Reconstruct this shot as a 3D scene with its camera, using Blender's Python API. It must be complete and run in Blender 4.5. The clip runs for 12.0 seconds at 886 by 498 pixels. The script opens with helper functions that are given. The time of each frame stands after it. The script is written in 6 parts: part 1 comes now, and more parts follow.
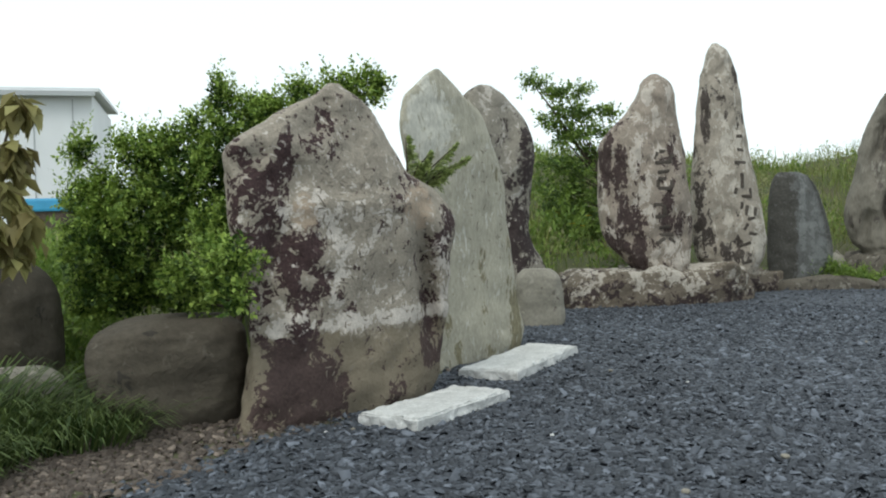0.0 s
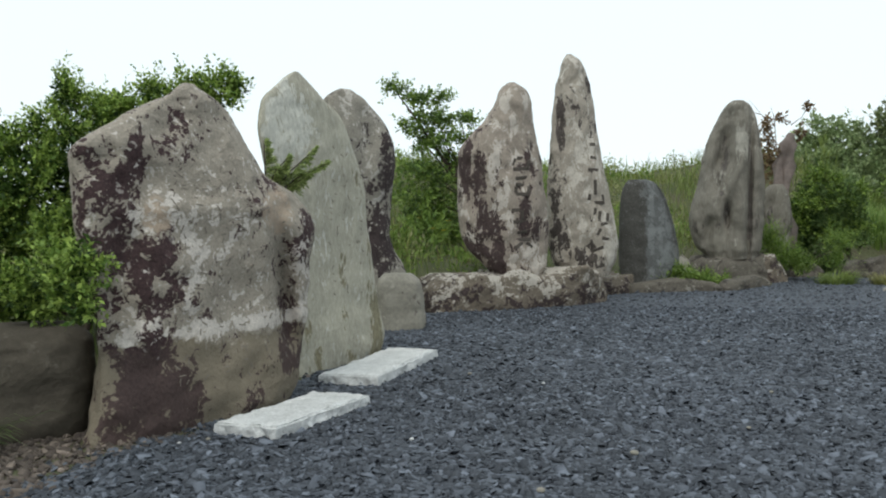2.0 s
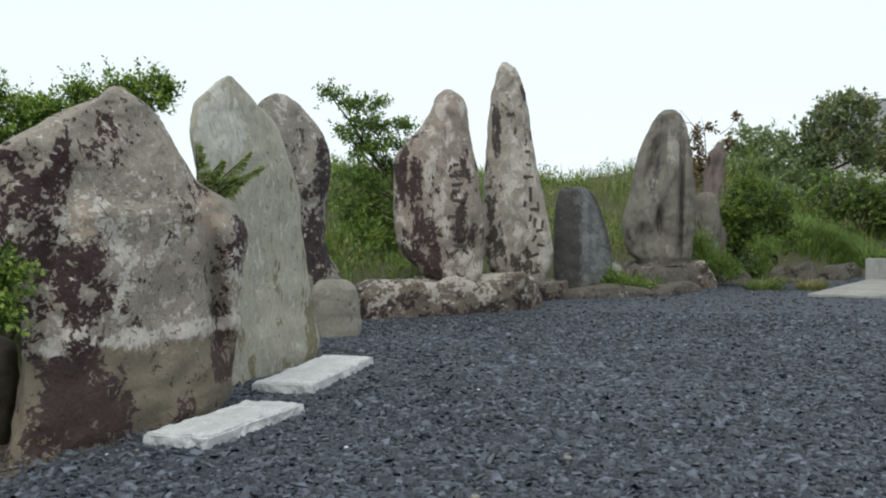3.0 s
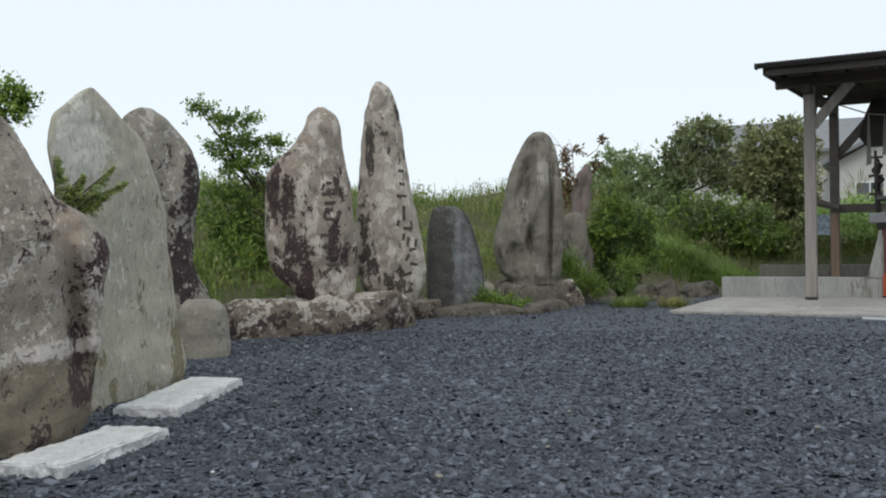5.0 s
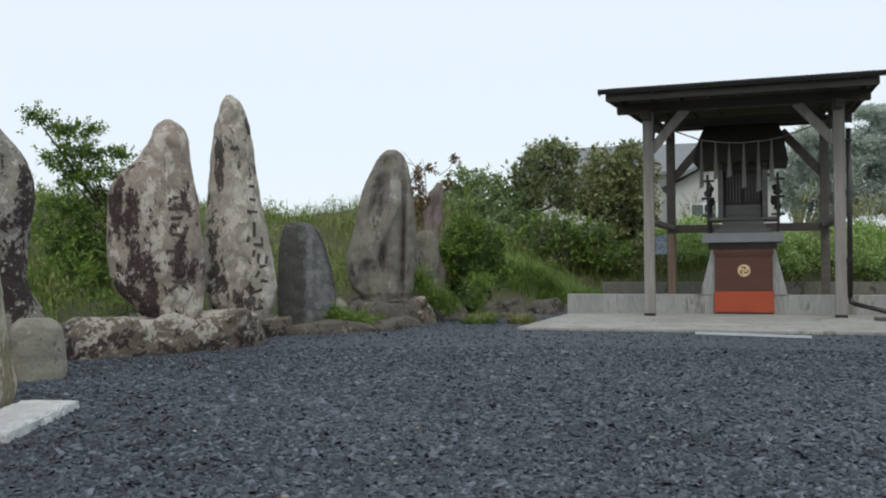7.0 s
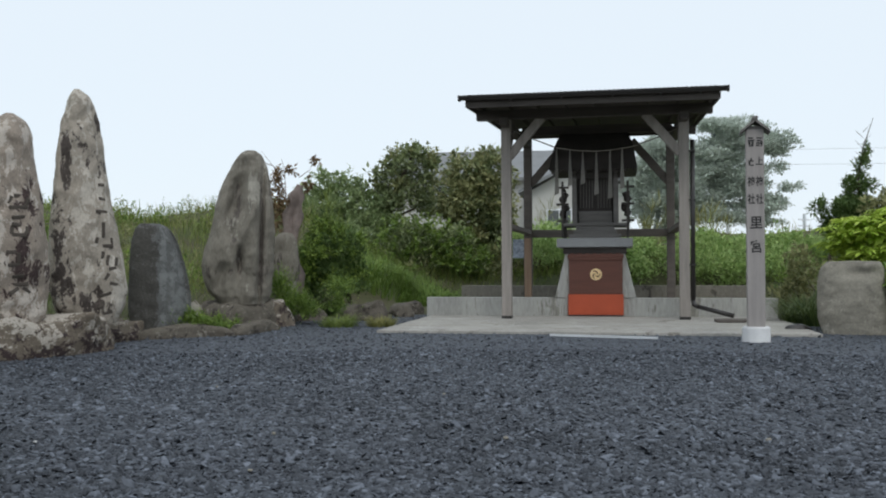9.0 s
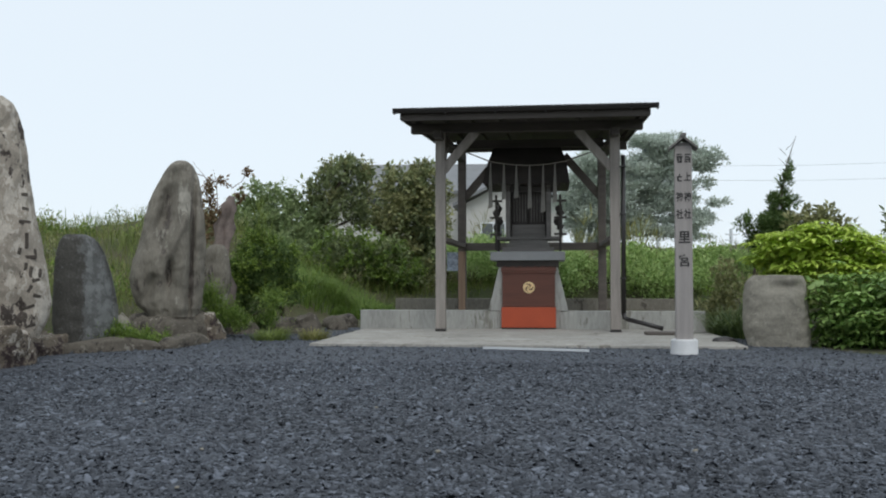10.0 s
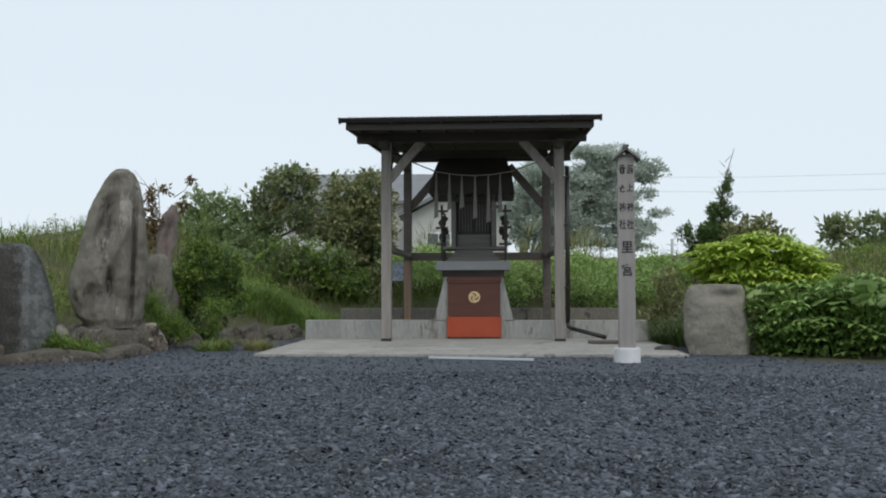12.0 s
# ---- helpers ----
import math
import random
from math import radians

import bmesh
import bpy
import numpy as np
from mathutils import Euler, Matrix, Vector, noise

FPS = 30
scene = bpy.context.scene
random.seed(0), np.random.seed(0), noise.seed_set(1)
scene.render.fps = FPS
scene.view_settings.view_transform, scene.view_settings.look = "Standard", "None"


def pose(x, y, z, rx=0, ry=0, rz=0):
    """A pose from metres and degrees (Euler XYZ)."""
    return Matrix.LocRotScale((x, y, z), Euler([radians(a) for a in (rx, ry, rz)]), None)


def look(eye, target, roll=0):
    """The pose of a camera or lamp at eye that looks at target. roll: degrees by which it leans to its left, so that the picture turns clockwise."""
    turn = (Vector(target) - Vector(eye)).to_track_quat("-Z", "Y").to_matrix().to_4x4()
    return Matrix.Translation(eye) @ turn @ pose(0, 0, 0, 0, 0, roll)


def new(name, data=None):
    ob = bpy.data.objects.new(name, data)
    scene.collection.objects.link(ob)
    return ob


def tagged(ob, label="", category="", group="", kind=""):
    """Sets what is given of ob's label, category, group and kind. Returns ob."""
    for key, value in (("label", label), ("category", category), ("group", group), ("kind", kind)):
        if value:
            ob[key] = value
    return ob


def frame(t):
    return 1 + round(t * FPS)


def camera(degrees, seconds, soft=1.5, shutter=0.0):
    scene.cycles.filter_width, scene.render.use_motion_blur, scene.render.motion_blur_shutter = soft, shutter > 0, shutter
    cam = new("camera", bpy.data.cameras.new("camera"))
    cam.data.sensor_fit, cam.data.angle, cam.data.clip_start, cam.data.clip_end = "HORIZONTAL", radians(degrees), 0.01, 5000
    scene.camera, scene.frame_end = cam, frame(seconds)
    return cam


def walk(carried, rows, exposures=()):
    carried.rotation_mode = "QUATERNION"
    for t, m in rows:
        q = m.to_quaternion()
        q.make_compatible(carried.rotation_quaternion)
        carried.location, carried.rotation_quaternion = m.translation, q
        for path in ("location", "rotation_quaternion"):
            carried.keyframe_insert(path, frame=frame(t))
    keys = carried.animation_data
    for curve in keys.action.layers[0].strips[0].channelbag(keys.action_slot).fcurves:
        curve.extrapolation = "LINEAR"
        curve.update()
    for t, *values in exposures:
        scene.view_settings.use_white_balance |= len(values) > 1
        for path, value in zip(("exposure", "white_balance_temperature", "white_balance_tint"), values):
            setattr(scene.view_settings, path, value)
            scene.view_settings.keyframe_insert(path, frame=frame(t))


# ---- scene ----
cam = camera(50.71, 12.0, soft=2.0)
# seconds, x, y, z, and turns about x, y, z in degrees
PATH = [
    (0.0, -0.0, -0.0, 0.73, 88.394, 1.267, -0.036),
    (0.5, 0.0012, 0.0044, 0.7305, 88.409, 1.21, -1.964),
    (1.0, 0.0038, 0.0038, 0.7293, 88.421, 1.19, -4.147),
    (1.5, 0.0078, 0.0023, 0.7287, 88.46, 1.164, -6.391),
    (2.0, 0.0089, 0.0043, 0.7298, 88.504, 1.093, -8.473),
    (2.5, 0.0111, 0.0079, 0.7313, 88.63, 1.065, -10.343),
    (3.0, 0.0155, 0.0077, 0.7323, 88.812, 0.968, -12.345),
    (5.0, 0.0255, 0.0134, 0.73, 89.859, 0.817, -20.041),
    (5.5, 0.027, 0.0154, 0.7337, 90.169, 0.692, -22.025),
    (6.0, 0.0281, 0.0111, 0.7321, 90.51, 0.621, -24.393),
    (6.5, 0.0333, 0.0035, 0.7321, 90.713, 0.594, -26.811),
    (7.0, 0.0359, -0.0067, 0.7329, 90.79, 0.534, -28.971),
    (9.0, 0.0419, -0.0159, 0.7336, 90.92, 0.267, -37.473),
    (9.5, 0.0441, -0.0184, 0.7355, 91.247, 0.129, -39.621),
    (10.0, 0.0481, -0.0192, 0.7364, 91.677, 0.082, -41.484),
    (10.5, 0.0442, -0.0236, 0.7307, 92.099, 0.055, -42.743),
    (11.0, 0.0421, -0.0267, 0.73, 92.271, 0.068, -43.805),
    (11.5, 0.0404, -0.0279, 0.7286, 92.322, 0.09, -44.397),
    (12.0, 0.0344, -0.0263, 0.7313, 92.29, 0.162, -44.832),
]
walk(cam, [(t, pose(x, y, z, rx, ry, rz)) for t, x, y, z, rx, ry, rz in PATH],
     [(0.0, 0.43, 6600, 5), (2.0, 0.34, 6530, 6), (3.0, 0.28, 6520, 8), (5.5, 0.15, 6500, 10), (9.0, 0.09, 6400, 10), (10.0, 0.09, 6400, 10), (12.0, 0.0, 6400, 10)])

# ---- light ----
SUN_EL, SUN_AZ = 52.0, 205.0
world = bpy.data.worlds.new("overcast_sky")
scene.world = world
world.use_nodes = True
wn, wl = world.node_tree.nodes, world.node_tree.links
wn.clear()
w_out, w_bg = wn.new("ShaderNodeOutputWorld"), wn.new("ShaderNodeBackground")
w_sky, w_mix = wn.new("ShaderNodeTexSky"), wn.new("ShaderNodeMix")
w_sky.sky_type, w_sky.sun_disc = "NISHITA", False
w_sky.sun_elevation, w_sky.sun_rotation = radians(SUN_EL), radians(SUN_AZ)
w_mix.data_type = "RGBA"
w_mix.inputs[0].default_value = 0.9
w_mix.inputs[7].default_value = (8.1, 8.9, 9.5, 1)      # the even cloud cover
wl.new(w_sky.outputs[0], w_mix.inputs[6])
wl.new(w_mix.outputs[2], w_bg.inputs[0])
w_bg.inputs[1].default_value = 0.1
wl.new(w_bg.outputs[0], w_out.inputs[0])
sun_data = bpy.data.lights.new("sun", "SUN")
sun_data.energy, sun_data.angle, sun_data.color = 0.9, radians(25), (1.0, 0.97, 0.92)
sun = new("sun", sun_data)
az = radians(SUN_AZ)
sun.matrix_world = look((20 * math.sin(az), 20 * math.cos(az), 25), (0, 0, 0))

# ---- materials ----
def material(name, rough=0.85, metal=0.0):
    m = bpy.data.materials.new(name)
    m.use_nodes = True
    b = m.node_tree.nodes["Principled BSDF"]
    b.inputs["Roughness"].default_value, b.inputs["Metallic"].default_value = rough, metal
    return m, m.node_tree.nodes, m.node_tree.links, b


def noise_node(n, l, vec, scale, detail=6.0, rough=0.55, distort=0.0):
    t = n.new("ShaderNodeTexNoise")
    t.inputs["Scale"].default_value, t.inputs["Detail"].default_value = scale, detail
    t.inputs["Roughness"].default_value, t.inputs["Distortion"].default_value = rough, distort
    l.new(vec, t.inputs["Vector"])
    return t.outputs["Fac"]


def ramp(n, l, fac, stops):
    r = n.new("ShaderNodeValToRGB")
    e = r.color_ramp.elements
    while len(e) < len(stops):
        e.new(0.5)
    for k, (p, c) in zip(e, stops):
        k.position = p
        k.color = (*c, 1) if len(c) == 3 else c
    l.new(fac, r.inputs[0])
    return r.outputs[0]


def step(n, l, fac, lo, hi):
    r = n.new("ShaderNodeMapRange")
    r.interpolation_type = "SMOOTHSTEP"
    r.inputs[1].default_value, r.inputs[2].default_value = lo, hi
    l.new(fac, r.inputs[0])
    return r.outputs[0]


def calc(n, l, op, a, b):
    c = n.new("ShaderNodeMath")
    c.operation = op
    for k, v in enumerate((a, b)):
        if isinstance(v, (int, float)):
            c.inputs[k].default_value = v
        else:
            l.new(v, c.inputs[k])
    return c.outputs[0]


def blend(n, l, fac, a, b, mode="MIX"):
    m = n.new("ShaderNodeMix")
    m.data_type, m.blend_type = "RGBA", mode
    for k, v in ((0, fac), (6, a), (7, b)):
        if isinstance(v, (int, float)):
            m.inputs[k].default_value = v
        elif isinstance(v, tuple):
            m.inputs[k].default_value = (*v, 1)
        else:
            l.new(v, m.inputs[k])
    return m.outputs[2]


def relief(n, l, b, height, strength, dist=0.01, under=None):
    k = n.new("ShaderNodeBump")
    k.inputs["Strength"].default_value, k.inputs["Distance"].default_value = strength, dist
    l.new(height, k.inputs["Height"])
    if under is not None:
        l.new(under, k.inputs["Normal"])
    l.new(k.outputs[0], b.inputs["Normal"])
    return k.outputs[0]


def plain(name, colour, rough=0.8, vary=0.25, scale=8.0, bump=0.15, metal=0.0, stretch=(1, 1, 1), speck=60.0):
    """A surface of one colour with stains and grain."""
    m, n, l, b = material(name, rough, metal)
    tc, mp = n.new("ShaderNodeTexCoord"), n.new("ShaderNodeMapping")
    mp.inputs["Scale"].default_value = stretch
    l.new(tc.outputs["Object"], mp.inputs[0])
    big = noise_node(n, l, mp.outputs[0], scale, 5)
    fine = noise_node(n, l, mp.outputs[0], speck, 3)
    lo, hi = tuple(c * (1 - vary) for c in colour), tuple(min(1, c * (1 + vary)) for c in colour)
    col = ramp(n, l, big, [(0.3, lo), (0.7, hi)])
    col = blend(n, l, 0.35, col, ramp(n, l, fine, [(0.3, lo), (0.7, hi)]))
    l.new(col, b.inputs["Base Color"])
    relief(n, l, b, fine, bump, 0.004)
    return m


def stone(name, base, light, dark, lit=0.52, stain=0.58, scale=4.0, lean=(0, 0, 0), shift=0.0, foot=0.0, lean2=(0, 0, 0), depth=0.02, rough=0.9, blots=(), pales=(), tall=1.0, crumble=0.3, worn=1.0, rosy=()):
    """Weathered stone: ground colour, pale lichen patches, dark stains that follow a lean, and a bare foot below a
    height. Blots and pales can also paint in shade and lit ridges.
    """
    m, n, l, b = material(name, rough)
    b.inputs["Specular IOR Level"].default_value = 0.25
    tc = n.new("ShaderNodeTexCoord")
    mp = n.new("ShaderNodeMapping")
    mp.inputs["Location"].default_value = (shift, shift * 0.7, shift * 1.3)
    mp.inputs["Scale"].default_value = (1, 1, tall)
    l.new(tc.outputs["Object"], mp.inputs[0])
    sep = n.new("ShaderNodeSeparateXYZ")
    l.new(tc.outputs["Object"], sep.inputs[0])
    v = mp.outputs[0]

    def with_lean(fac, way):
        for k, q in enumerate(way):
            if q:
                fac = calc(n, l, "ADD", fac, calc(n, l, "MULTIPLY", sep.outputs[k], q))
        return fac
    grain = noise_node(n, l, v, scale * 14, 6, 0.7)
    mid = noise_node(n, l, v, scale * 1.6, 8, 0.62, 0.4)
    ground = ramp(n, l, mid, [(0.28, tuple(c * 0.62 for c in base)), (0.5, base), (0.72, tuple(c * 1.3 for c in base))])
    ground = blend(n, l, 0.5, ground, ramp(n, l, grain, [(0.3, tuple(c * 0.6 for c in base)), (0.7, tuple(c * 1.35 for c in base))]))
    patch = with_lean(noise_node(n, l, v, scale * 1.5, 9, 0.72, 0.5), lean2)
    stains = with_lean(noise_node(n, l, v, scale * 1.25, 9, 0.7, 0.35), lean)
    curl = calc(n, l, "MULTIPLY", calc(n, l, "SUBTRACT", noise_node(n, l, v, scale * 5.5, 4, 0.6, 0.8), 0.5), crumble)
    stains = calc(n, l, "ADD", stains, curl)
    patch = calc(n, l, "SUBTRACT", patch, curl)

    def spot(bx, bz, rx, rz, much):
        ex = calc(n, l, "POWER", calc(n, l, "DIVIDE", calc(n, l, "SUBTRACT", sep.outputs[0], bx), rx), 2.0)
        ez = calc(n, l, "POWER", calc(n, l, "DIVIDE", calc(n, l, "SUBTRACT", sep.outputs[2], bz), rz), 2.0)
        return calc(n, l, "MULTIPLY", calc(n, l, "SUBTRACT", 1.0, step(n, l, calc(n, l, "ADD", ex, ez), 0.2, 1.5)), much)
    for q in blots:                 # broad old stains of their own shape, and shade painted into hollows
        near = spot(*q)
        stains = calc(n, l, "ADD", stains, near)
        patch = calc(n, l, "SUBTRACT", patch, calc(n, l, "MULTIPLY", near, 0.45))
    for q in pales:                 # crusts of pale lichen, and lit ridges painted paler
        near = spot(*q)
        patch = calc(n, l, "ADD", patch, near)
        stains = calc(n, l, "SUBTRACT", stains, calc(n, l, "MULTIPLY", near, 0.4))
    lich = step(n, l, patch, lit, lit + 0.025)
    dk = step(n, l, stains, stain, stain + 0.025)
    spots = step(n, l, noise_node(n, l, v, scale * 6, 5, 0.6, 0.6), 0.6, 0.66)
    if foot:
        edge = calc(n, l, "ADD", sep.outputs[2], calc(n, l, "MULTIPLY", calc(n, l, "SUBTRACT", calc(n, l, "ADD", mid, curl), 0.5), 0.2))
        over = step(n, l, edge, foot - 0.02, foot + 0.02)
        ground = blend(n, l, over, blend(n, l, 0.7, ground, (0.16, 0.13, 0.085), "MIX"), ground)
        lich = calc(n, l, "MULTIPLY", lich, over)
        dk = calc(n, l, "MULTIPLY", dk, calc(n, l, "ADD", calc(n, l, "MULTIPLY", over, 0.1), 0.9))
        spots = calc(n, l, "MULTIPLY", spots, over)
    dark_col = ramp(n, l, grain, [(0.3, tuple(c * 0.6 for c in dark)), (0.7, tuple(c * 1.4 for c in dark))])
    light_col = ramp(n, l, grain, [(0.25, tuple(c * 0.7 for c in light)), (0.7, tuple(min(1, c * 1.15) for c in light))])
    col = blend(n, l, dk, ground, dark_col)
    col = blend(n, l, calc(n, l, "MULTIPLY", lich, 0.85), col, light_col)
    col = blend(n, l, calc(n, l, "MULTIPLY", spots, 0.45), col, light_col)
    for q in rosy:                  # thin peach-coloured crust
        col = blend(n, l, step(n, l, calc(n, l, "ADD", spot(*q), curl), 0.24, 0.42), col, (0.405, 0.32, 0.245))
    l.new(col, b.inputs["Base Color"])
    pits = step(n, l, noise_node(n, l, v, scale * 9, 4, 0.6, 0.8), 0.36, 0.5)
    first = relief(n, l, b, mid, 0.85, depth * 1.5)
    second = relief(n, l, b, pits, 0.5 * worn, 0.006, first)
    relief(n, l, b, grain, 0.45 * worn, 0.008, second)
    return m


def leafy(name, low, high, rough=0.55, shine=0.12):
    """Leaves, each of a slightly different green, letting some light through."""
    m, n, l, b = material(name, rough)
    g = n.new("ShaderNodeNewGeometry")
    col = ramp(n, l, g.outputs["Random Per Island"], [(0.0, low), (0.55, tuple((a + c) / 2 for a, c in zip(low, high))), (1.0, high)])
    l.new(col, b.inputs["Base Color"])
    b.inputs["Specular IOR Level"].default_value = 0.3
    t, mx, out = n.new("ShaderNodeBsdfTranslucent"), n.new("ShaderNodeMixShader"), n["Material Output"]
    l.new(col, t.inputs[0])
    mx.inputs[0].default_value = shine * 2.6
    l.new(b.outputs[0], mx.inputs[1])
    l.new(t.outputs[0], mx.inputs[2])
    l.new(mx.outputs[0], out.inputs[0])
    return m


def chips_mat(name, dark, pale, rough=0.75):
    m, n, l, b = material(name, rough)
    g, tc = n.new("ShaderNodeNewGeometry"), n.new("ShaderNodeTexCoord")
    col = ramp(n, l, g.outputs["Random Per Island"], [(0.0, dark), (0.5, tuple(0.72 * a + 0.28 * c for a, c in zip(dark, pale))), (0.86, pale), (1.0, tuple(min(1, c * 1.9) for c in pale))])
    fine = noise_node(n, l, tc.outputs["Object"], 90, 4, 0.7)
    col = blend(n, l, 0.2, col, ramp(n, l, fine, [(0.3, dark), (0.7, pale)]))
    big = noise_node(n, l, tc.outputs["Object"], 0.9, 3)
    col = blend(n, l, 0.2, col, ramp(n, l, big, [(0.35, tuple(c * 0.75 for c in dark)), (0.65, pale)]))
    l.new(col, b.inputs["Base Color"])
    relief(n, l, b, fine, 0.4, 0.004)
    return m


# maroon stains; the blot at x 0.39 also paints shade into the groove
M_A = stone("stone_lichen_maroon", (0.33, 0.29, 0.238), (0.64, 0.585, 0.53), (0.062, 0.038, 0.038), lit=0.60, stain=0.585, scale=6.0, foot=0.31, shift=1.7, crumble=0.62, rosy=((0.36, 0.8, 0.09, 0.12, 0.36), (-0.1, 0.78, 0.06, 0.09, 0.34)),
            blots=((-0.29, 0.66, 0.09, 0.4, 0.18), (-0.19, 0.86, 0.06, 0.11, 0.13), (-0.15, 1.0, 0.035, 0.09, 0.12), (-0.10, 0.57, 0.11, 0.17, 0.13), (0.0, 0.43, 0.08, 0.08, 0.1), (-0.02, 1.06, 0.08, 0.13, 0.09), (0.39, 0.48, 0.06, 0.22, 0.13),
                   (0.49, 0.66, 0.06, 0.16, 0.12), (0.28, 0.92, 0.1, 0.16, 0.08), (-0.13, 0.12, 0.17, 0.26, 0.22), (0.43, 0.22, 0.08, 0.12, 0.2), (0.14, 0.95, 0.16, 0.22, -0.06), (0.22, 0.5, 0.12, 0.2, -0.06)),
            pales=((0.02, 0.57, 0.06, 0.22, 0.13), (0.32, 0.36, 0.2, 0.04, 0.2), (-0.16, 0.37, 0.14, 0.05, 0.15), (0.05, 0.35, 0.1, 0.05, 0.17), (-0.11, 0.84, 0.09, 0.14, 0.12), (0.47, 0.45, 0.07, 0.25, 0.12), (0.12, 0.74, 0.15, 0.12, 0.06), (-0.25, 0.55, 0.15, 0.3, 0.04)))
M_B = stone("stone_green_grey", (0.405, 0.38, 0.305), (0.60, 0.585, 0.52), (0.225, 0.20, 0.13), lit=0.59, stain=0.60, scale=3.6, shift=4.2, lean=(0, 0, -0.05), tall=0.6, depth=0.025, worn=0.6,
            blots=((0.1, 0.05, 0.5, 0.3, 0.07), (0.33, 0.6, 0.05, 0.8, 0.14)), pales=((-0.12, 1.2, 0.12, 0.25, 0.12), (0.05, 0.75, 0.12, 0.4, 0.05)))
M_C = stone("stone_dark_blotched", (0.27, 0.245, 0.205), (0.52, 0.48, 0.43), (0.05, 0.037, 0.036), lit=0.58, stain=0.545, scale=5.5, shift=8.1,
            blots=((0.25, 1.2, 0.08, 0.35, 0.12), (0.12, 0.75, 0.15, 0.3, 0.12), (0.15, 0.5, 0.2, 0.15, 0.1), (-0.1, 1.6, 0.25, 0.2, -0.1)), pales=((0.12, 0.95, 0.12, 0.3, 0.06),))
M_D = stone("stone_lichen_brown", (0.30, 0.252, 0.208), (0.555, 0.50, 0.44), (0.062, 0.043, 0.040), lit=0.565, stain=0.56, scale=5.6, shift=3.3, tall=0.6,
            blots=((-0.36, 1.3, 0.06, 0.3, 0.16), (-0.22, 1.05, 0.06, 0.4, 0.16), (-0.16, 0.55, 0.2, 0.28, 0.13), (0.17, 1.15, 0.1, 0.18, 0.11), (0.2, 0.75, 0.12, 0.2, 0.12), (0.1, 1.75, 0.3, 0.25, -0.12)),
            pales=((0.15, 0.42, 0.2, 0.16, 0.1), (-0.08, 1.3, 0.14, 0.3, 0.05), (-0.02, 0.8, 0.08, 0.25, 0.07)))
M_E = stone("stone_pale_lichen", (0.345, 0.305, 0.255), (0.55, 0.505, 0.44), (0.075, 0.062, 0.055), lit=0.55, stain=0.585, scale=5.4, shift=6.9, tall=0.55,
            blots=((-0.13, 1.65, 0.05, 0.3, 0.15), (-0.2, 1.1, 0.06, 0.3, 0.08), (-0.17, 0.5, 0.13, 0.3, 0.13), (0.1, 0.42, 0.14, 0.14, 0.15), (0.14, 2.05, 0.04, 0.1, 0.14)), pales=((0.1, 1.1, 0.15, 0.5, 0.05), (0.3, 0.6, 0.1, 0.25, 0.08)))
# whole left face darker, ridge and right facet paler
M_F = stone("stone_blue_grey", (0.125, 0.126, 0.122), (0.20, 0.207, 0.202), (0.07, 0.067, 0.06), lit=0.60, stain=0.60, scale=5.0, shift=2.4, worn=0.7,
            blots=((-0.2, 0.5, 0.24, 1.1, 0.3),), pales=((0.07, 0.6, 0.04, 0.7, 0.14), (0.28, 0.55, 0.16, 0.9, 0.14)))
# blots paint shade into the folds, pales paint the lit ridges and top
M_G = stone("stone_folded_grey", (0.205, 0.187, 0.155), (0.345, 0.325, 0.28), (0.115, 0.10, 0.088), lit=0.62, stain=0.60, scale=3.4, shift=5.0, tall=0.35, depth=0.04,
            blots=((-0.08, 1.5, 0.06, 0.25, 0.12), (0.2, 1.1, 0.03, 0.8, 0.13), (-0.27, 0.6, 0.16, 0.2, 0.08), (-0.05, 0.76, 0.04, 0.16, 0.2)), pales=((0.05, 0.42, 0.12, 0.14, 0.12), (0.12, 1.3, 0.1, 0.5, 0.06), (0.08, 1.85, 0.2, 0.25, 0.08)))
M_L = stone("stone_dull_brown", (0.082, 0.070, 0.054), (0.14, 0.125, 0.10), (0.045, 0.04, 0.033), lit=0.62, stain=0.62, scale=3.0, shift=7.2, worn=0.6)
M_S = stone("stone_grey_block", (0.245, 0.228, 0.19), (0.36, 0.34, 0.29), (0.13, 0.115, 0.098), lit=0.62, stain=0.64, scale=3.2, shift=9.4, worn=0.45, depth=0.009)
M_EDGE = stone("stone_edging_brown", (0.125, 0.11, 0.09), (0.30, 0.28, 0.24), (0.05, 0.043, 0.037), lit=0.59, stain=0.56, scale=4.6, shift=14.0)
M_LEDGE = stone("stone_ledge_lichen", (0.15, 0.124, 0.096), (0.46, 0.42, 0.365), (0.05, 0.036, 0.034), lit=0.605, stain=0.51, scale=3.3, lean=(0, 0, -0.15), lean2=(0, 0, 0.35), shift=11.0, crumble=0.5)
M_SLAB = stone("granite_pale", (0.60, 0.60, 0.585), (0.76, 0.76, 0.745), (0.40, 0.39, 0.375), lit=0.58, stain=0.70, scale=6.0, shift=2.0, depth=0.004)
# dark tone painted for the shade inside carved strokes
M_CARVE = plain("carved_groove_shade", (0.07, 0.058, 0.048), 0.95)
M_CONC = stone("concrete_slab_stained", (0.345, 0.33, 0.30), (0.44, 0.425, 0.395), (0.215, 0.20, 0.175), lit=0.60, stain=0.605, scale=1.5, shift=3.0, depth=0.003, worn=0.4)
M_OLDC = stone("old_stained_concrete", (0.21, 0.195, 0.165), (0.31, 0.295, 0.26), (0.11, 0.10, 0.085), lit=0.60, stain=0.56, scale=2.6, shift=8.0, depth=0.006, worn=0.6, tall=0.4)
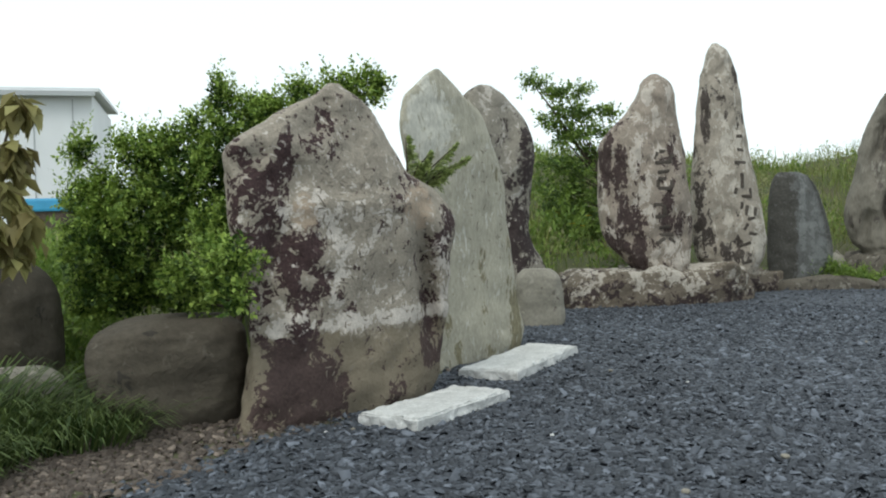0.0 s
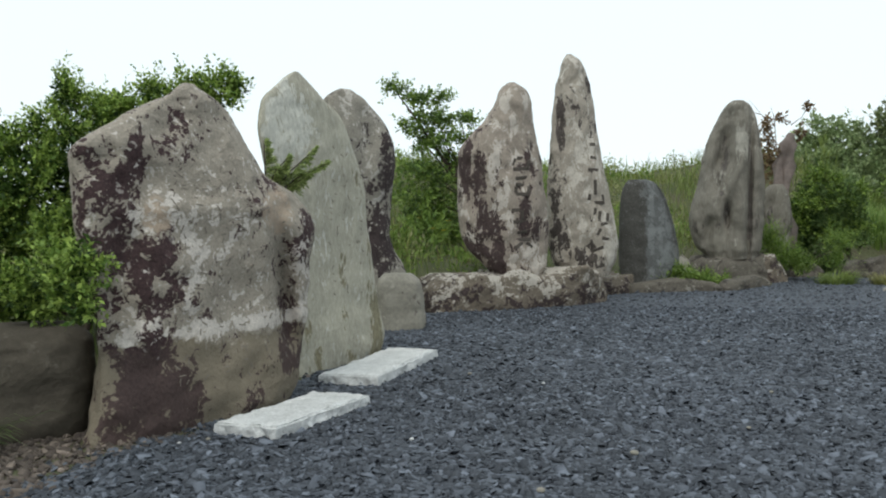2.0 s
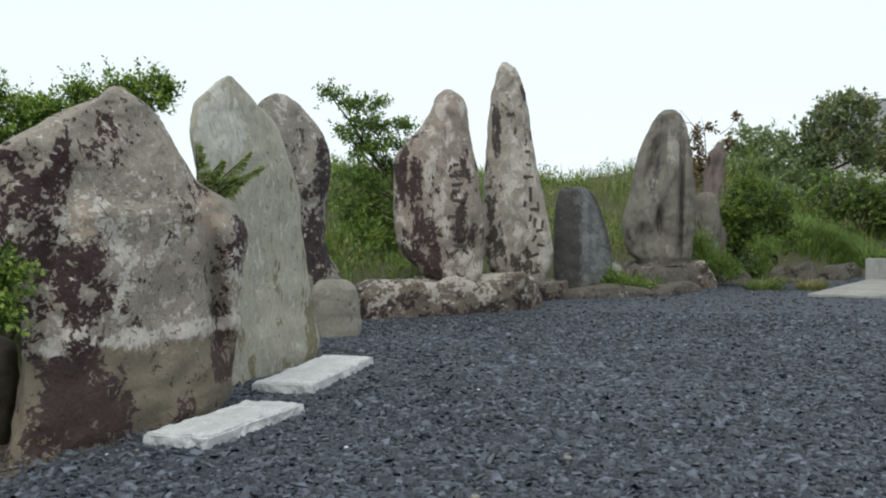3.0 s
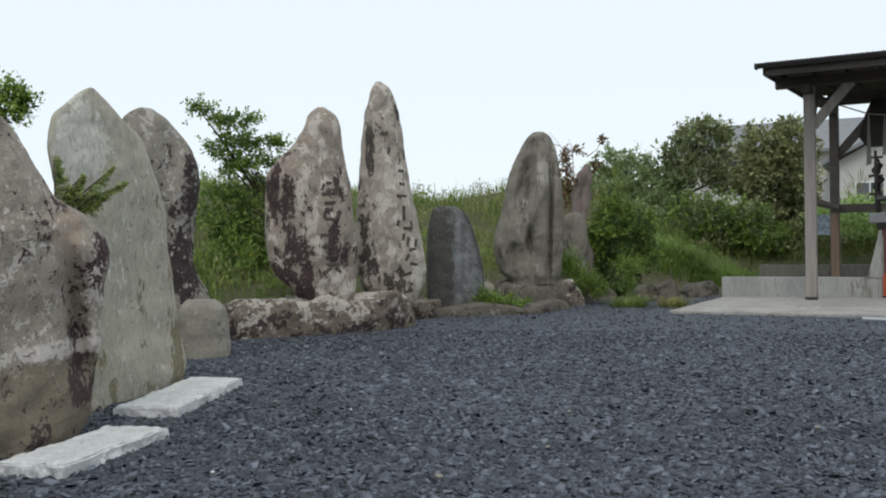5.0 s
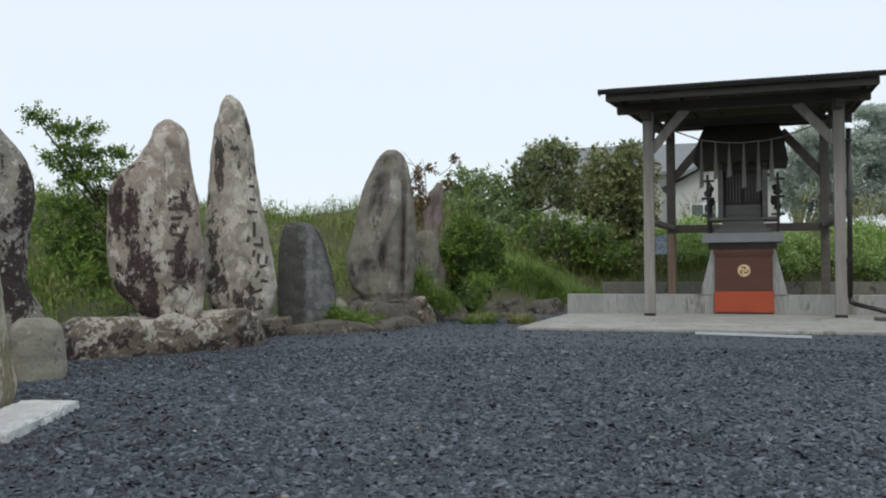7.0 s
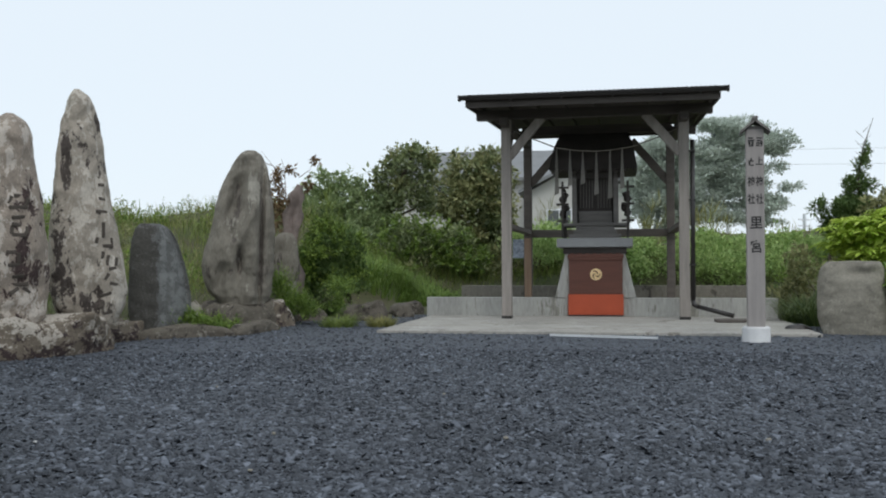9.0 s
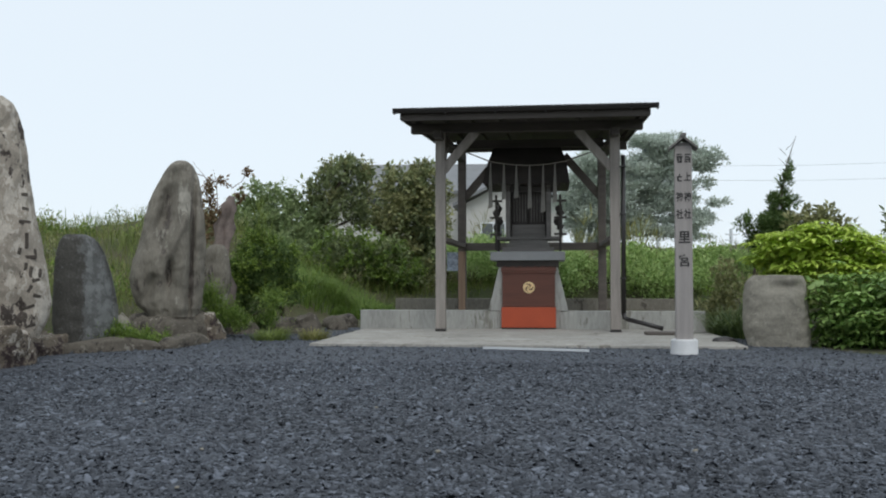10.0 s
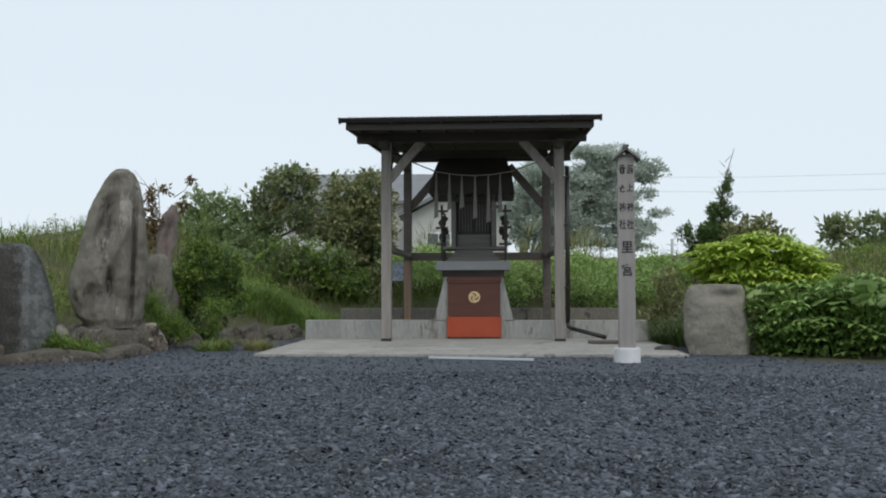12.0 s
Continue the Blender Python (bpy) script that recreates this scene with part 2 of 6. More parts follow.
M_PLAT = stone("concrete_wall_streaked", (0.36, 0.358, 0.335), (0.45, 0.448, 0.42), (0.235, 0.228, 0.20), lit=0.60, stain=0.60, scale=2.4, shift=6.0, depth=0.003, worn=0.4, tall=0.22)
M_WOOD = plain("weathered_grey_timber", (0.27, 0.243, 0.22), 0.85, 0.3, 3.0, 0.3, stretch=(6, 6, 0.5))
M_BEAM = plain("darker_timber", (0.14, 0.12, 0.106), 0.85, 0.3, 3.0, 0.3, stretch=(0.6, 5, 5))
# beams, rafters, deck and fascia, darker than the posts
M_ROOFW = plain("dark_roof_timber", (0.072, 0.062, 0.055), 0.85, 0.35, 3.0, 0.3, stretch=(0.6, 5, 5))
M_TAN = plain("bare_tan_timber", (0.33, 0.22, 0.15), 0.8, 0.25, 3.0, 0.3, stretch=(6, 6, 0.5))
M_DARKW = plain("blackened_shrine_timber", (0.054, 0.046, 0.041), 0.75, 0.35, 4.0, 0.3)
M_GREYW = plain("silver_grey_timber", (0.18, 0.168, 0.156), 0.85, 0.3, 4.0, 0.3, stretch=(0.5, 5, 5))
M_ROOF = plain("dark_roof_sheet", (0.035, 0.035, 0.037), 0.5, 0.25, 3.0, 0.1)
M_BOXB = plain("brown_lacquer", (0.105, 0.036, 0.022), 0.55, 0.2, 5.0, 0.1, stretch=(0.5, 1, 4))
M_BOXO = plain("orange_red_lacquer", (0.42, 0.068, 0.022), 0.5, 0.14, 4.0, 0.08)
M_GOLD = plain("gold_paint", (0.78, 0.57, 0.30), 0.45, 0.12, 20.0, 0.1)
M_TABLE = plain("stone_table_grey", (0.255, 0.26, 0.265), 0.85, 0.15, 3.0, 0.2)
M_PAPER = plain("weathered_paper", (0.30, 0.285, 0.26), 0.9, 0.12, 10.0, 0.1)
M_ROPE = plain("straw_rope", (0.13, 0.115, 0.095), 0.95, 0.25, 40.0, 0.4)
M_PIPE = plain("dark_plastic_pipe", (0.022, 0.019, 0.018), 0.4, 0.2, 6.0, 0.05)
M_SIGN = plain("silvered_sign_timber", (0.31, 0.285, 0.27), 0.85, 0.18, 2.5, 0.25, stretch=(8, 8, 0.5))
M_INK = plain("black_ink", (0.02, 0.02, 0.02), 0.8)
M_COLLAR = plain("white_painted_concrete", (0.68, 0.68, 0.68), 0.8, 0.1, 6.0, 0.15)
M_SHED = plain("white_shed_panel", (0.74, 0.76, 0.78), 0.6, 0.06, 0.7, 0.02)
M_SHEDROOF = plain("pale_shed_roof", (0.42, 0.44, 0.45), 0.5, 0.1, 1.0, 0.02)
M_BLUE = plain("blue_tarpaulin", (0.05, 0.32, 0.55), 0.5, 0.15, 5.0, 0.1)
M_HOUSE = plain("white_house_wall", (0.55, 0.54, 0.51), 0.8, 0.08, 1.0, 0.03)
M_TILE = plain("grey_roof_tile", (0.20, 0.205, 0.21), 0.7, 0.15, 2.0, 0.1)
M_PANE = plain("window_glass_grey", (0.10, 0.11, 0.11), 0.15, 0.1, 2.0, 0.0)
M_BARK = plain("rough_bark", (0.085, 0.066, 0.05), 0.95, 0.35, 14.0, 0.7)
# bark of the far tree, mist painted in as a paler colour
M_MISTBARK = plain("bark_painted_mist", (0.30, 0.34, 0.335), 0.95, 0.12, 4.0, 0.2)
M_STUMP = plain("reddish_dead_wood", (0.20, 0.16, 0.142), 0.95, 0.35, 12.0, 0.6)
M_RUST = plain("brown_flat_metal", (0.10, 0.085, 0.075), 0.7, 0.2, 8.0, 0.1)
M_CLOTH = plain("blue_white_print", (0.32, 0.36, 0.42), 0.8, 0.6, 22.0, 0.1)
# poles and wires paled towards the sky, haze put into their colour
M_POLE = plain("pole_grey_painted_haze", (0.60, 0.63, 0.65), 0.8, 0.1, 3.0, 0.05)
# blue-grey woods: distance haze is painted into the base colour
M_HILL = plain("far_woods_painted_haze", (0.36, 0.42, 0.44), 0.95, 0.12, 0.2, 0.0)
M_TANK = plain("white_metal_roof", (0.58, 0.60, 0.62), 0.5, 0.06, 2.0, 0.02)
M_GRAVEL = chips_mat("slate_gravel", (0.012, 0.015, 0.020), (0.122, 0.137, 0.164))
M_BED, n_, l_, b_ = material("gravel_bed", 0.8)
tc_ = n_.new("ShaderNodeTexCoord")
vo_ = n_.new("ShaderNodeTexVoronoi")
vo_.inputs["Scale"].default_value = 52
l_.new(tc_.outputs["Object"], vo_.inputs["Vector"])
sp_ = n_.new("ShaderNodeSeparateColor")
l_.new(vo_.outputs["Color"], sp_.inputs[0])
c_ = ramp(n_, l_, sp_.outputs[0], [(0.0, (0.016, 0.019, 0.026)), (0.5, (0.05, 0.057, 0.07)), (0.95, (0.11, 0.124, 0.15))])
l_.new(c_, b_.inputs["Base Color"])
relief(n_, l_, b_, sp_.outputs[1], 1.0, 0.012)
M_LITTER = chips_mat("soil_litter_chips", (0.042, 0.031, 0.025), (0.17, 0.137, 0.112), 0.9)
M_EARTH, n_, l_, b_ = material("earth_and_turf", 0.95)
tc_ = n_.new("ShaderNodeTexCoord")
e1_ = noise_node(n_, l_, tc_.outputs["Object"], 1.3, 7, 0.65)
e2_ = noise_node(n_, l_, tc_.outputs["Object"], 22.0, 5, 0.7)
c_ = ramp(n_, l_, e1_, [(0.3, (0.085, 0.066, 0.047)), (0.45, (0.085, 0.095, 0.03)), (0.65, (0.07, 0.12, 0.022))])
c_ = blend(n_, l_, 0.5, c_, ramp(n_, l_, e2_, [(0.3, (0.04, 0.032, 0.022)), (0.7, (0.13, 0.105, 0.08))]))
l_.new(c_, b_.inputs["Base Color"])
relief(n_, l_, b_, e2_, 0.8, 0.02)

# inner crown leaves darkened: shade in the shrub's gaps is painted on
L_BOX = leafy("leaf_boxwood_shade", (0.018, 0.042, 0.009), (0.075, 0.135, 0.026))
L_SHOOT = leafy("leaf_young_shoot", (0.07, 0.14, 0.02), (0.38, 0.5, 0.11))
# thicket green made paler and duller, haze painted into the leaves
L_HAZE = leafy("leaf_green_painted_haze", (0.17, 0.24, 0.10), (0.37, 0.44, 0.215))
L_YEW = leafy("needle_yew", (0.12, 0.17, 0.05), (0.42, 0.5, 0.17))
L_ROUND = leafy("leaf_round_pale", (0.24, 0.36, 0.11), (0.45, 0.58, 0.24))

# weed green brightened so the colour carries the mist behind the shelter
L_PALEWEED = leafy("leaf_weed_painted_haze", (0.22, 0.34, 0.10), (0.46, 0.58, 0.22))
# evergreen tone lightened and greyed, some haze put into the leaf colour
L_DARK = leafy("leaf_dark_evergreen", (0.115, 0.152, 0.075), (0.36, 0.41, 0.195))
L_OLIVE = leafy("leaf_olive_flowering", (0.135, 0.15, 0.062), (0.39, 0.39, 0.185))
L_MID = leafy("leaf_mid_green", (0.085, 0.155, 0.03), (0.27, 0.37, 0.08))
L_LIME = leafy("leaf_bright_green", (0.27, 0.40, 0.045), (0.62, 0.74, 0.14))
L_BROAD = leafy("leaf_broad_green", (0.11, 0.21, 0.045), (0.40, 0.56, 0.17))
L_YELLOW = leafy("leaf_yellowed", (0.16, 0.13, 0.05), (0.42, 0.40, 0.16))
L_RUST = leafy("leaf_rust", (0.13, 0.085, 0.05), (0.31, 0.215, 0.115))
L_PINE = leafy("needle_green", (0.065, 0.115, 0.035), (0.165, 0.24, 0.075))
# near-even pale leaf tone: the mist before the far tree is in the colour
L_MIST = leafy("leaf_grey_green_painted_mist", (0.51, 0.565, 0.495), (0.55, 0.605, 0.535))
L_GRASS = leafy("grass_blade", (0.085, 0.13, 0.028), (0.27, 0.33, 0.09))
L_MEADOW = leafy("grass_blade_lush", (0.08, 0.15, 0.025), (0.24, 0.34, 0.08))
L_DRY = leafy("grass_blade_dry", (0.15, 0.16, 0.04), (0.34, 0.32, 0.12))
L_LILY = leafy("grass_blade_dark", (0.03, 0.06, 0.015), (0.17, 0.225, 0.075))

# ---- mesh helpers ----
rng = np.random.default_rng(7)


def part(name, bm, mat, parent=None, label="", smooth=False):
    me = bpy.data.meshes.new(name)
    bm.to_mesh(me)
    bm.free()
    return mesh_part(name, me, mat, parent, label, smooth)


def mesh_part(name, me, mat, parent=None, label="", smooth=False):
    me.materials.append(mat)
    if smooth:
        me.polygons.foreach_set("use_smooth", [True] * len(me.polygons))
    ob = new(name, me)
    ob.parent = parent
    if label:
        tagged(ob, label)
    return ob


def arrays(name, verts, faces):
    """A mesh from arrays: verts n x 3, faces m x 3 or m x 4."""
    me = bpy.data.meshes.new(name)
    k = faces.shape[1]
    me.vertices.add(len(verts))
    me.vertices.foreach_set("co", np.ascontiguousarray(verts, dtype=np.float32).ravel())
    me.loops.add(faces.size)
    me.loops.foreach_set("vertex_index", np.ascontiguousarray(faces, dtype=np.int32).ravel())
    me.polygons.add(len(faces))
    me.polygons.foreach_set("loop_start", np.arange(0, faces.size, k, dtype=np.int32))
    me.polygons.foreach_set("loop_total", np.full(len(faces), k, dtype=np.int32))
    me.update(calc_edges=True)
    me.validate()
    return me


def thing(name, m, label, category, group="", kind=""):
    ob = new(name)
    ob.matrix_world = m
    return tagged(ob, label, category, group, kind)


def box(x0, x1, y0, y1, z0, z1, bevel=0.006, bm=None, turn=None):
    bm2 = bmesh.new()
    bmesh.ops.create_cube(bm2, size=1)
    bmesh.ops.scale(bm2, vec=(x1 - x0, y1 - y0, z1 - z0), verts=bm2.verts)
    bevel = min(bevel, 0.3 * min(x1 - x0, y1 - y0, z1 - z0))
    if bevel > 0:
        bmesh.ops.bevel(bm2, geom=bm2.edges[:], offset=bevel, segments=2, affect="EDGES", profile=0.6)
    bmesh.ops.translate(bm2, vec=((x0 + x1) / 2, (y0 + y1) / 2, (z0 + z1) / 2), verts=bm2.verts)
    if turn is not None:
        bmesh.ops.transform(bm2, matrix=turn, verts=bm2.verts)
    if bm is None:
        return bm2
    me = bpy.data.meshes.new("tmp")
    bm2.to_mesh(me)
    bm2.free()
    bm.from_mesh(me)
    bpy.data.meshes.remove(me)
    return bm


def strut(a, b, w, d, bevel=0.006):
    """A squared timber from a to b, w wide across, d deep."""
    a, b = Vector(a), Vector(b)
    way = b - a
    up = Vector((0, 1, 0)) if abs(way.normalized().y) < 0.9 else Vector((0, 0, 1))
    zc = way.normalized()
    xc = up.cross(zc).normalized()
    yc = zc.cross(xc)
    m = Matrix((xc, yc, zc)).transposed().to_4x4()
    m.translation = (a + b) / 2
    return box(-w / 2, w / 2, -d / 2, d / 2, -way.length / 2, way.length / 2, bevel, turn=m)


def tube(points, radii, sides=8, jitter=0.0):
    """A round, tapered limb through points."""
    bm = bmesh.new()
    pts = [Vector(p) for p in points]
    rings = []
    for k, p in enumerate(pts):
        way = (pts[min(k + 1, len(pts) - 1)] - pts[max(k - 1, 0)]).normalized()
        side = way.cross(Vector((0.3, 1, 0.1))).normalized()
        top = way.cross(side)
        ring = []
        for q in range(sides):
            a = 2 * math.pi * q / sides
            r = radii[k] * (1 + jitter * noise.noise(p * 5 + Vector((math.cos(a), math.sin(a), k))))
            ring.append(bm.verts.new(p + r * (math.cos(a) * side + math.sin(a) * top)))
        rings.append(ring)
    for a, b in zip(rings, rings[1:]):
        for q in range(sides):
            bm.faces.new((a[q], a[(q + 1) % sides], b[(q + 1) % sides], b[q]))
    bm.faces.new(rings[0][::-1])
    bm.faces.new(rings[-1])
    bmesh.ops.recalc_face_normals(bm, faces=bm.faces)
    return bm


def curve_through(keys, n):
    """Smooth values through rows of keys (first column the parameter)."""
    k = np.array(keys, float)
    s = np.linspace(0, len(k) - 1, n)
    i = np.clip(s.astype(int), 0, len(k) - 2)
    f = (s - i)[:, None]
    p0, p1, p2, p3 = k[np.maximum(i - 1, 0)], k[i], k[i + 1], k[np.minimum(i + 2, len(k) - 1)]
    return 0.5 * (2 * p1 + (p2 - p0) * f + (2 * p0 - 5 * p1 + 4 * p2 - p3) * f ** 2 + (3 * p1 - p0 - 3 * p2 + p3) * f ** 3)


def rock_bmesh(rows, skew, deep, power=2.6, rough=0.03, seed=0.0, rings=56, around=72, flutes=0.0, dents=(), facet=None):
    """A standing stone: rows (height, one side, other side) blended upwards, deep = half its thickness, sheared backwards by skew. dents push the front in or out; a facet falls back beyond a slanting ridge."""
    bm = bmesh.new()
    prof = curve_through(rows, rings)
    wide = max(r[2] - r[1] for r in rows)
    off = Vector((seed * 3.1, seed * 1.7, seed))
    loops = []
    for k, (z, lo, hi) in enumerate(prof):
        c, h = (lo + hi) / 2, max((hi - lo) / 2, 0.006)
        d = deep * (0.35 + 0.65 * (2 * h / wide) ** 0.8)
        ring = []
        for q in range(around):
            a = 2 * math.pi * q / around
            ca, sa = math.cos(a), math.sin(a)
            x = math.copysign(abs(ca) ** (2 / power), ca)
            y = math.copysign(abs(sa) ** (2 / power), sa)
            p = Vector((c + h * x, d * y, z))
            u = Vector((p.x, p.y, p.z))
            big = noise.fractal(u * 2.2 + off, 1.0, 2.0, 3)
            fin = noise.fractal(u * 9 + off, 1.0, 2.0, 4)
            ridge = abs(noise.noise(Vector((u.x * 4.2 + 0.35 * noise.noise(u * 1.6 + off) + 0.4 * u.z * u.x, u.y * 2.0, u.z * 0.28)) + off))
            push = rough * (0.9 * big + 0.45 * fin) - flutes * max(0.0, 0.22 - ridge)
            edge = 0.35 + 0.65 * abs(y)          # the outline itself stays put
            nrm = Vector((x * 0.8, y, 0)).normalized()
            p += nrm * push * edge
            front = min(1.0, max(0.0, -sa * 1.6))
            for dx, dz, rx, rz, way, slant in dents:
                p.y += front * way * math.exp(-((p.x - dx - slant * (p.z - dz)) / rx) ** 2 - ((p.z - dz) / rz) ** 2)
            if facet:
                x0, x1, z1, slope = facet
                p.y += front * slope * max(0.0, p.x - x0 - (x1 - x0) * p.z / z1 + 0.012 * noise.noise(u * 14))
            p.y += skew * p.x
            ring.append(bm.verts.new(p))
        loops.append(ring)
    for a, b in zip(loops, loops[1:]):
        for q in range(around):
            bm.faces.new((a[q], a[(q + 1) % around], b[(q + 1) % around], b[q]))
    for ring, flip in ((loops[0], True), (loops[-1], False)):
        c = bm.verts.new(sum((v.co for v in ring), Vector()) / around + Vector((0, 0, -0.02 if flip else 0.008)))
        for q in range(around):
            tri = (ring[q], ring[(q + 1) % around], c)
            bm.faces.new(tri[::-1] if flip else tri)
    bmesh.ops.recalc_face_normals(bm, faces=bm.faces)
    return bm


# ---- ground ----
COURT = [(-1.9, 4.55), (-1.0, 3.75), (-0.3, 4.1), (0.1, 5.7), (0.55, 6.8), (1.0, 7.9), (1.7, 7.95), (2.7, 8.95), (3.85, 9.95), (5.3, 10.7), (6.3, 11.45), (7.4, 11.85),
         (8.4, 12.0), (9.3, 12.55), (10.1, 12.75), (11.6, 11.4), (13.1, 9.1), (11.6, 6.7), (10.0, 5.2), (9.6, 4.1), (9.6, 2.6), (9.8, 0), (8.5, -8), (-5, -8), (-6, 0), (-5, 4.9)]


def outside(px, py):
    """Distance outside the court, negative inside it."""
    px, py = np.asarray(px, float), np.asarray(py, float)
    best, ins = np.full(px.shape, 1e9), np.zeros(px.shape, bool)
    for (ax, ay), (bx, by) in zip(COURT, COURT[1:] + COURT[:1]):
        dx, dy = bx - ax, by - ay
        s = np.clip(((px - ax) * dx + (py - ay) * dy) / (dx * dx + dy * dy), 0, 1)
        best = np.minimum(best, np.hypot(px - ax - s * dx, py - ay - s * dy))
        with np.errstate(divide="ignore", invalid="ignore"):
            ins ^= ((ay > py) != (by > py)) & (px < ax + (py - ay) / (by - ay if by != ay else 1e-9) * dx)
    return np.where(ins, -best, best)


def smooth01(v):
    v = np.clip(v, 0, 1)
    return v * v * (3 - 2 * v)


def land(px, py):
    """Height of the ground: the flat court, then a grassy bank that falls away far behind."""
    px, py = np.asarray(px, float), np.asarray(py, float)
    d = outside(px, py)
    right = smooth01((px - 6.5) / 4.0)              # lower behind the shelter
    back = smooth01((py + 1) / 3.0)
    crest = (1.2 - 0.35 * right) * back * (0.12 + 0.88 * smooth01((px + 1.6) / 2.6))
    far = np.hypot(px, py)
    wave = 0.10 * np.sin(px * 1.3 + 0.6) * np.sin(py * 1.1) + 0.05 * np.sin(px * 3.1 + py * 2.3)
    z = 0.34 * smooth01(d / 0.7) * back + crest * smooth01((d - 0.35) / 4.3) + wave * smooth01((d - 0.4) / 2)
    z = z + 0.62 * np.exp(-((px - 8.2) / 1.7) ** 2 - ((py - 14.6) / 1.6) ** 2) + 0.4 * np.exp(-((px - 14.0) / 2.4) ** 2 - ((py - 10.6) / 2.4) ** 2)
    return z - 3.5 * smooth01((far - 24) / 30.0)


def axis(lo, hi, fine_lo, fine_hi, step_):
    a = np.arange(fine_lo, fine_hi + 1e-6, step_)
    k = np.linspace(0, 1, 26) ** 2.4
    left, right = fine_lo - 0.3 - k * (fine_lo - lo), fine_hi + 0.3 + k * (hi - fine_hi)
    return np.concatenate([left[::-1], a, right])


gx, gy = axis(-900, 900, -12, 26, 0.17), axis(-900, 900, -9, 28, 0.17)
GX, GY = np.meshgrid(gx, gy)
GZ = land(GX, GY) + np.where(outside(GX, GY) > 0.2, 0.015 * rng.standard_normal(GX.shape), 0)
idx = np.arange(GX.size).reshape(GX.shape)
ground = mesh_part("ground", arrays("ground", np.stack([GX, GY, GZ], -1).reshape(-1, 3),
                                    np.stack([idx[:-1, :-1], idx[:-1, 1:], idx[1:, 1:], idx[1:, :-1]], -1).reshape(-1, 4)), M_EARTH, smooth=True)
tagged(ground, "bare soil and turf rising to a grassy bank", "ground", kind="structure")

GRAVEL_EDGE = [(-0.87, 2.59), (-0.62, 3.2), (-0.4, 3.42), (-0.15, 4.1), (0.15, 5.0), (0.45, 6.4), (1.0, 7.62), (1.7, 7.7), (2.7, 8.75), (3.4, 9.1), (4.35, 8.95), (5.0, 9.5), (5.6, 10.4), (6.3, 11.2),
               (7.6, 11.9), (8.5, 12.2), (10.6, 6.0), (9.35, 5.1), (9.1, 4.4), (8.85, 3.9), (9.15, 3.2), (9.3, 1), (8, -7), (-4.5, -7), (-3.4, -1), (-1.7, 1.2)]


def in_poly(poly, px, py):
    ins = np.zeros(px.shape, bool)
    for (ax, ay), (bx, by) in zip(poly, poly[1:] + poly[:1]):
        if ay != by:
            ins ^= ((ay > py) != (by > py)) & (px < ax + (py - ay) / (by - ay) * (bx - ax))
    return ins


bm = bmesh.new()
vs = [bm.verts.new((x, y, 0.004)) for x, y in GRAVEL_EDGE]
bmesh.ops.triangulate(bm, faces=[bm.faces.new(vs)])
bmesh.ops.recalc_face_normals(bm, faces=bm.faces)
bed = part("gravel_bed", bm, M_BED)
tagged(bed, "bed of dark blue-grey crushed slate gravel", "gravel", kind="structure")


def scatter_chips(name, mat, px, py, size, flat, lift, label, tilt=0.55):
    """Angular broken chips lying on the ground, in one mesh."""
    n = len(px)
    base = np.array([(1, 0.45, 0.8), (-0.75, 0.8, 0.9), (-0.9, -0.5, 0.7), (0.6, -0.9, 0.9), (1.15, 0.6, -0.9), (-0.9, 0.95, -0.9), (-1.1, -0.7, -0.9), (0.8, -1.0, -0.9)])
    tri = np.array([(0, 1, 2), (0, 2, 3), (1, 0, 4), (1, 4, 5), (2, 1, 5), (2, 5, 6), (3, 2, 6), (3, 6, 7), (0, 3, 7), (0, 7, 4)])
    sc = size * rng.uniform(0.35, 1.05, (n, 1)) ** 1.0 * rng.choice((1.0, 1.0, 1.0, 1.6), (n, 1)) * np.stack([rng.uniform(0.8, 1.35, n), rng.uniform(0.5, 0.95, n), flat * rng.uniform(0.6, 1.4, n)], 1)
    v = base[None] * sc[:, None, :] + rng.normal(0, 0.3, (n, 8, 3)) * sc[:, None, :]
    for a, b, ang in ((1, 2, rng.normal(0, tilt * 0.6, n)), (0, 2, rng.normal(0, tilt * 0.6, n)), (0, 1, rng.uniform(0, 2 * math.pi, n))):
        c, s = np.cos(ang)[:, None], np.sin(ang)[:, None]
        va, vb = v[..., a].copy(), v[..., b].copy()
        v[..., a], v[..., b] = c * va - s * vb, s * va + c * vb
    v += np.stack([px, py, lift + rng.uniform(-0.3, 0.5, n) * size * flat], 1)[:, None, :]
    f = tri[None] + 8 * np.arange(n)[:, None, None]
    ob = mesh_part(name, arrays(name, v.reshape(-1, 3), f.reshape(-1, 3)), mat)
    return tagged(ob, label, "gravel", kind="stuff")


def ring_points(n, r0, r1, a0, a1):
    r = np.sqrt(rng.uniform(r0 * r0, r1 * r1, n))
    a = np.radians(rng.uniform(a0, a1, n))
    return r * np.sin(a), r * np.cos(a)


cx, cy = [], []
for n_c, r0, r1 in ((48000, 1.6, 4.2), (66000, 4.2, 8.0), (26000, 8.0, 13.5)):
    x_, y_ = ring_points(n_c, r0, r1, -32, 88)
    cx.append(x_), cy.append(y_)
for n_c, r0, r1, a0, a1 in ((9000, 0.0, 1.6, 0, 360), (16000, 1.6, 5.0, 88, 328)):
    x_, y_ = ring_points(n_c, r0, r1, a0, a1)
    cx.append(x_), cy.append(y_)
cx, cy = np.concatenate(cx), np.concatenate(cy)
keep = in_poly(GRAVEL_EDGE, cx + rng.normal(0, 0.05, cx.size), cy + rng.normal(0, 0.05, cx.size))
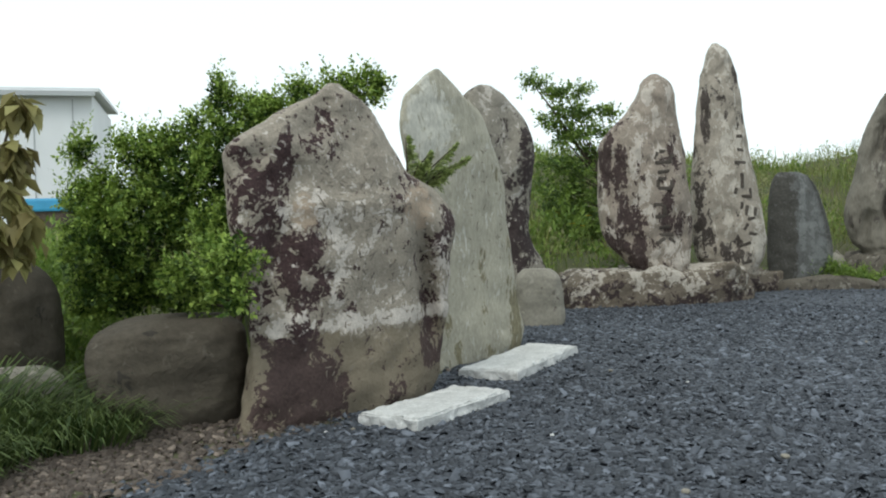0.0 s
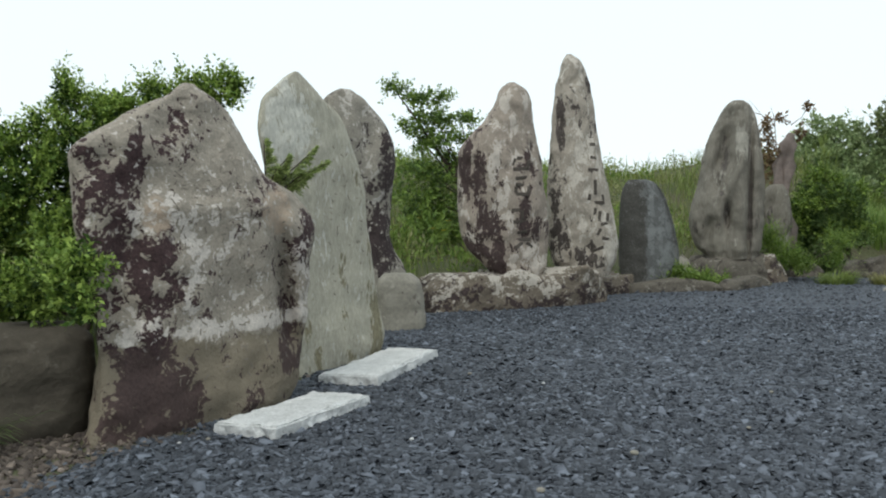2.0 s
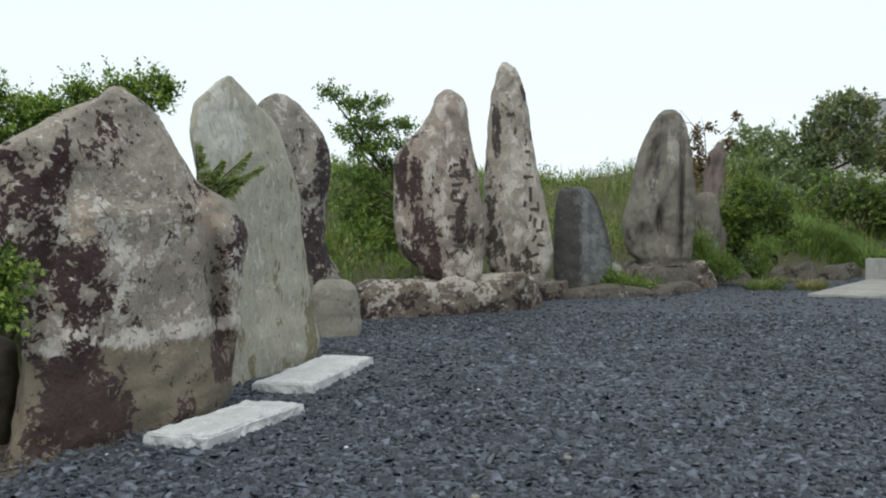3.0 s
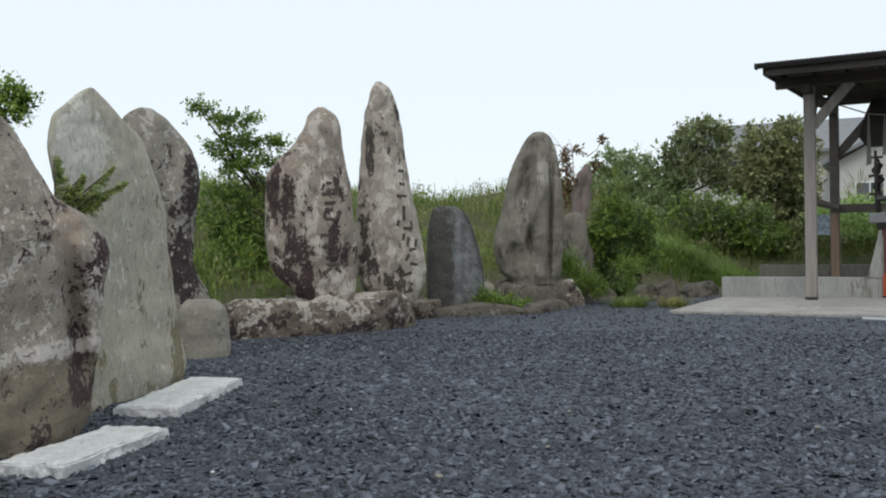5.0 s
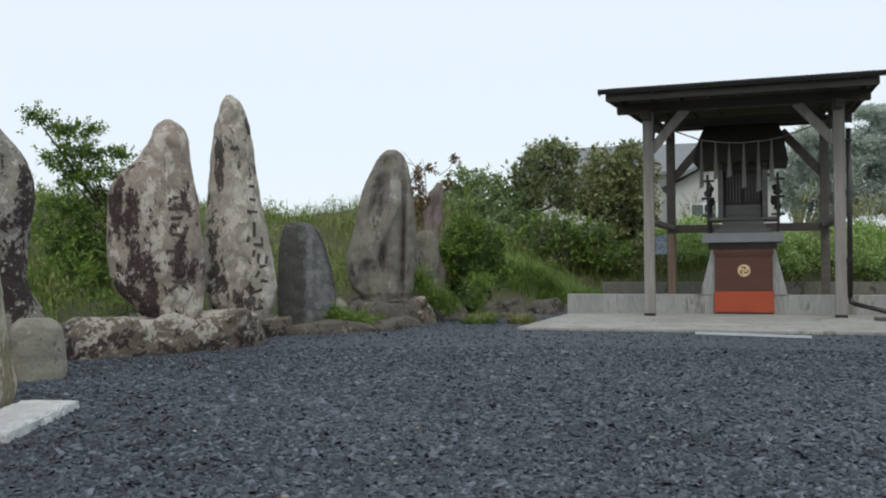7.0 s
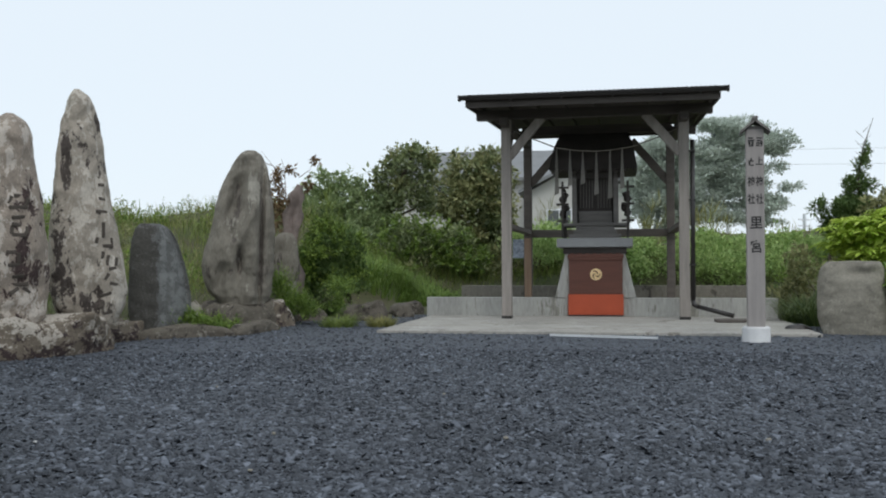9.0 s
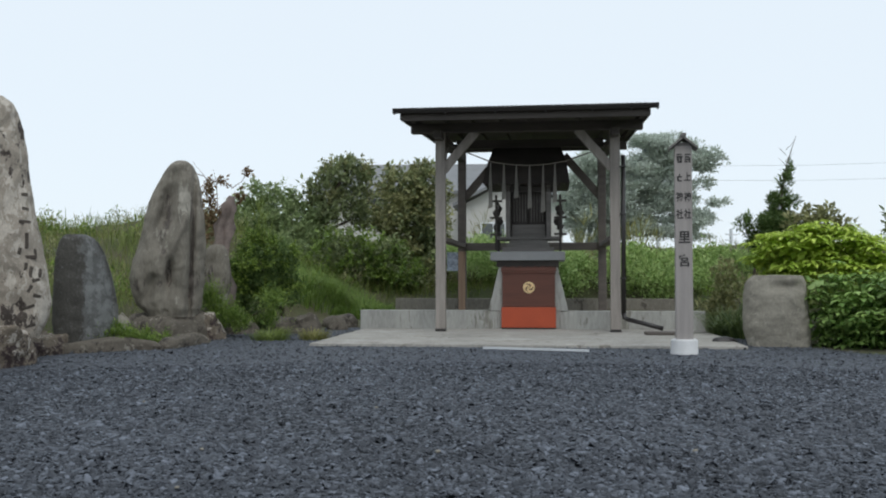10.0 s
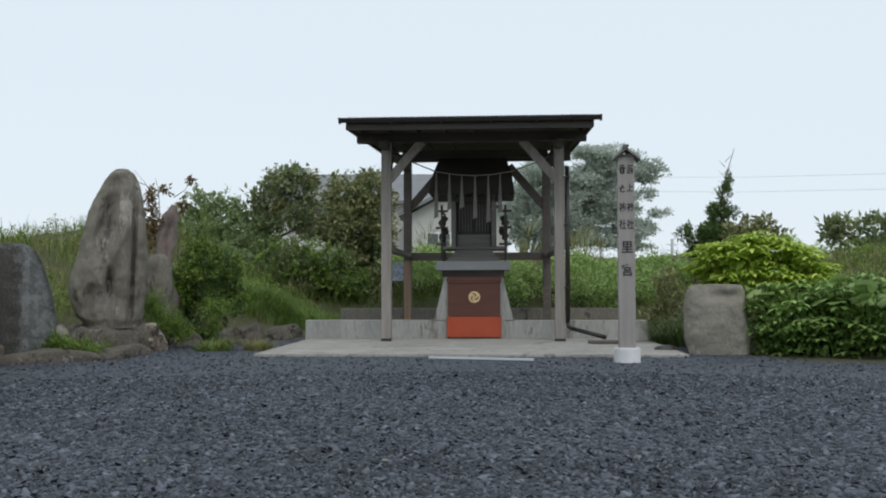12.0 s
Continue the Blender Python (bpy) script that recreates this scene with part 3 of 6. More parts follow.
scatter_chips("gravel_chips", M_GRAVEL, cx[keep], cy[keep], 0.0125, 0.26, 0.006, "loose dark slate chips covering the court", tilt=0.62)
sx, sy = rng.normal(-1.35, 0.75, 20000), rng.normal(2.75, 0.75, 20000)
keep = ~in_poly(GRAVEL_EDGE, sx + rng.normal(0, 0.06, sx.size), sy + rng.normal(0, 0.06, sx.size)) & (outside(sx, sy) < 0.1)
scatter_chips("soil_litter", M_LITTER, sx[keep], sy[keep], 0.011, 0.45, 0.004, "brown bark litter and pebbles on bare soil")

# ---- standing stones ----
def standing_stone(name, at, turn, rows, skew, deep, mat, label, category="stone", power=2.6, rough=0.03, seed=1.0, flutes=0.0, rings=56, around=72, group="standing stones", dents=(), facet=None):
    bm = rock_bmesh(rows, skew, deep, power, rough, seed, rings, around, flutes, dents, facet)
    ob = part(name, bm, mat, smooth=True)
    ob.matrix_world = pose(at[0], at[1], 0, 0, 0, turn)
    return tagged(ob, label, category, group)

STONES = {}
STONES["inscribed_stone"] = standing_stone("inscribed_stone", (-0.44, 3.72), 6.7,
    [(-0.08, -0.358, 0.331), (0.05, -0.349, 0.449), (0.18, -0.326, 0.472), (0.36, -0.306, 0.491), (0.54, -0.325, 0.507), (0.73, -0.365, 0.529), (0.84, -0.371, 0.471), (0.95, -0.372, 0.325), (1.02, -0.358, 0.27), (1.11, -0.246, 0.223), (1.18, -0.151, 0.176), (1.23, -0.069, 0.125), (1.28, 0.002, 0.047)],
    0.75, 0.24, M_A, "broad inscribed stone mottled with pale lichen and maroon stains", "monument", power=3.2, rough=0.05, seed=1.3, rings=110, around=150,
    dents=((0.39, 0.47, 0.04, 0.26, 0.14, -0.1), (0.24, 0.46, 0.13, 0.24, 0.045, 0), (-0.2, 0.6, 0.07, 0.35, 0.06, 0.25), (0.2, 0.76, 0.22, 0.12, -0.025, 0), (-0.05, 0.55, 0.05, 0.3, -0.015, -0.2), (0.1, 1.1, 0.12, 0.1, 0.02, 0)))
STONES["tall_slab_stone"] = standing_stone("tall_slab_stone", (0.06, 4.80), -0.8,
    [(-0.13, -0.116, 0.248), (0.07, -0.098, 0.384), (0.29, -0.094, 0.353), (0.53, -0.129, 0.326), (0.77, -0.177, 0.297), (1.0, -0.218, 0.257), (1.17, -0.241, 0.205), (1.31, -0.231, 0.143), (1.39, -0.177, 0.053), (1.45, -0.131, -0.007), (1.49, -0.079, -0.052)],
    1.6, 0.13, M_B, "tall pointed green-grey inscribed stone slab", "monument", power=3.0, rough=0.035, seed=2.1, rings=90, around=110,
    dents=((-0.14, 1.05, 0.05, 0.35, 0.02, -0.1), (0.0, 1.2, 0.04, 0.3, -0.015, -0.2), (0.16, 0.7, 0.05, 0.5, 0.012, -0.1)))
STONES["dark_blotched_stone"] = standing_stone("dark_blotched_stone", (0.40, 6.99), -3.3,
    [(-0.15, -0.12, 0.355), (0.35, -0.124, 0.366), (0.55, -0.141, 0.281), (0.7, -0.15, 0.249), (0.91, -0.162, 0.271), (1.12, -0.182, 0.293), (1.33, -0.207, 0.293), (1.48, -0.232, 0.239), (1.6, -0.229, 0.146), (1.68, -0.195, 0.054), (1.73, -0.112, -0.029)],
    0.6, 0.2, M_C, "upright stone with black and white lichen blotches", "monument", power=2.8, rough=0.05, seed=3.7,
    dents=((0.1, 1.3, 0.06, 0.3, 0.05, 0.2), (0.05, 0.7, 0.08, 0.3, 0.04, 0)))
STONES["carved_stone"] = standing_stone("carved_stone", (1.80, 8.15), -12.5,
    [(0.26, -0.144, 0.313), (0.29, -0.148, 0.323), (0.37, -0.214, 0.344), (0.52, -0.347, 0.36), (0.71, -0.416, 0.368), (0.96, -0.432, 0.347), (1.21, -0.423, 0.322), (1.38, -0.4, 0.296), (1.52, -0.311, 0.27), (1.64, -0.193, 0.243), (1.79, -0.1, 0.221), (1.9, -0.05, 0.184), (1.96, 0.013, 0.104)],
    0.15, 0.3, M_D, "egg-shaped carved stone with brown and white lichen on a ledge", "monument", power=2.5, rough=0.045, seed=4.4, rings=90, around=120,
    dents=((-0.26, 1.1, 0.05, 0.4, 0.035, 0.15), (-0.3, 1.35, 0.08, 0.25, 0.03, 0.3), (0.16, 0.95, 0.12, 0.4, 0.02, 0), (0.02, 0.6, 0.05, 0.3, -0.02, 0)))
STONES["pillar_stone"] = standing_stone("pillar_stone", (2.59, 8.67), -16.6,
    [(0.21, -0.171, 0.292), (0.24, -0.176, 0.301), (0.35, -0.23, 0.362), (0.51, -0.268, 0.389), (0.75, -0.28, 0.367), (1.01, -0.276, 0.305), (1.32, -0.257, 0.249), (1.64, -0.227, 0.209), (1.95, -0.182, 0.168), (2.13, -0.145, 0.13), (2.25, -0.113, 0.077), (2.31, -0.077, 0.003)],
    0.15, 0.26, M_E, "tall pale tapering carved stone pillar on a ledge", "monument", power=2.5, rough=0.04, seed=5.2, rings=100, around=120,
    dents=((-0.13, 1.5, 0.04, 0.4, 0.03, -0.03), (0.14, 1.95, 0.03, 0.12, 0.03, -0.2), (-0.08, 0.55, 0.06, 0.3, 0.035, 0.1), (0.1, 0.45, 0.06, 0.12, 0.03, 0)))
STONES["grey_stone"] = standing_stone("grey_stone", (3.56, 9.45), -20.6,
    [(-0.06, -0.239, 0.32), (0.14, -0.246, 0.33), (0.31, -0.266, 0.353), (0.56, -0.263, 0.329), (0.79, -0.25, 0.279), (0.99, -0.231, 0.212), (1.11, -0.197, 0.134), (1.16, -0.148, 0.044)],
    0.1, 0.27, M_F, "small blue-grey upright stone with a chamfered edge", "monument", power=3.6, rough=0.022, seed=6.6, rings=70, around=120, facet=(0.08, -0.02, 1.1, 0.75))
STONES["folded_stone"] = standing_stone("folded_stone", (4.84, 10.07), -25.6,
    [(0.28, -0.28, 0.274), (0.31, -0.289, 0.282), (0.43, -0.401, 0.324), (0.66, -0.478, 0.347), (0.87, -0.463, 0.356), (1.1, -0.386, 0.359), (1.4, -0.316, 0.342), (1.67, -0.239, 0.305), (1.85, -0.149, 0.281), (2.0, -0.06, 0.229), (2.06, 0.014, 0.162)],
    0.1, 0.3, M_G, "tall grey-brown stone with folded water-worn flutes", "monument", power=2.6, rough=0.045, seed=7.5, flutes=0.06, rings=110, around=160,
    dents=((0.2, 1.1, 0.026, 0.85, 0.11, 0.04), (-0.09, 1.5, 0.07, 0.3, 0.15, 0.22), (-0.05, 0.76, 0.035, 0.16, 0.17, 0.1), (-0.26, 0.62, 0.09, 0.2, 0.1, 0.1), (0.03, 1.15, 0.04, 0.22, -0.08, 0.4), (0.1, 1.2, 0.06, 0.7, -0.06, 0),
           (0.16, 0.55, 0.025, 0.22, 0.04, 0), (-0.36, 1.35, 0.1, 0.35, 0.06, 0.25), (0.05, 0.42, 0.05, 0.12, -0.03, 0)))
STONES["small_stone"] = standing_stone("small_stone", (5.61, 10.53), -28.0,
    [(0.03, -0.184, 0.161), (0.33, -0.19, 0.166), (0.62, -0.186, 0.191), (0.9, -0.147, 0.173), (1.05, -0.124, 0.139), (1.13, -0.052, 0.09)],
    0.1, 0.16, M_G, "small grey stone behind the folded stone", "stone", power=2.6, rough=0.03, seed=8.1)
STONES["boulder_"] = standing_stone("boulder", (-1.89, 3.86), 26.1,
    [(-0.14, -0.264, 0.271), (0.06, -0.272, 0.279), (0.17, -0.288, 0.304), (0.31, -0.284, 0.297), (0.43, -0.26, 0.276), (0.53, -0.218, 0.234), (0.61, -0.156, 0.15), (0.67, -0.073, 0.063)],
    0.1, 0.28, M_L, "rounded dark brown boulder behind a grass clump", "boulder", power=2.4, rough=0.04, seed=9.3, group='boulders')
STONES["boulder"] = standing_stone("boulder", (-1.05, 3.60), 16.3,
    [(-0.05, -0.178, 0.222), (0.02, -0.267, 0.25), (0.11, -0.308, 0.268), (0.22, -0.323, 0.276), (0.31, -0.306, 0.265), (0.36, -0.241, 0.244), (0.39, -0.145, 0.191)],
    0.05, 0.22, M_L, "squat dark brown boulder under the shrub", "boulder", power=3.4, rough=0.04, seed=10.1, group='boulders')
STONES["stone_block_"] = standing_stone("stone_block", (0.67, 6.57), -5.9,
    [(-0.02, -0.151, 0.165), (0.08, -0.165, 0.179), (0.24, -0.17, 0.166), (0.34, -0.152, 0.14), (0.39, -0.112, 0.082)],
    0.1, 0.15, M_S, "small squared grey stone block on the gravel", "stone", power=4, rough=0.03, seed=11.2, group='boulders')
STONES["stone_block"] = standing_stone("stone_block", (9.23, 5.04), -61.2,
    [(-0.03, -0.29, 0.315), (0.16, -0.34, 0.33), (0.43, -0.343, 0.305), (0.64, -0.328, 0.291), (0.74, -0.256, 0.246)],
    0.1, 0.24, M_S, "smooth squared grey-brown boulder beside the slab", "boulder", power=4.0, rough=0.035, seed=12.9, group='boulders', rings=70, around=110,
    dents=((0.1, 0.62, 0.14, 0.05, 0.045, -0.5), (-0.02, 0.3, 0.02, 0.3, 0.02, 0.05), (0.26, 0.62, 0.08, 0.12, 0.05, 0), (-0.2, 0.4, 0.12, 0.25, -0.02, 0)))

def lying_stone(name, a, b, h, deep, mat, label, seed, power=3.2, rough=0.05, group="ledge stones", sink=0.06):
    """A long low stone from a to b on the ground."""
    (ax, ay), (bx, by) = a, b
    L = math.hypot(bx - ax, by - ay)
    rows = [(-sink, -L / 2, L / 2), (h * 0.25, -L / 2 - 0.02, L / 2 + 0.02), (h * 0.62, -L / 2, L / 2 - 0.01), (h * 0.9, -L / 2 + 0.05, L / 2 - 0.06), (h, -L / 2 + 0.13, L / 2 - 0.15)]
    bm = rock_bmesh(rows, 0, deep, power, rough, seed, 26, 110)
    for v in bm.verts:
        q = Vector((v.co.x * 2.6 + seed, v.co.y * 2, seed))
        if v.co.z > 0:
            v.co.z *= 1 + 0.32 * noise.noise(q) + 0.16 * noise.noise(q * 3.1)
        v.co.y += 0.09 * noise.noise(Vector((v.co.x * 2.2, seed * 2, v.co.z * 2)))
    ob = part(name, bm, mat, smooth=True)
    x, y = (ax + bx) / 2, (ay + by) / 2
    ob.matrix_world = pose(x, y, 0, 0, 0, math.degrees(math.atan2(by - ay, bx - ax)))
    return tagged(ob, label, "stone", group)


lying_stone("ledge_stone", (0.92, 7.98), (2.72, 8.5), 0.29, 0.5, M_LEDGE, "long low ledge stone blotched with lichen under the monuments", 1.2)
lying_stone("ledge_stone", (2.62, 8.98), (3.88, 10.02), 0.17, 0.3, M_LEDGE, "low dark ledge stone edging the gravel", 2.9)
lying_stone("plinth_stone", (4.42, 9.95), (5.25, 10.34), 0.30, 0.36, M_EDGE, "flat grey stone plinth under the folded stone", 4.3, power=5.0, rough=0.03)
lying_stone("plinth_stone", (5.06, 9.98), (5.4, 10.14), 0.30, 0.2, M_LEDGE, "pale rounded stone at the end of the plinth", 13.6, rough=0.05)
lying_stone("kerb_stone", (3.25, 9.2), (4.2, 9.02), 0.11, 0.13, M_EDGE, "low dark edging stone between weeds and gravel", 6.3, rough=0.03)
lying_stone("kerb_stone", (4.22, 9.02), (4.95, 9.5), 0.10, 0.12, M_EDGE, "low dark edging stone before the plinth", 12.4, rough=0.03)
lying_stone("flat_stone", (5.75, 11.05), (6.5, 11.25), 0.07, 0.22, M_S, "thin pale flat stone at the foot of the shrubs", 5.7, rough=0.02)
lying_stone("edging_stone", (5.92, 10.92), (6.34, 10.72), 0.18, 0.20, M_EDGE, "rough grey edging stone among weeds", 7.1, rough=0.07)
lying_stone("edging_stone", (6.5, 10.62), (7.0, 10.32), 0.22, 0.24, M_EDGE, "rough grey-brown edging stone among weeds", 8.4, rough=0.09)
lying_stone("edging_stone", (6.95, 10.9), (7.3, 10.75), 0.20, 0.20, M_EDGE, "rough grey edging stone behind the tuft", 10.6, rough=0.08)
lying_stone("edging_stone", (7.45, 10.75), (7.65, 10.6), 0.16, 0.12, M_EDGE, "small grey edging stone near the platform", 11.7, rough=0.05)
lying_stone("edging_stone", (7.75, 11.3), (8.2, 11.1), 0.17, 0.20, M_EDGE, "rough pale edging stone near the platform", 9.2, rough=0.06)
lying_stone("flat_stone", (-2.05, 3.72), (-1.5, 3.62), 0.07, 0.22, M_S, "flat mossy stone at the foot of the boulder", 3.3, rough=0.02)
lying_stone("small_stone", (4.22, 10.08), (4.38, 10.16), 0.34, 0.08, M_S, "small upright pebble stone beside the plinth", 3.9, power=2.4, rough=0.01)
lying_stone("small_stone", (8.92, 5.62), (9.08, 5.44), 0.08, 0.07, M_PIPE, "small black stone beside the boulder", 4.8, power=2.4, rough=0.01)


def offering_slab(near, turn, long, wide, high, label, seed):
    """A split granite slab with a flat top and chipped, uneven sides."""
    bm = box(0, long, 0, wide, 0, high, 0.0)
    bmesh.ops.subdivide_edges(bm, edges=bm.edges[:], cuts=34, use_grid_fill=True)
    for v in bm.verts:
        q = v.co * 9 + Vector((seed, seed, 0))
        top = v.co.z / high
        rim = min(v.co.x, long - v.co.x, v.co.y, wide - v.co.y)
        away = Vector((v.co.x - long / 2, v.co.y - wide / 2, 0)).normalized()
        if rim < 0.012:
            v.co += away * (0.016 * noise.noise(q) + 0.011 * noise.noise(q * 3.3) - 0.012 * (top > 0.85))
        if top > 0.9:
            v.co.z += 0.004 * noise.noise(q) + 0.002 * noise.noise(q * 4) - (0.009 * max(0.0, 0.4 + noise.noise(q * 2.2)) if rim < 0.02 else 0)
    ob = part("offering_slab", bm, M_SLAB, smooth=False)
    ob.matrix_world = pose(near[0], near[1], 0.004, 0, 0, turn)
    return tagged(ob, label, "stone slab", "offering slabs")


offering_slab((-0.10, 3.235), 57.0, 0.66, 0.255, 0.046, "white granite slab lying before the inscribed stone", 1.0)
offering_slab((0.325, 4.215), 65.0, 0.93, 0.29, 0.05, "white granite slab lying before the tall stone slab", 5.0)


def strokes(ob, name, columns, label, width, mat, height=0.16, loose=0.0):
    """Rows of short bars sunk in the face of a stone, where its worn inscription stands. Their darker tone paints the
    shade of the cuts.
    """
    bpy.context.view_layer.update()
    rnd = random.Random(len(ob.data.vertices))
    bm = bmesh.new()
    for x, z0, z1, n in columns:
        for k in range(n):
            zc = z0 + (z1 - z0) * (k + 0.5) / n
            cell = (z1 - z0) / n
            rows_ = [(rnd.uniform(-0.08, 0.08), q, rnd.uniform(0.45, 0.95), rnd.uniform(-6, 6)) for q in (0.32, 0.04, -0.26)]
            for gx_, gz_, ln, turn in rows_:
                if rnd.random() < 0.45 * loose:
                    continue
                turn += loose * rnd.choice((-55, -30, 0, 25, 50, 80))
                gx_ += loose * rnd.uniform(-0.45, 0.45)
                gz_ += loose * rnd.uniform(-0.2, 0.2)
                ln *= 1 - loose * rnd.uniform(0, 0.5)
                px, pz = x + gx_ * width, zc + gz_ * cell
                hit, loc, nrm, _ = ob.ray_cast(Vector((px, -3, pz)), Vector((0, 1, 0)))
                if not hit:
                    continue
                long = ln * (width if abs(turn) < 60 else cell * 0.8) * rnd.uniform(0.8, 1.15)
                flat_x = Vector((1, 0, 0)) - nrm * nrm.x
                flat_x.normalize()
                m = Matrix((flat_x, nrm.cross(flat_x), nrm)).transposed().to_4x4()
                m.translation = loc
                m = m @ pose(0, 0, 0, 0, 0, turn + rnd.uniform(-7, 7))
                box(-long / 2, long / 2, -height * width / 2, height * width / 2, -0.012, 0.0022, 0.002, bm, m)
    return tagged(part(name, bm, mat, ob, label), kind="stuff")


def carving(ob, lines, label, mat):
    """Carved strokes (across, up, length, turn) along the face of a stone, as bars painted dark like shaded grooves."""
    bpy.context.view_layer.update()
    bm = bmesh.new()
    for x, z, long, turn in lines:
        hit, loc, nrm, _ = ob.ray_cast(Vector((x, -3, z)), Vector((0, 1, 0)))
        if hit:
            flat_x = (Vector((1, 0, 0)) - nrm * nrm.x).normalized()
            m = Matrix((flat_x, nrm.cross(flat_x), nrm)).transposed().to_4x4()
            m.translation = loc
            box(-long / 2, long / 2, -0.017, 0.015, -0.02, 0.003, 0.009, bm, m @ pose(0, 0, 0, 0, 0, turn))
    return tagged(part("inscription", bm, mat, ob, label), kind="stuff")


carving(STONES["carved_stone"], [(0.13, 1.29, 0.08, 0), (0.13, 1.2, 0.15, 4), (0.07, 1.255, 0.07, 70), (0.19, 1.24, 0.07, 70), (0.135, 1.12, 0.13, 0), (0.13, 1.06, 0.11, 5), (0.13, 0.98, 0.12, 0), (0.08, 1.02, 0.07, 85), (0.19, 1.02, 0.07, 85),
                                 (0.1, 0.845, 0.12, 4), (0.11, 0.745, 0.13, 0), (0.13, 0.8, 0.08, 90), (0.11, 0.65, 0.13, 0), (0.13, 0.59, 0.15, 4), (0.1, 0.54, 0.09, 40), (0.19, 0.54, 0.08, -40)], "column of worn carved characters as dark bars", M_CARVE)
carving(STONES["pillar_stone"], [(0.16, 1.455, 0.06, 4), (0.17, 1.33, 0.07, 4), (0.17, 1.215, 0.125, 0), (0.18, 1.05, 0.14, 90), (0.125, 0.96, 0.06, 80), (0.25, 0.95, 0.07, 98), (0.19, 0.91, 0.15, 0), (0.175, 0.82, 0.08, 80), (0.215, 0.78, 0.1, 80), (0.26, 0.71, 0.08, 20),
                                 (0.29, 0.77, 0.08, 85), (0.21, 0.635, 0.07, 60), (0.27, 0.57, 0.08, -20), (0.2, 0.475, 0.11, 15), (0.16, 0.39, 0.08, 60), (0.215, 0.315, 0.1, 10)], "column of carved characters as dark bars", M_CARVE)
# slightly darker tone, painting the faint shade of shallow cuts
M_FAINT = plain("shallow_carving_shade", (0.2, 0.172, 0.14), 0.95)
strokes(STONES["inscribed_stone"], "inscription", [(x, 0.15, 1.05 - abs(x - 0.05) * 0.9, 13) for x in (-0.02, 0.06, 0.14, 0.22, 0.30, 0.38)], "shallow worn columns of carved writing as darker bars", 0.05, M_FAINT, 0.09, 1.0)
strokes(STONES["tall_slab_stone"], "inscription", [(x, 0.35, 1.15, 10) for x in (0.10, 0.17, 0.24)], "shallow worn columns of carved writing as darker bars", 0.045, M_FAINT, 0.08, 1.0)

# ---- the shelter and its shrine ----
SHRINE = pose(8.72, 8.18, 0, 0, 0, -48.4)
slab_bm = box(-2.22, 2.27, -2.28, 0.62, -0.1, 0.035, 0.012)
slab = part("concrete_slab", slab_bm, M_CONC)
slab.matrix_world = SHRINE
tagged(slab, "flat grey concrete slab under the shelter", "slab", kind="structure")
plat = thing("platform", SHRINE, "low raised concrete platform behind the slab", "platform", kind="structure")
for name, x0, x1, y0, y1, z1 in (("platform_wall", -2.28, -0.42, 0.6, 0.78, 0.28), ("platform_wall", 0.42, 2.3, 0.6, 0.78, 0.275), ("rear_wall", -2.3, 2.35, 3.503, 3.66, 0.37), ("platform_floor", -2.1, 2.12, 0.783, 3.5, 0.06)):
    part(name, box(x0, x1, y0, y1, -0.1, z1, 0.008), {"platform_wall": M_PLAT, "rear_wall": M_OLDC}.get(name, M_CONC), plat)

shelter = thing("shrine_shelter", SHRINE, "weathered timber post shelter with a dark sheet roof", "shelter")
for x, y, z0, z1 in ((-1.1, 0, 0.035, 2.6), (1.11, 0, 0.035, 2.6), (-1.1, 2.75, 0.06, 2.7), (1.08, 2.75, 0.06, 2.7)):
    # front posts in the grey timber, rear posts in the darker one
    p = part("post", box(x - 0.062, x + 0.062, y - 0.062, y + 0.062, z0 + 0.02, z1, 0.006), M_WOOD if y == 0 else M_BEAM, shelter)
    part("post_foot", box(x - 0.066, x + 0.066, y - 0.066, y + 0.066, z0, z0 + 0.035, 0.004), M_PIPE, p, "dark metal post foot")
part("post_splice", box(-1.155, -1.045, 2.685, 2.815, 0.1, 1.13, 0.005), M_TAN, shelter, "paler tan replacement timber")
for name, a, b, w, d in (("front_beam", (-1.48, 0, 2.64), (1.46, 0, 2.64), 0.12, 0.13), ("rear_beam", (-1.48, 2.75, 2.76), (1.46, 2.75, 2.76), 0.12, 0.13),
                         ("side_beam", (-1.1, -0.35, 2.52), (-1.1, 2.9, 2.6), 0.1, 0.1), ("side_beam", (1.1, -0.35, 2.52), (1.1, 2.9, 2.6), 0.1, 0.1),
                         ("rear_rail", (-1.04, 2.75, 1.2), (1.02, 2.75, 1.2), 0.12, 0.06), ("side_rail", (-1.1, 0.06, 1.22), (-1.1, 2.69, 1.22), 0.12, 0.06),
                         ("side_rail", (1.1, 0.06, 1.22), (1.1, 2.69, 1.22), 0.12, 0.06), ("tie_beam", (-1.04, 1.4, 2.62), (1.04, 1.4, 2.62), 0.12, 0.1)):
    part(name, strut(a, b, w, d), M_BEAM if "rail" in name else M_ROOFW, shelter)
for s in (-1, 1):
    part("front_brace", strut((s * 1.07, 0, 2.10), (s * 0.64, 0, 2.6), 0.11, 0.075), M_WOOD, shelter)
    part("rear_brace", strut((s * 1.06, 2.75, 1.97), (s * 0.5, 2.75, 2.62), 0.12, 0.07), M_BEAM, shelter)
    part("side_brace", strut((s * 1.1, 0.05, 2.1), (s * 1.1, 0.5, 2.52), 0.09, 0.07), M_BEAM, shelter)


def roof_z(y):
    return 2.735 + 0.055 * (y + 0.75)


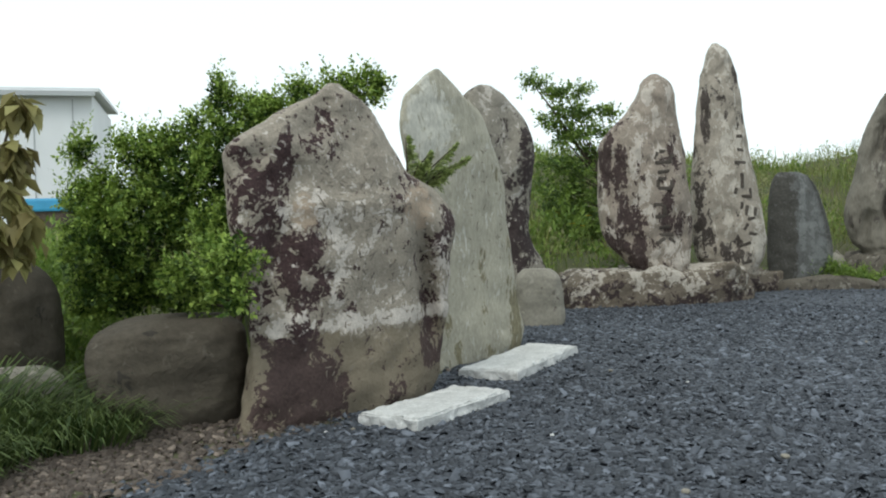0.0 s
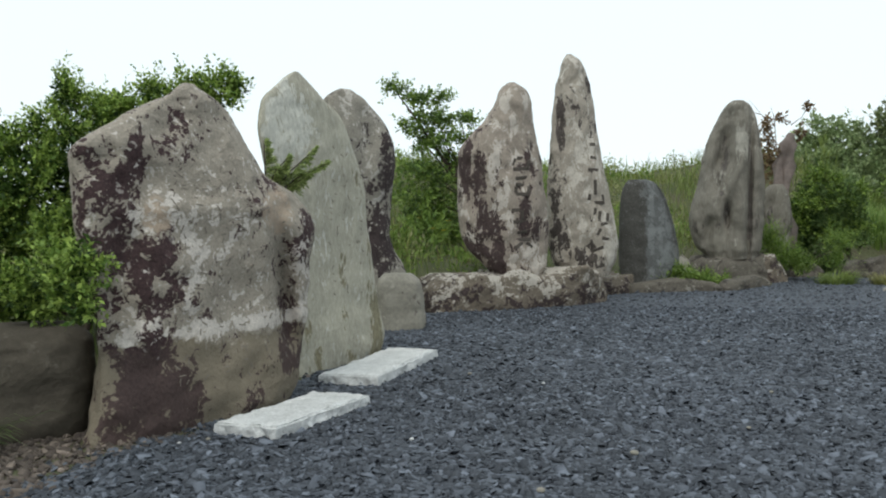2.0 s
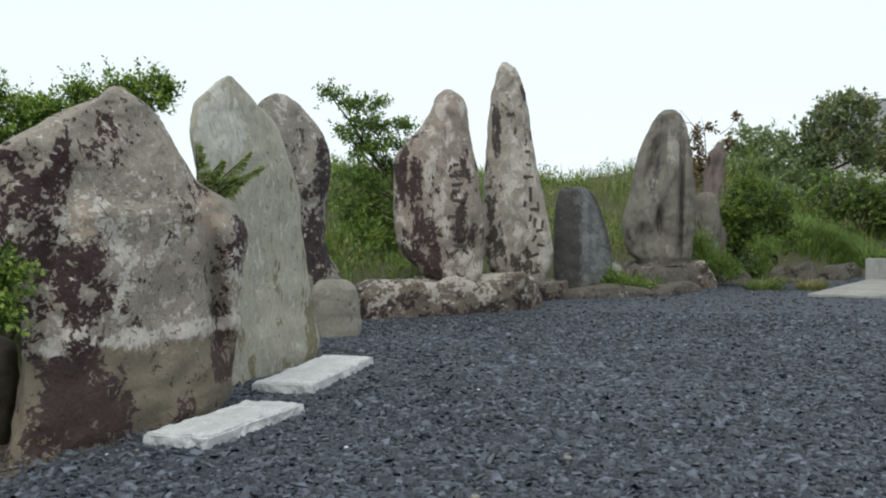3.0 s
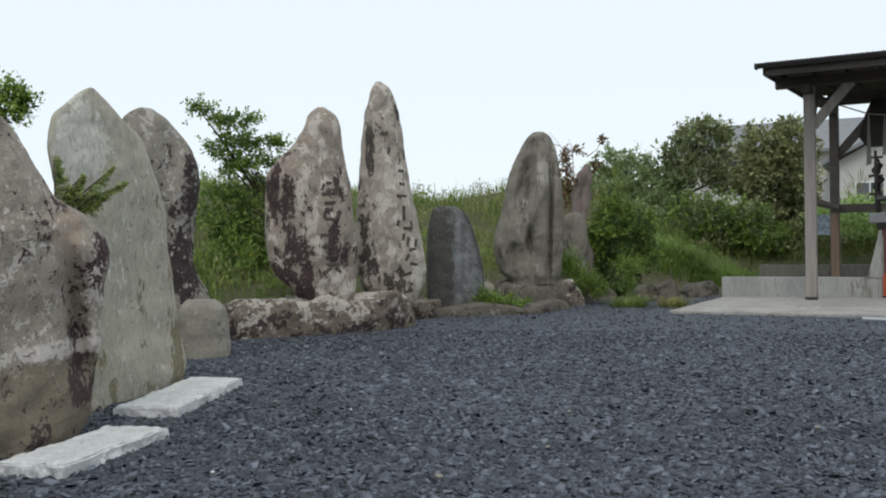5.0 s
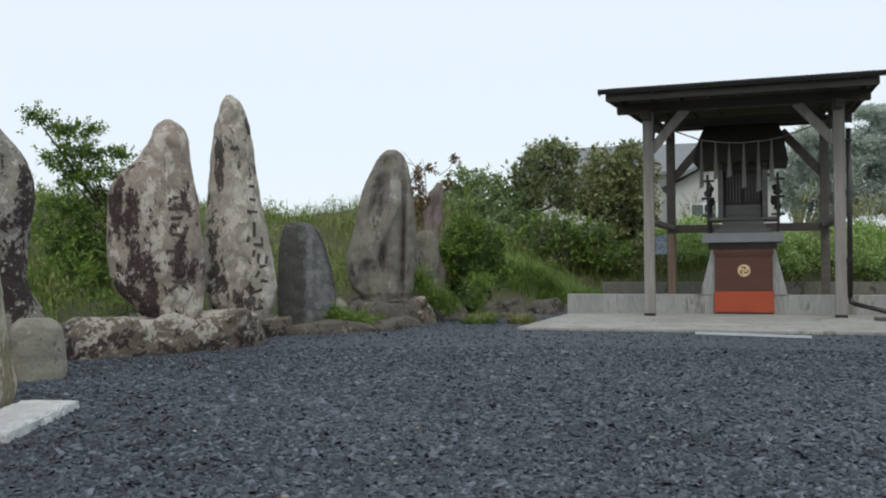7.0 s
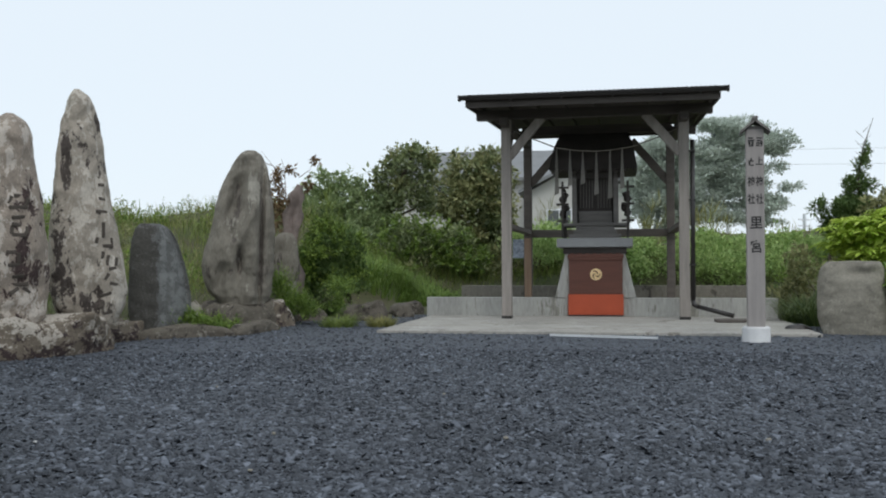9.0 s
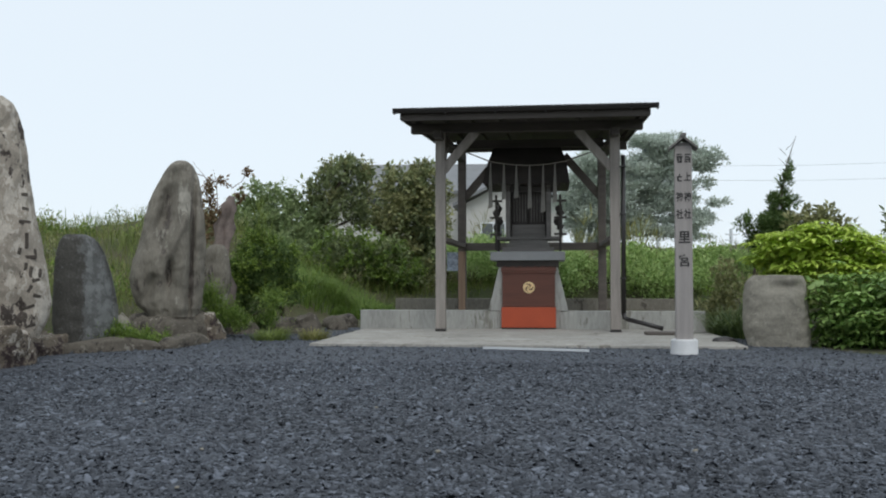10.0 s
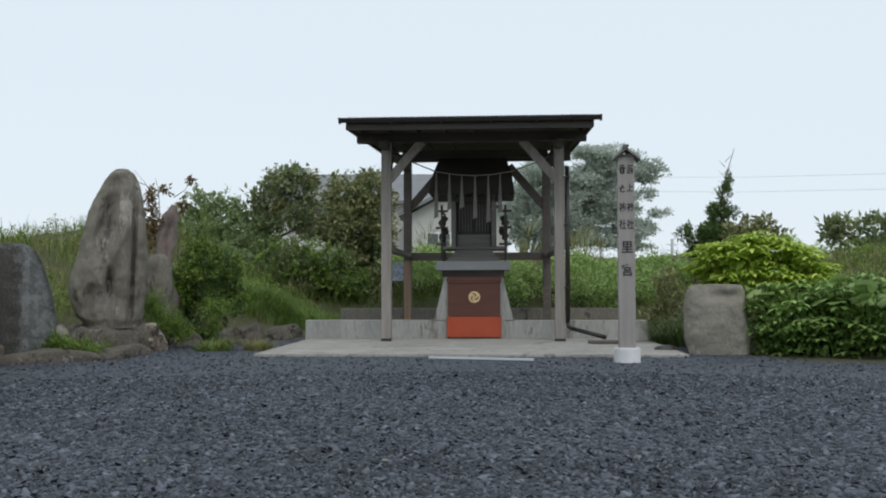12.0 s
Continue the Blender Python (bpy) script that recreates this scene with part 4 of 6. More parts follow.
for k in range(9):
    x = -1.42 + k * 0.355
    part("rafter", strut((x, -0.74, roof_z(-0.74) - 0.045), (x, 3.4, roof_z(3.4) - 0.045), 0.05, 0.06, 0.003), M_ROOFW, shelter)
part("roof_deck", strut((0, -0.76, roof_z(-0.76) - 0.004), (0, 3.45, roof_z(3.45) - 0.004), 2.9, 0.016, 0.002), M_ROOFW, shelter)
xs = np.linspace(-1.48, 1.46, 321)
vv = np.array([(x, y, roof_z(y) + 0.034 + 0.008 * math.sin(x * 2 * math.pi / 0.052) + dz) for dz in (0, 0.004) for y in (-0.82, 3.5) for x in xs])
nx = len(xs)
ff = [(j, j + 1, j + 1 + nx, j + nx) for j in range(nx - 1)] + [(2 * nx + j + 1, 2 * nx + j, 3 * nx + j, 3 * nx + j + 1) for j in range(nx - 1)]
ff += [(j + 1, j, 2 * nx + j, 2 * nx + j + 1) for j in range(nx - 1)] + [(nx + j, nx + j + 1, 3 * nx + j + 1, 3 * nx + j) for j in range(nx - 1)]
mesh_part("roof_sheet", arrays("roof_sheet", vv, np.array(ff)), M_ROOF, shelter, "dark corrugated roof sheet")
part("fascia", box(-1.48, 1.46, -0.785, -0.762, 2.62, 2.735, 0.004), M_ROOFW, shelter)
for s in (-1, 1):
    part("barge_board", strut((s * 1.485 - 0.01, -0.76, roof_z(-0.76) - 0.05), (s * 1.485 - 0.01, 3.45, roof_z(3.45) - 0.05), 0.02, 0.1, 0.003), M_ROOFW, shelter)
bm = bmesh.new()
cut = [(math.cos(a), math.sin(a)) for a in np.linspace(math.pi, 2 * math.pi, 9)]
loops = []
for x in (-1.57, 1.56):
    loops.append([bm.verts.new((x, -0.845 + 0.05 * c, 2.755 + 0.055 * s)) for c, s in cut] + [bm.verts.new((x, -0.845 + 0.043 * c, 2.757 + 0.048 * s)) for c, s in reversed(cut)])
for q in range(18):
    bm.faces.new((loops[0][q], loops[0][(q + 1) % 18], loops[1][(q + 1) % 18], loops[1][q]))
for lp in loops:
    bm.faces.new(lp)
bmesh.ops.recalc_face_normals(bm, faces=bm.faces)
gut = part("gutter", bm, M_PIPE, shelter, "dark half-round eaves gutter")
for x in (-1.575, 1.55):
    part("gutter_end", box(x, x + 0.02, -0.9, -0.79, 2.695, 2.76, 0.004), M_PIPE, gut)
for x in (-0.95, -0.35, 0.25, 0.8, 1.25):
    part("gutter_bracket", box(x, x + 0.015, -0.905, -0.77, 2.69, 2.70, 0.002), M_PIPE, gut)
pipe = thing("downpipe", SHRINE, "thin dark plastic rainwater downpipe beside the post", "downpipe")
part("pipe_run", tube([(1.21, -0.06, 2.25), (1.21, -0.06, 1.3), (1.205, -0.06, 0.27)], [0.029] * 3, 12), M_PIPE, pipe, smooth=True)
part("pipe_elbow", tube([(1.205, -0.06, 0.272), (1.215, -0.07, 0.22), (1.26, -0.09, 0.195)], [0.0295] * 3, 12), M_PIPE, pipe, smooth=True)
part("pipe_outlet", tube([(1.255, -0.088, 0.197), (1.45, -0.17, 0.15), (1.66, -0.26, 0.095)], [0.028, 0.028, 0.03], 12), M_PIPE, pipe, smooth=True)
for z in (0.7, 1.5, 2.1):
    part("pipe_clip", box(1.165, 1.245, -0.095, -0.025, z, z + 0.02, 0.003), M_PIPE, pipe)
fs = part("splash_stone", box(1.42, 1.95, -0.62, -0.4, 0.036, 0.075, 0.015), M_RUST)
fs.matrix_world = SHRINE
tagged(fs, "flat brown splash stone under the downpipe", "stone")
rod = part("white_strip", strut((-0.36, -2.58, 0.022), (0.68, -2.84, 0.022), 0.024, 0.012, 0.003), M_TANK)
rod.matrix_world = SHRINE
tagged(rod, "thin white strip lying on the gravel before the slab", "strip")

altar = thing("altar", SHRINE, "concrete altar with flared sides and a stone top", "altar")
part("table_top", box(-0.5, 0.49, 0.48, 1.75, 0.945, 1.065, 0.012), M_TABLE, altar, "thick grey stone slab top")
part("table_neck", box(-0.42, 0.41, 0.56, 1.65, 0.86, 0.943, 0.01), M_DARKW, altar)
for s in (-1, 1):
    bm = bmesh.new()
    a = [(s * 0.53, 0.28), (s * 0.34, 0.28), (s * 0.34, 0.86), (s * 0.39, 0.86)]
    q0 = [bm.verts.new((x, 0.585, z)) for x, z in a]
    q1 = [bm.verts.new((x, 1.6, z)) for x, z in a]
    bm.faces.new(q0), bm.faces.new(q1)
    for k in range(4):
        bm.faces.new((q0[k], q0[(k + 1) % 4], q1[(k + 1) % 4], q1[k]))
    bmesh.ops.recalc_face_normals(bm, faces=bm.faces)
    part("flared_side", bm, M_PLAT, altar, "sloping grey concrete side")
    part("altar_base", box(s * 0.39 - 0.03, s * 0.39 + 0.03, 0.6, 1.6, 0.03, 0.279, 0.004), M_PLAT, altar)
part("altar_core", box(-0.33, 0.33, 1.0, 1.6, 0.03, 0.858, 0.01), M_PLAT, altar)

coffer = thing("offering_box", SHRINE, "brown lacquered offering box with an orange base and gold crest", "offering box")
part("base_panel", box(-0.355, 0.365, 0.53, 0.9, 0.055, 0.325, 0.006), M_BOXO, coffer, "orange-red lower panel")
part("plinth", box(-0.35, 0.36, 0.535, 0.9, 0.036, 0.054, 0.003), M_PIPE, coffer)
part("front_panel", box(-0.345, 0.355, 0.54, 0.9, 0.327, 0.80, 0.006), M_BOXB, coffer)
part("upper_rail", box(-0.352, 0.362, 0.525, 0.9, 0.775, 0.80, 0.004), M_BOXB, coffer)
part("lid_frame", box(-0.36, 0.37, 0.53, 0.9, 0.802, 0.855, 0.006), M_BOXB, coffer)
for k in range(7):
    part("lid_slat", box(-0.33 + k * 0.1, -0.28 + k * 0.1, 0.545, 0.9, 0.856, 0.868, 0.003), M_BOXB, coffer)
bm = bmesh.new()
bmesh.ops.create_cone(bm, cap_ends=True, segments=36, radius1=0.078, radius2=0.074, depth=0.014)
bmesh.ops.transform(bm, matrix=pose(0.01, 0.533, 0.587, 90, 0, 0), verts=bm.verts)
crest = part("crest", bm, M_GOLD, coffer, "round gold crest of three commas")
bm = bmesh.new()
for k in range(3):
    a0 = k * 2 * math.pi / 3
    pts = [(0.012 + 0.045 * s, a0 + 2.4 * s) for s in np.linspace(0, 1, 9)]
    ring = []
    for k2, (r, a) in enumerate(pts):
        w = 0.010 * math.sin(math.pi * (k2 + 0.6) / 9.5)
        ring.append((bm.verts.new((0.01 + (r - w) * math.cos(a), 0.5245, 0.587 + (r - w) * math.sin(a))), bm.verts.new((0.01 + (r + w) * math.cos(a), 0.5245, 0.587 + (r + w) * math.sin(a)))))
    for p, q in zip(ring, ring[1:]):
        bm.faces.new((p[0], p[1], q[1], q[0]))
bmesh.ops.solidify(bm, geom=bm.faces[:], thickness=0.002)
part("crest_groove", bm, M_BOXB, crest)

# the small shrine on the altar
hok = thing("small_shrine", SHRINE, "small blackened timber shrine with a broad roof on the altar", "shrine")
part("base_step", box(-0.36, 0.34, 0.85, 1.7, 1.067, 1.13, 0.006), M_GREYW, hok)
part("step", box(-0.30, 0.28, 0.93, 1.6, 1.131, 1.19, 0.006), M_GREYW, hok)
part("step", box(-0.27, 0.25, 1.0, 1.6, 1.191, 1.24, 0.006), M_GREYW, hok)
part("veranda", box(-0.44, 0.42, 0.98, 1.72, 1.245, 1.285, 0.006), M_GREYW, hok)
part("body", box(-0.27, 0.25, 1.22, 1.7, 1.286, 2.05, 0.006), M_DARKW, hok)
part("door_sill", box(-0.24, 0.22, 1.185, 1.22, 1.287, 1.46, 0.005), M_GREYW, hok)
for x in (-0.13, 0.11):
    d = part("door", box(x - 0.105, x + 0.105, 1.195, 1.218, 1.465, 1.92, 0.005), M_DARKW, hok)
    for k in range(5):
        part("door_bar", box(x - 0.085 + k * 0.04, x - 0.077 + k * 0.04, 1.187, 1.195, 1.5, 1.89, 0.002), M_GREYW, d)
for x in (-0.29, 0.27):
    part("column", box(x - 0.032, x + 0.032, 1.03, 1.095, 1.286, 2.0, 0.008), M_GREYW, hok)
    part("body_post", box(x - 0.035, x + 0.035, 1.19, 1.26, 1.286, 2.02, 0.008), M_DARKW, hok)
part("lintel", box(-0.36, 0.34, 1.03, 1.09, 1.9, 1.98, 0.006), M_DARKW, hok)
for s, x in ((-1, -0.45), (1, 0.43)):
    for y in (1.0, 1.35, 1.68):
        part("rail_post", box(x - 0.016, x + 0.016, y - 0.016, y + 0.016, 1.09, 1.86 if y == 1.0 else 1.6, 0.004), M_DARKW, hok)
    for z in (1.30, 1.53, 1.76):
        part("rail", box(x - 0.085, x + 0.085, 0.985, 1.012, z, z + 0.03, 0.004), M_DARKW, hok)
        part("side_rail", box(x - 0.012, x + 0.012, 1.0, 1.7, z, z + 0.025, 0.003), M_DARKW, hok)
    part("wing_panel", box(x - 0.012 + s * 0.02, x + 0.012 + s * 0.02, 1.42, 1.66, 1.3, 1.75, 0.004), M_DARKW, hok)
    for k, (dz, w) in enumerate(((1.42, 0.05), (1.5, 0.06), (1.62, 0.055), (1.68, 0.045))):
        bm = bmesh.new()
        bmesh.ops.create_icosphere(bm, subdivisions=2, radius=w, matrix=pose(x + s * 0.0 - s * 0.03 * (k % 2), 1.14, dz))
        for v in bm.verts:
            v.co += (v.co - Vector((x, 1.14, dz))).normalized() * 0.02 * noise.noise(v.co * 30)
        part("carved_bracket", bm, M_DARKW, hok)
bm = bmesh.new()
sect = [(-0.60, 0.78, 2.0), (-0.585, 0.9, 2.12), (-0.56, 1.1, 2.32), (-0.48, 1.38, 2.58)]
lp = []
for (x, y, z) in sect:
    w = -x
    lp.append([bm.verts.new(p) for p in ((-w - 0.02, y, z), (w - 0.04, y, z), (w - 0.04, 2.84 - y, z), (-w - 0.02, 2.84 - y, z))])
for a, b in zip(lp, lp[1:]):
    for k in range(4):
        bm.faces.new((a[k], a[(k + 1) % 4], b[(k + 1) % 4], b[k]))
bm.faces.new(lp[0][::-1]), bm.faces.new(lp[-1])
bmesh.ops.recalc_face_normals(bm, faces=bm.faces)
bmesh.ops.bevel(bm, geom=bm.edges[:], offset=0.01, segments=2, affect="EDGES")
part("shrine_roof", bm, M_DARKW, hok, "broad curved blackened roof")
part("ridge", box(-0.46, 0.42, 1.36, 1.48, 2.5, 2.57, 0.01), M_DARKW, hok)
for k in range(13):
    x = -0.57 + k * 0.09
    part("eave_rafter", strut((x, 0.8, 1.985), (x, 1.2, 2.02), 0.022, 0.028, 0.002), M_DARKW, hok)

rope = thing("sacred_rope", SHRINE, "slack straw rope with paper streamers under the roof", "rope")
anchor = [(-1.03, 0.02, 2.44), (-0.81, 0.02, 2.35), (-0.47, 0.02, 2.21), (-0.2, 0.02, 2.165), (0.03, 0.02, 2.15), (0.28, 0.02, 2.165), (0.5, 0.02, 2.2), (0.9, 0.02, 2.34), (1.05, 0.02, 2.42)]
part("rope_line", tube(anchor, [0.008] * 9, 8), M_ROPE, rope, smooth=True)
for x in (-0.46, -0.29, -0.13, 0.04, 0.21, 0.36):
    z = float(np.interp(x, [p[0] for p in anchor], [p[2] for p in anchor])) - 0.012
    long = 0.5 + 0.10 * math.sin(x * 9)
    bm = bmesh.new()
    zz = [0, -0.02, -0.5 * long, -long]
    ww = [0.007, 0.010, 0.019, 0.030]
    for side in (-1, 1):
        prev = None
        for a, w in zip(zz, ww):
            cur = (bm.verts.new((x, 0.02 + 0.006 * side, z + a)), bm.verts.new((x + side * w, 0.02 - 0.012 * side, z + a + 0.012 * side)))
            if prev:
                bm.faces.new((prev[0], prev[1], cur[1], cur[0]))
            prev = cur
    bmesh.ops.solidify(bm, geom=bm.faces[:], thickness=0.002)
    part("streamer", bm, M_PAPER, rope, "weathered paper streamer")
tarp = part("printed_cloth", box(-1.36, -1.18, 2.9, 2.93, 0.82, 1.12, 0.006), M_CLOTH)
for v in tarp.data.vertices:
    v.co.y += 0.05 * math.sin(v.co.x * 40 + v.co.z * 9)
tarp.matrix_world = SHRINE
tagged(tarp, "blue and white printed cloth hanging at the rear post", "cloth")

# ---- sign post ----
SIGN = pose(7.60, 5.09, 0, 0, 0, -52)
sign = thing("sign_post", SIGN, "silvered square timber sign post with painted characters", "sign post")
bm = bmesh.new()
bmesh.ops.create_cone(bm, cap_ends=True, segments=40, radius1=0.128, radius2=0.125, depth=0.2)
bmesh.ops.bevel(bm, geom=[e for e in bm.edges if abs(e.verts[0].co.z - e.verts[1].co.z) < 0.01 and e.verts[0].co.z > 0], offset=0.012, segments=3, affect="EDGES")
bmesh.ops.translate(bm, vec=(0, 0, 0.045), verts=bm.verts)
part("footing", bm, M_COLLAR, sign, "round white footing")
part("shaft", box(-0.078, 0.078, -0.078, 0.078, 0.1, 1.96, 0.006), M_SIGN, sign)
bm = bmesh.new()
a = [(-0.13, 1.925), (0, 2.03), (0.13, 1.925), (0.13, 1.945), (0, 2.055), (-0.13, 1.945)]
q0, q1 = [bm.verts.new((x, -0.13, z)) for x, z in a], [bm.verts.new((x, 0.13, z)) for x, z in a]
bm.faces.new(q0), bm.faces.new(q1)
for k in range(6):
    bm.faces.new((q0[k], q0[(k + 1) % 6], q1[(k + 1) % 6], q1[k]))
bmesh.ops.recalc_face_normals(bm, faces=bm.faces)
part("cap_roof", bm, M_GREYW, sign, "small gabled cap board")
part("cap_ridge", box(-0.025, 0.025, -0.14, 0.14, 2.045, 2.075, 0.004), M_GREYW, sign)
part("gable", box(-0.07, 0.07, -0.072, 0.072, 1.96, 1.99, 0.004), M_GREYW, sign)
for text, x, z, w, h in (("上", 0.036, 1.66, 0.07, 0.085), ("神", -0.036, 1.472, 0.066, 0.098), ("神", 0.036, 1.472, 0.066, 0.098), ("社", -0.036, 1.31, 0.066, 0.098), ("社", 0.036, 1.31, 0.066, 0.098), ("里", 0.004, 1.092, 0.115, 0.125), ("宮", 0.004, 0.872, 0.115, 0.12)):
    cu = bpy.data.curves.new("character", "FONT")
    cu.body, cu.size, cu.align_x, cu.align_y, cu.extrude, cu.offset = text, 1.0, "CENTER", "CENTER", 0.001, 0.017
    tmp = new("character", cu)
    bpy.context.view_layer.update()
    me = bpy.data.meshes.new_from_object(tmp.evaluated_get(bpy.context.evaluated_depsgraph_get()))
    bpy.data.objects.remove(tmp)
    bpy.data.curves.remove(cu)
    me.materials.clear()
    ob = mesh_part("character", me, M_INK, sign, "black brushed character")
    ob.matrix_local = pose(x, -0.0795, z, 90, 0, 0) @ Matrix.Diagonal((w, h, 1, 1))
for xc, zc, bars in ((-0.034, 1.845, ((-0.004, 0.034, 0.045, 0.012), (0.0, 0.012, 0.06, 0.014), (-0.015, -0.012, 0.02, 0.03), (0.012, -0.014, 0.018, 0.04), (0.0, -0.038, 0.04, 0.012))),
                     (0.034, 1.845, ((0.004, 0.032, 0.05, 0.012), (0.0, 0.008, 0.04, 0.014), (0.004, -0.014, 0.055, 0.013), (-0.01, -0.035, 0.03, 0.014), (0.022, -0.02, 0.012, 0.05))),
                     (-0.036, 1.655, ((0.0, 0.028, 0.014, 0.02), (-0.002, 0.012, 0.05, 0.011), (-0.014, -0.01, 0.014, 0.036), (0.008, -0.026, 0.03, 0.011)))):
    bm = bmesh.new()
    for x, z, w, h in bars:
        box(xc + x - w / 2, xc + x + w / 2, -0.081, -0.077, zc + z - h / 2, zc + z + h / 2, 0.0005, bm)
    part("character", bm, M_INK, sign, "worn character as black bars")

# ---- far buildings ----
def far_house(at, turn, w, d, wall_h, roof_h, windows, label, base=-3.0, wall=None, roof=None, ridge_x=True):
    h = thing("house", pose(at[0], at[1], base, 0, 0, turn), label, "house", "far houses")
    part("wall", box(-w / 2, w / 2, 0, d, 0, wall_h, 0.02), wall or M_HOUSE, h)
    bm = bmesh.new()
    o = 0.5
    if ridge_x:
        a = [(-o, wall_h - 0.15), (d / 2, wall_h + roof_h), (d + o, wall_h - 0.15), (d + o, wall_h), (d / 2, wall_h + roof_h + 0.15), (-o, wall_h)]
        q = [[bm.verts.new((x, y, z)) for y, z in a] for x in (-w / 2 - o, w / 2 + o)]
    else:
        a = [(-w / 2 - o, wall_h - 0.15), (0, wall_h + roof_h), (w / 2 + o, wall_h - 0.15), (w / 2 + o, wall_h), (0, wall_h + roof_h + 0.15), (-w / 2 - o, wall_h)]
        q = [[bm.verts.new((x, y, z)) for x, z in a] for y in (-o, d + o)]
    bm.faces.new(q[0]), bm.faces.new(q[1])
    for k in range(6):
        bm.faces.new((q[0][k], q[0][(k + 1) % 6], q[1][(k + 1) % 6], q[1][k]))
    bmesh.ops.recalc_face_normals(bm, faces=bm.faces)
    part("roof", bm, roof or M_TILE, h)
    if not ridge_x:
        bm = bmesh.new()
        g = [[bm.verts.new((x, y, z)) for x, z in ((-w / 2, wall_h - 0.01), (w / 2, wall_h - 0.01), (0, wall_h + roof_h))] for y in (0.003, 0.2)]
        bm.faces.new(g[0]), bm.faces.new(g[1])
        for k in range(3):
            bm.faces.new((g[0][k], g[0][(k + 1) % 3], g[1][(k + 1) % 3], g[1][k]))
        bmesh.ops.recalc_face_normals(bm, faces=bm.faces)
        part("gable_wall", bm, wall or M_HOUSE, h)
    for x, z, ww, hh in windows:
        wf = part("window", box(x - ww / 2 - 0.08, x + ww / 2 + 0.08, -0.05, 0.02, z - hh / 2 - 0.08, z + hh / 2 + 0.08, 0.01), M_SHED, h)
        part("pane", box(x - ww / 2, x - 0.03, -0.06, -0.051, z - hh / 2, z + hh / 2, 0.0), M_PANE, wf)
        part("pane", box(x + 0.03, x + ww / 2, -0.06, -0.051, z - hh / 2, z + hh / 2, 0.0), M_PANE, wf)
    return h

P1 = [(-1.38, 4.18, 0.67, 0.3, 0.26), (-1.16, 4.25, 0.92, 0.26, 0.22), (-1.53, 4.13, 0.78, 0.17, 0.22), (-1.34, 4.19, 1.06, 0.13, 0.12), (-1.15, 4.25, 1.1, 0.12, 0.14), (-1.58, 4.11, 1.07, 0.06, 0.08), (-1.0, 4.28, 1.28, 0.08, 0.14), (-0.85, 4.32, 1.22, 0.12, 0.11), (-0.62, 4.36, 1.31, 0.1, 0.1), (-0.47, 4.38, 1.33, 0.1, 0.09), (-0.33, 4.39, 1.36, 0.09, 0.09), (-0.95, 4.3, 1.08, 0.18, 0.16), (-0.72, 4.35, 1.2, 0.15, 0.13), (-1.47, 4.15, 0.45, 0.2, 0.11), (-1.17, 4.24, 0.45, 0.2, 0.12), (-0.68, 3.08, 0.64, 0.06, 0.07), (-0.69, 3.07, 0.5, 0.05, 0.08), (-0.78, 3.21, 0.58, 0.08, 0.1), (-0.86, 3.5, 0.7, 0.09, 0.12), (-0.97, 3.57, 0.52, 0.12, 0.1)]
P0 = [(-1.52, 3.37, 1.18, 0.06, 0.08), (-1.55, 3.36, 0.96, 0.08, 0.1), (-1.51, 3.38, 0.73, 0.08, 0.13), (-1.57, 3.35, 0.79, 0.09, 0.13), (-1.67, 3.3, 0.96, 0.13, 0.27)]
P2 = [(1.07, 9.84, 2.14, 0.13, 0.05), (1.31, 9.81, 2.06, 0.24, 0.08), (1.37, 9.81, 1.85, 0.27, 0.09), (1.67, 9.76, 1.85, 0.18, 0.05), (1.16, 9.83, 1.75, 0.15, 0.06), (1.45, 9.79, 1.64, 0.27, 0.1), (1.21, 9.83, 1.32, 0.22, 0.1), (1.41, 9.8, 1.23, 0.25, 0.14), (1.32, 9.81, 0.97, 0.27, 0.2), (1.46, 9.79, 0.67, 0.3, 0.27), (1.17, 9.83, 0.79, 0.17, 0.24), (1.75, 9.74, 1.63, 0.11, 0.08), (1.48, 9.79, 2.05, 0.12, 0.05), (0.96, 9.85, 2.19, 0.06, 0.03), (1.56, 9.78, 1.43, 0.16, 0.08), (1.27, 9.82, 1.56, 0.18, 0.08), (1.58, 9.77, 0.99, 0.16, 0.14), (1.06, 9.84, 1.09, 0.12, 0.1)]
P3 = [(6.72, 11.39, 0.91, 0.37, 0.44), (6.93, 11.27, 1.27, 0.29, 0.22), (6.56, 11.49, 1.23, 0.21, 0.27), (7.02, 11.21, 0.91, 0.22, 0.32), (6.7, 11.41, 1.59, 0.14, 0.16), (6.72, 11.39, 0.48, 0.38, 0.29), (7.04, 11.2, 0.52, 0.24, 0.22), (6.52, 11.51, 0.68, 0.21, 0.32)]
P3f = [(5.47, 10.26, 0.34, 0.2, 0.29), (5.61, 10.19, 0.19, 0.21, 0.17), (5.73, 10.12, 0.13, 0.14, 0.11), (6.08, 9.91, 0.41, 0.18, 0.13), (6.04, 9.94, 0.2, 0.14, 0.13)]
P3b = [(9.68, 16.38, 2.3, 0.41, 0.25), (9.97, 16.21, 2.12, 0.48, 0.34), (10.3, 16.0, 1.89, 0.41, 0.41), (10.62, 15.79, 1.76, 0.34, 0.46), (9.38, 16.55, 1.8, 0.39, 0.46), (9.53, 16.47, 1.28, 0.46, 0.46)]
P4 = [(5.87, 11.29, 1.68, 0.12, 0.28), (5.91, 11.27, 1.95, 0.09, 0.11), (5.91, 11.27, 1.34, 0.09, 0.18), (6.08, 11.18, 2.01, 0.08, 0.08), (6.34, 11.03, 2.13, 0.05, 0.05), (6.02, 11.21, 1.53, 0.11, 0.15), (6.25, 11.08, 1.83, 0.06, 0.11)]
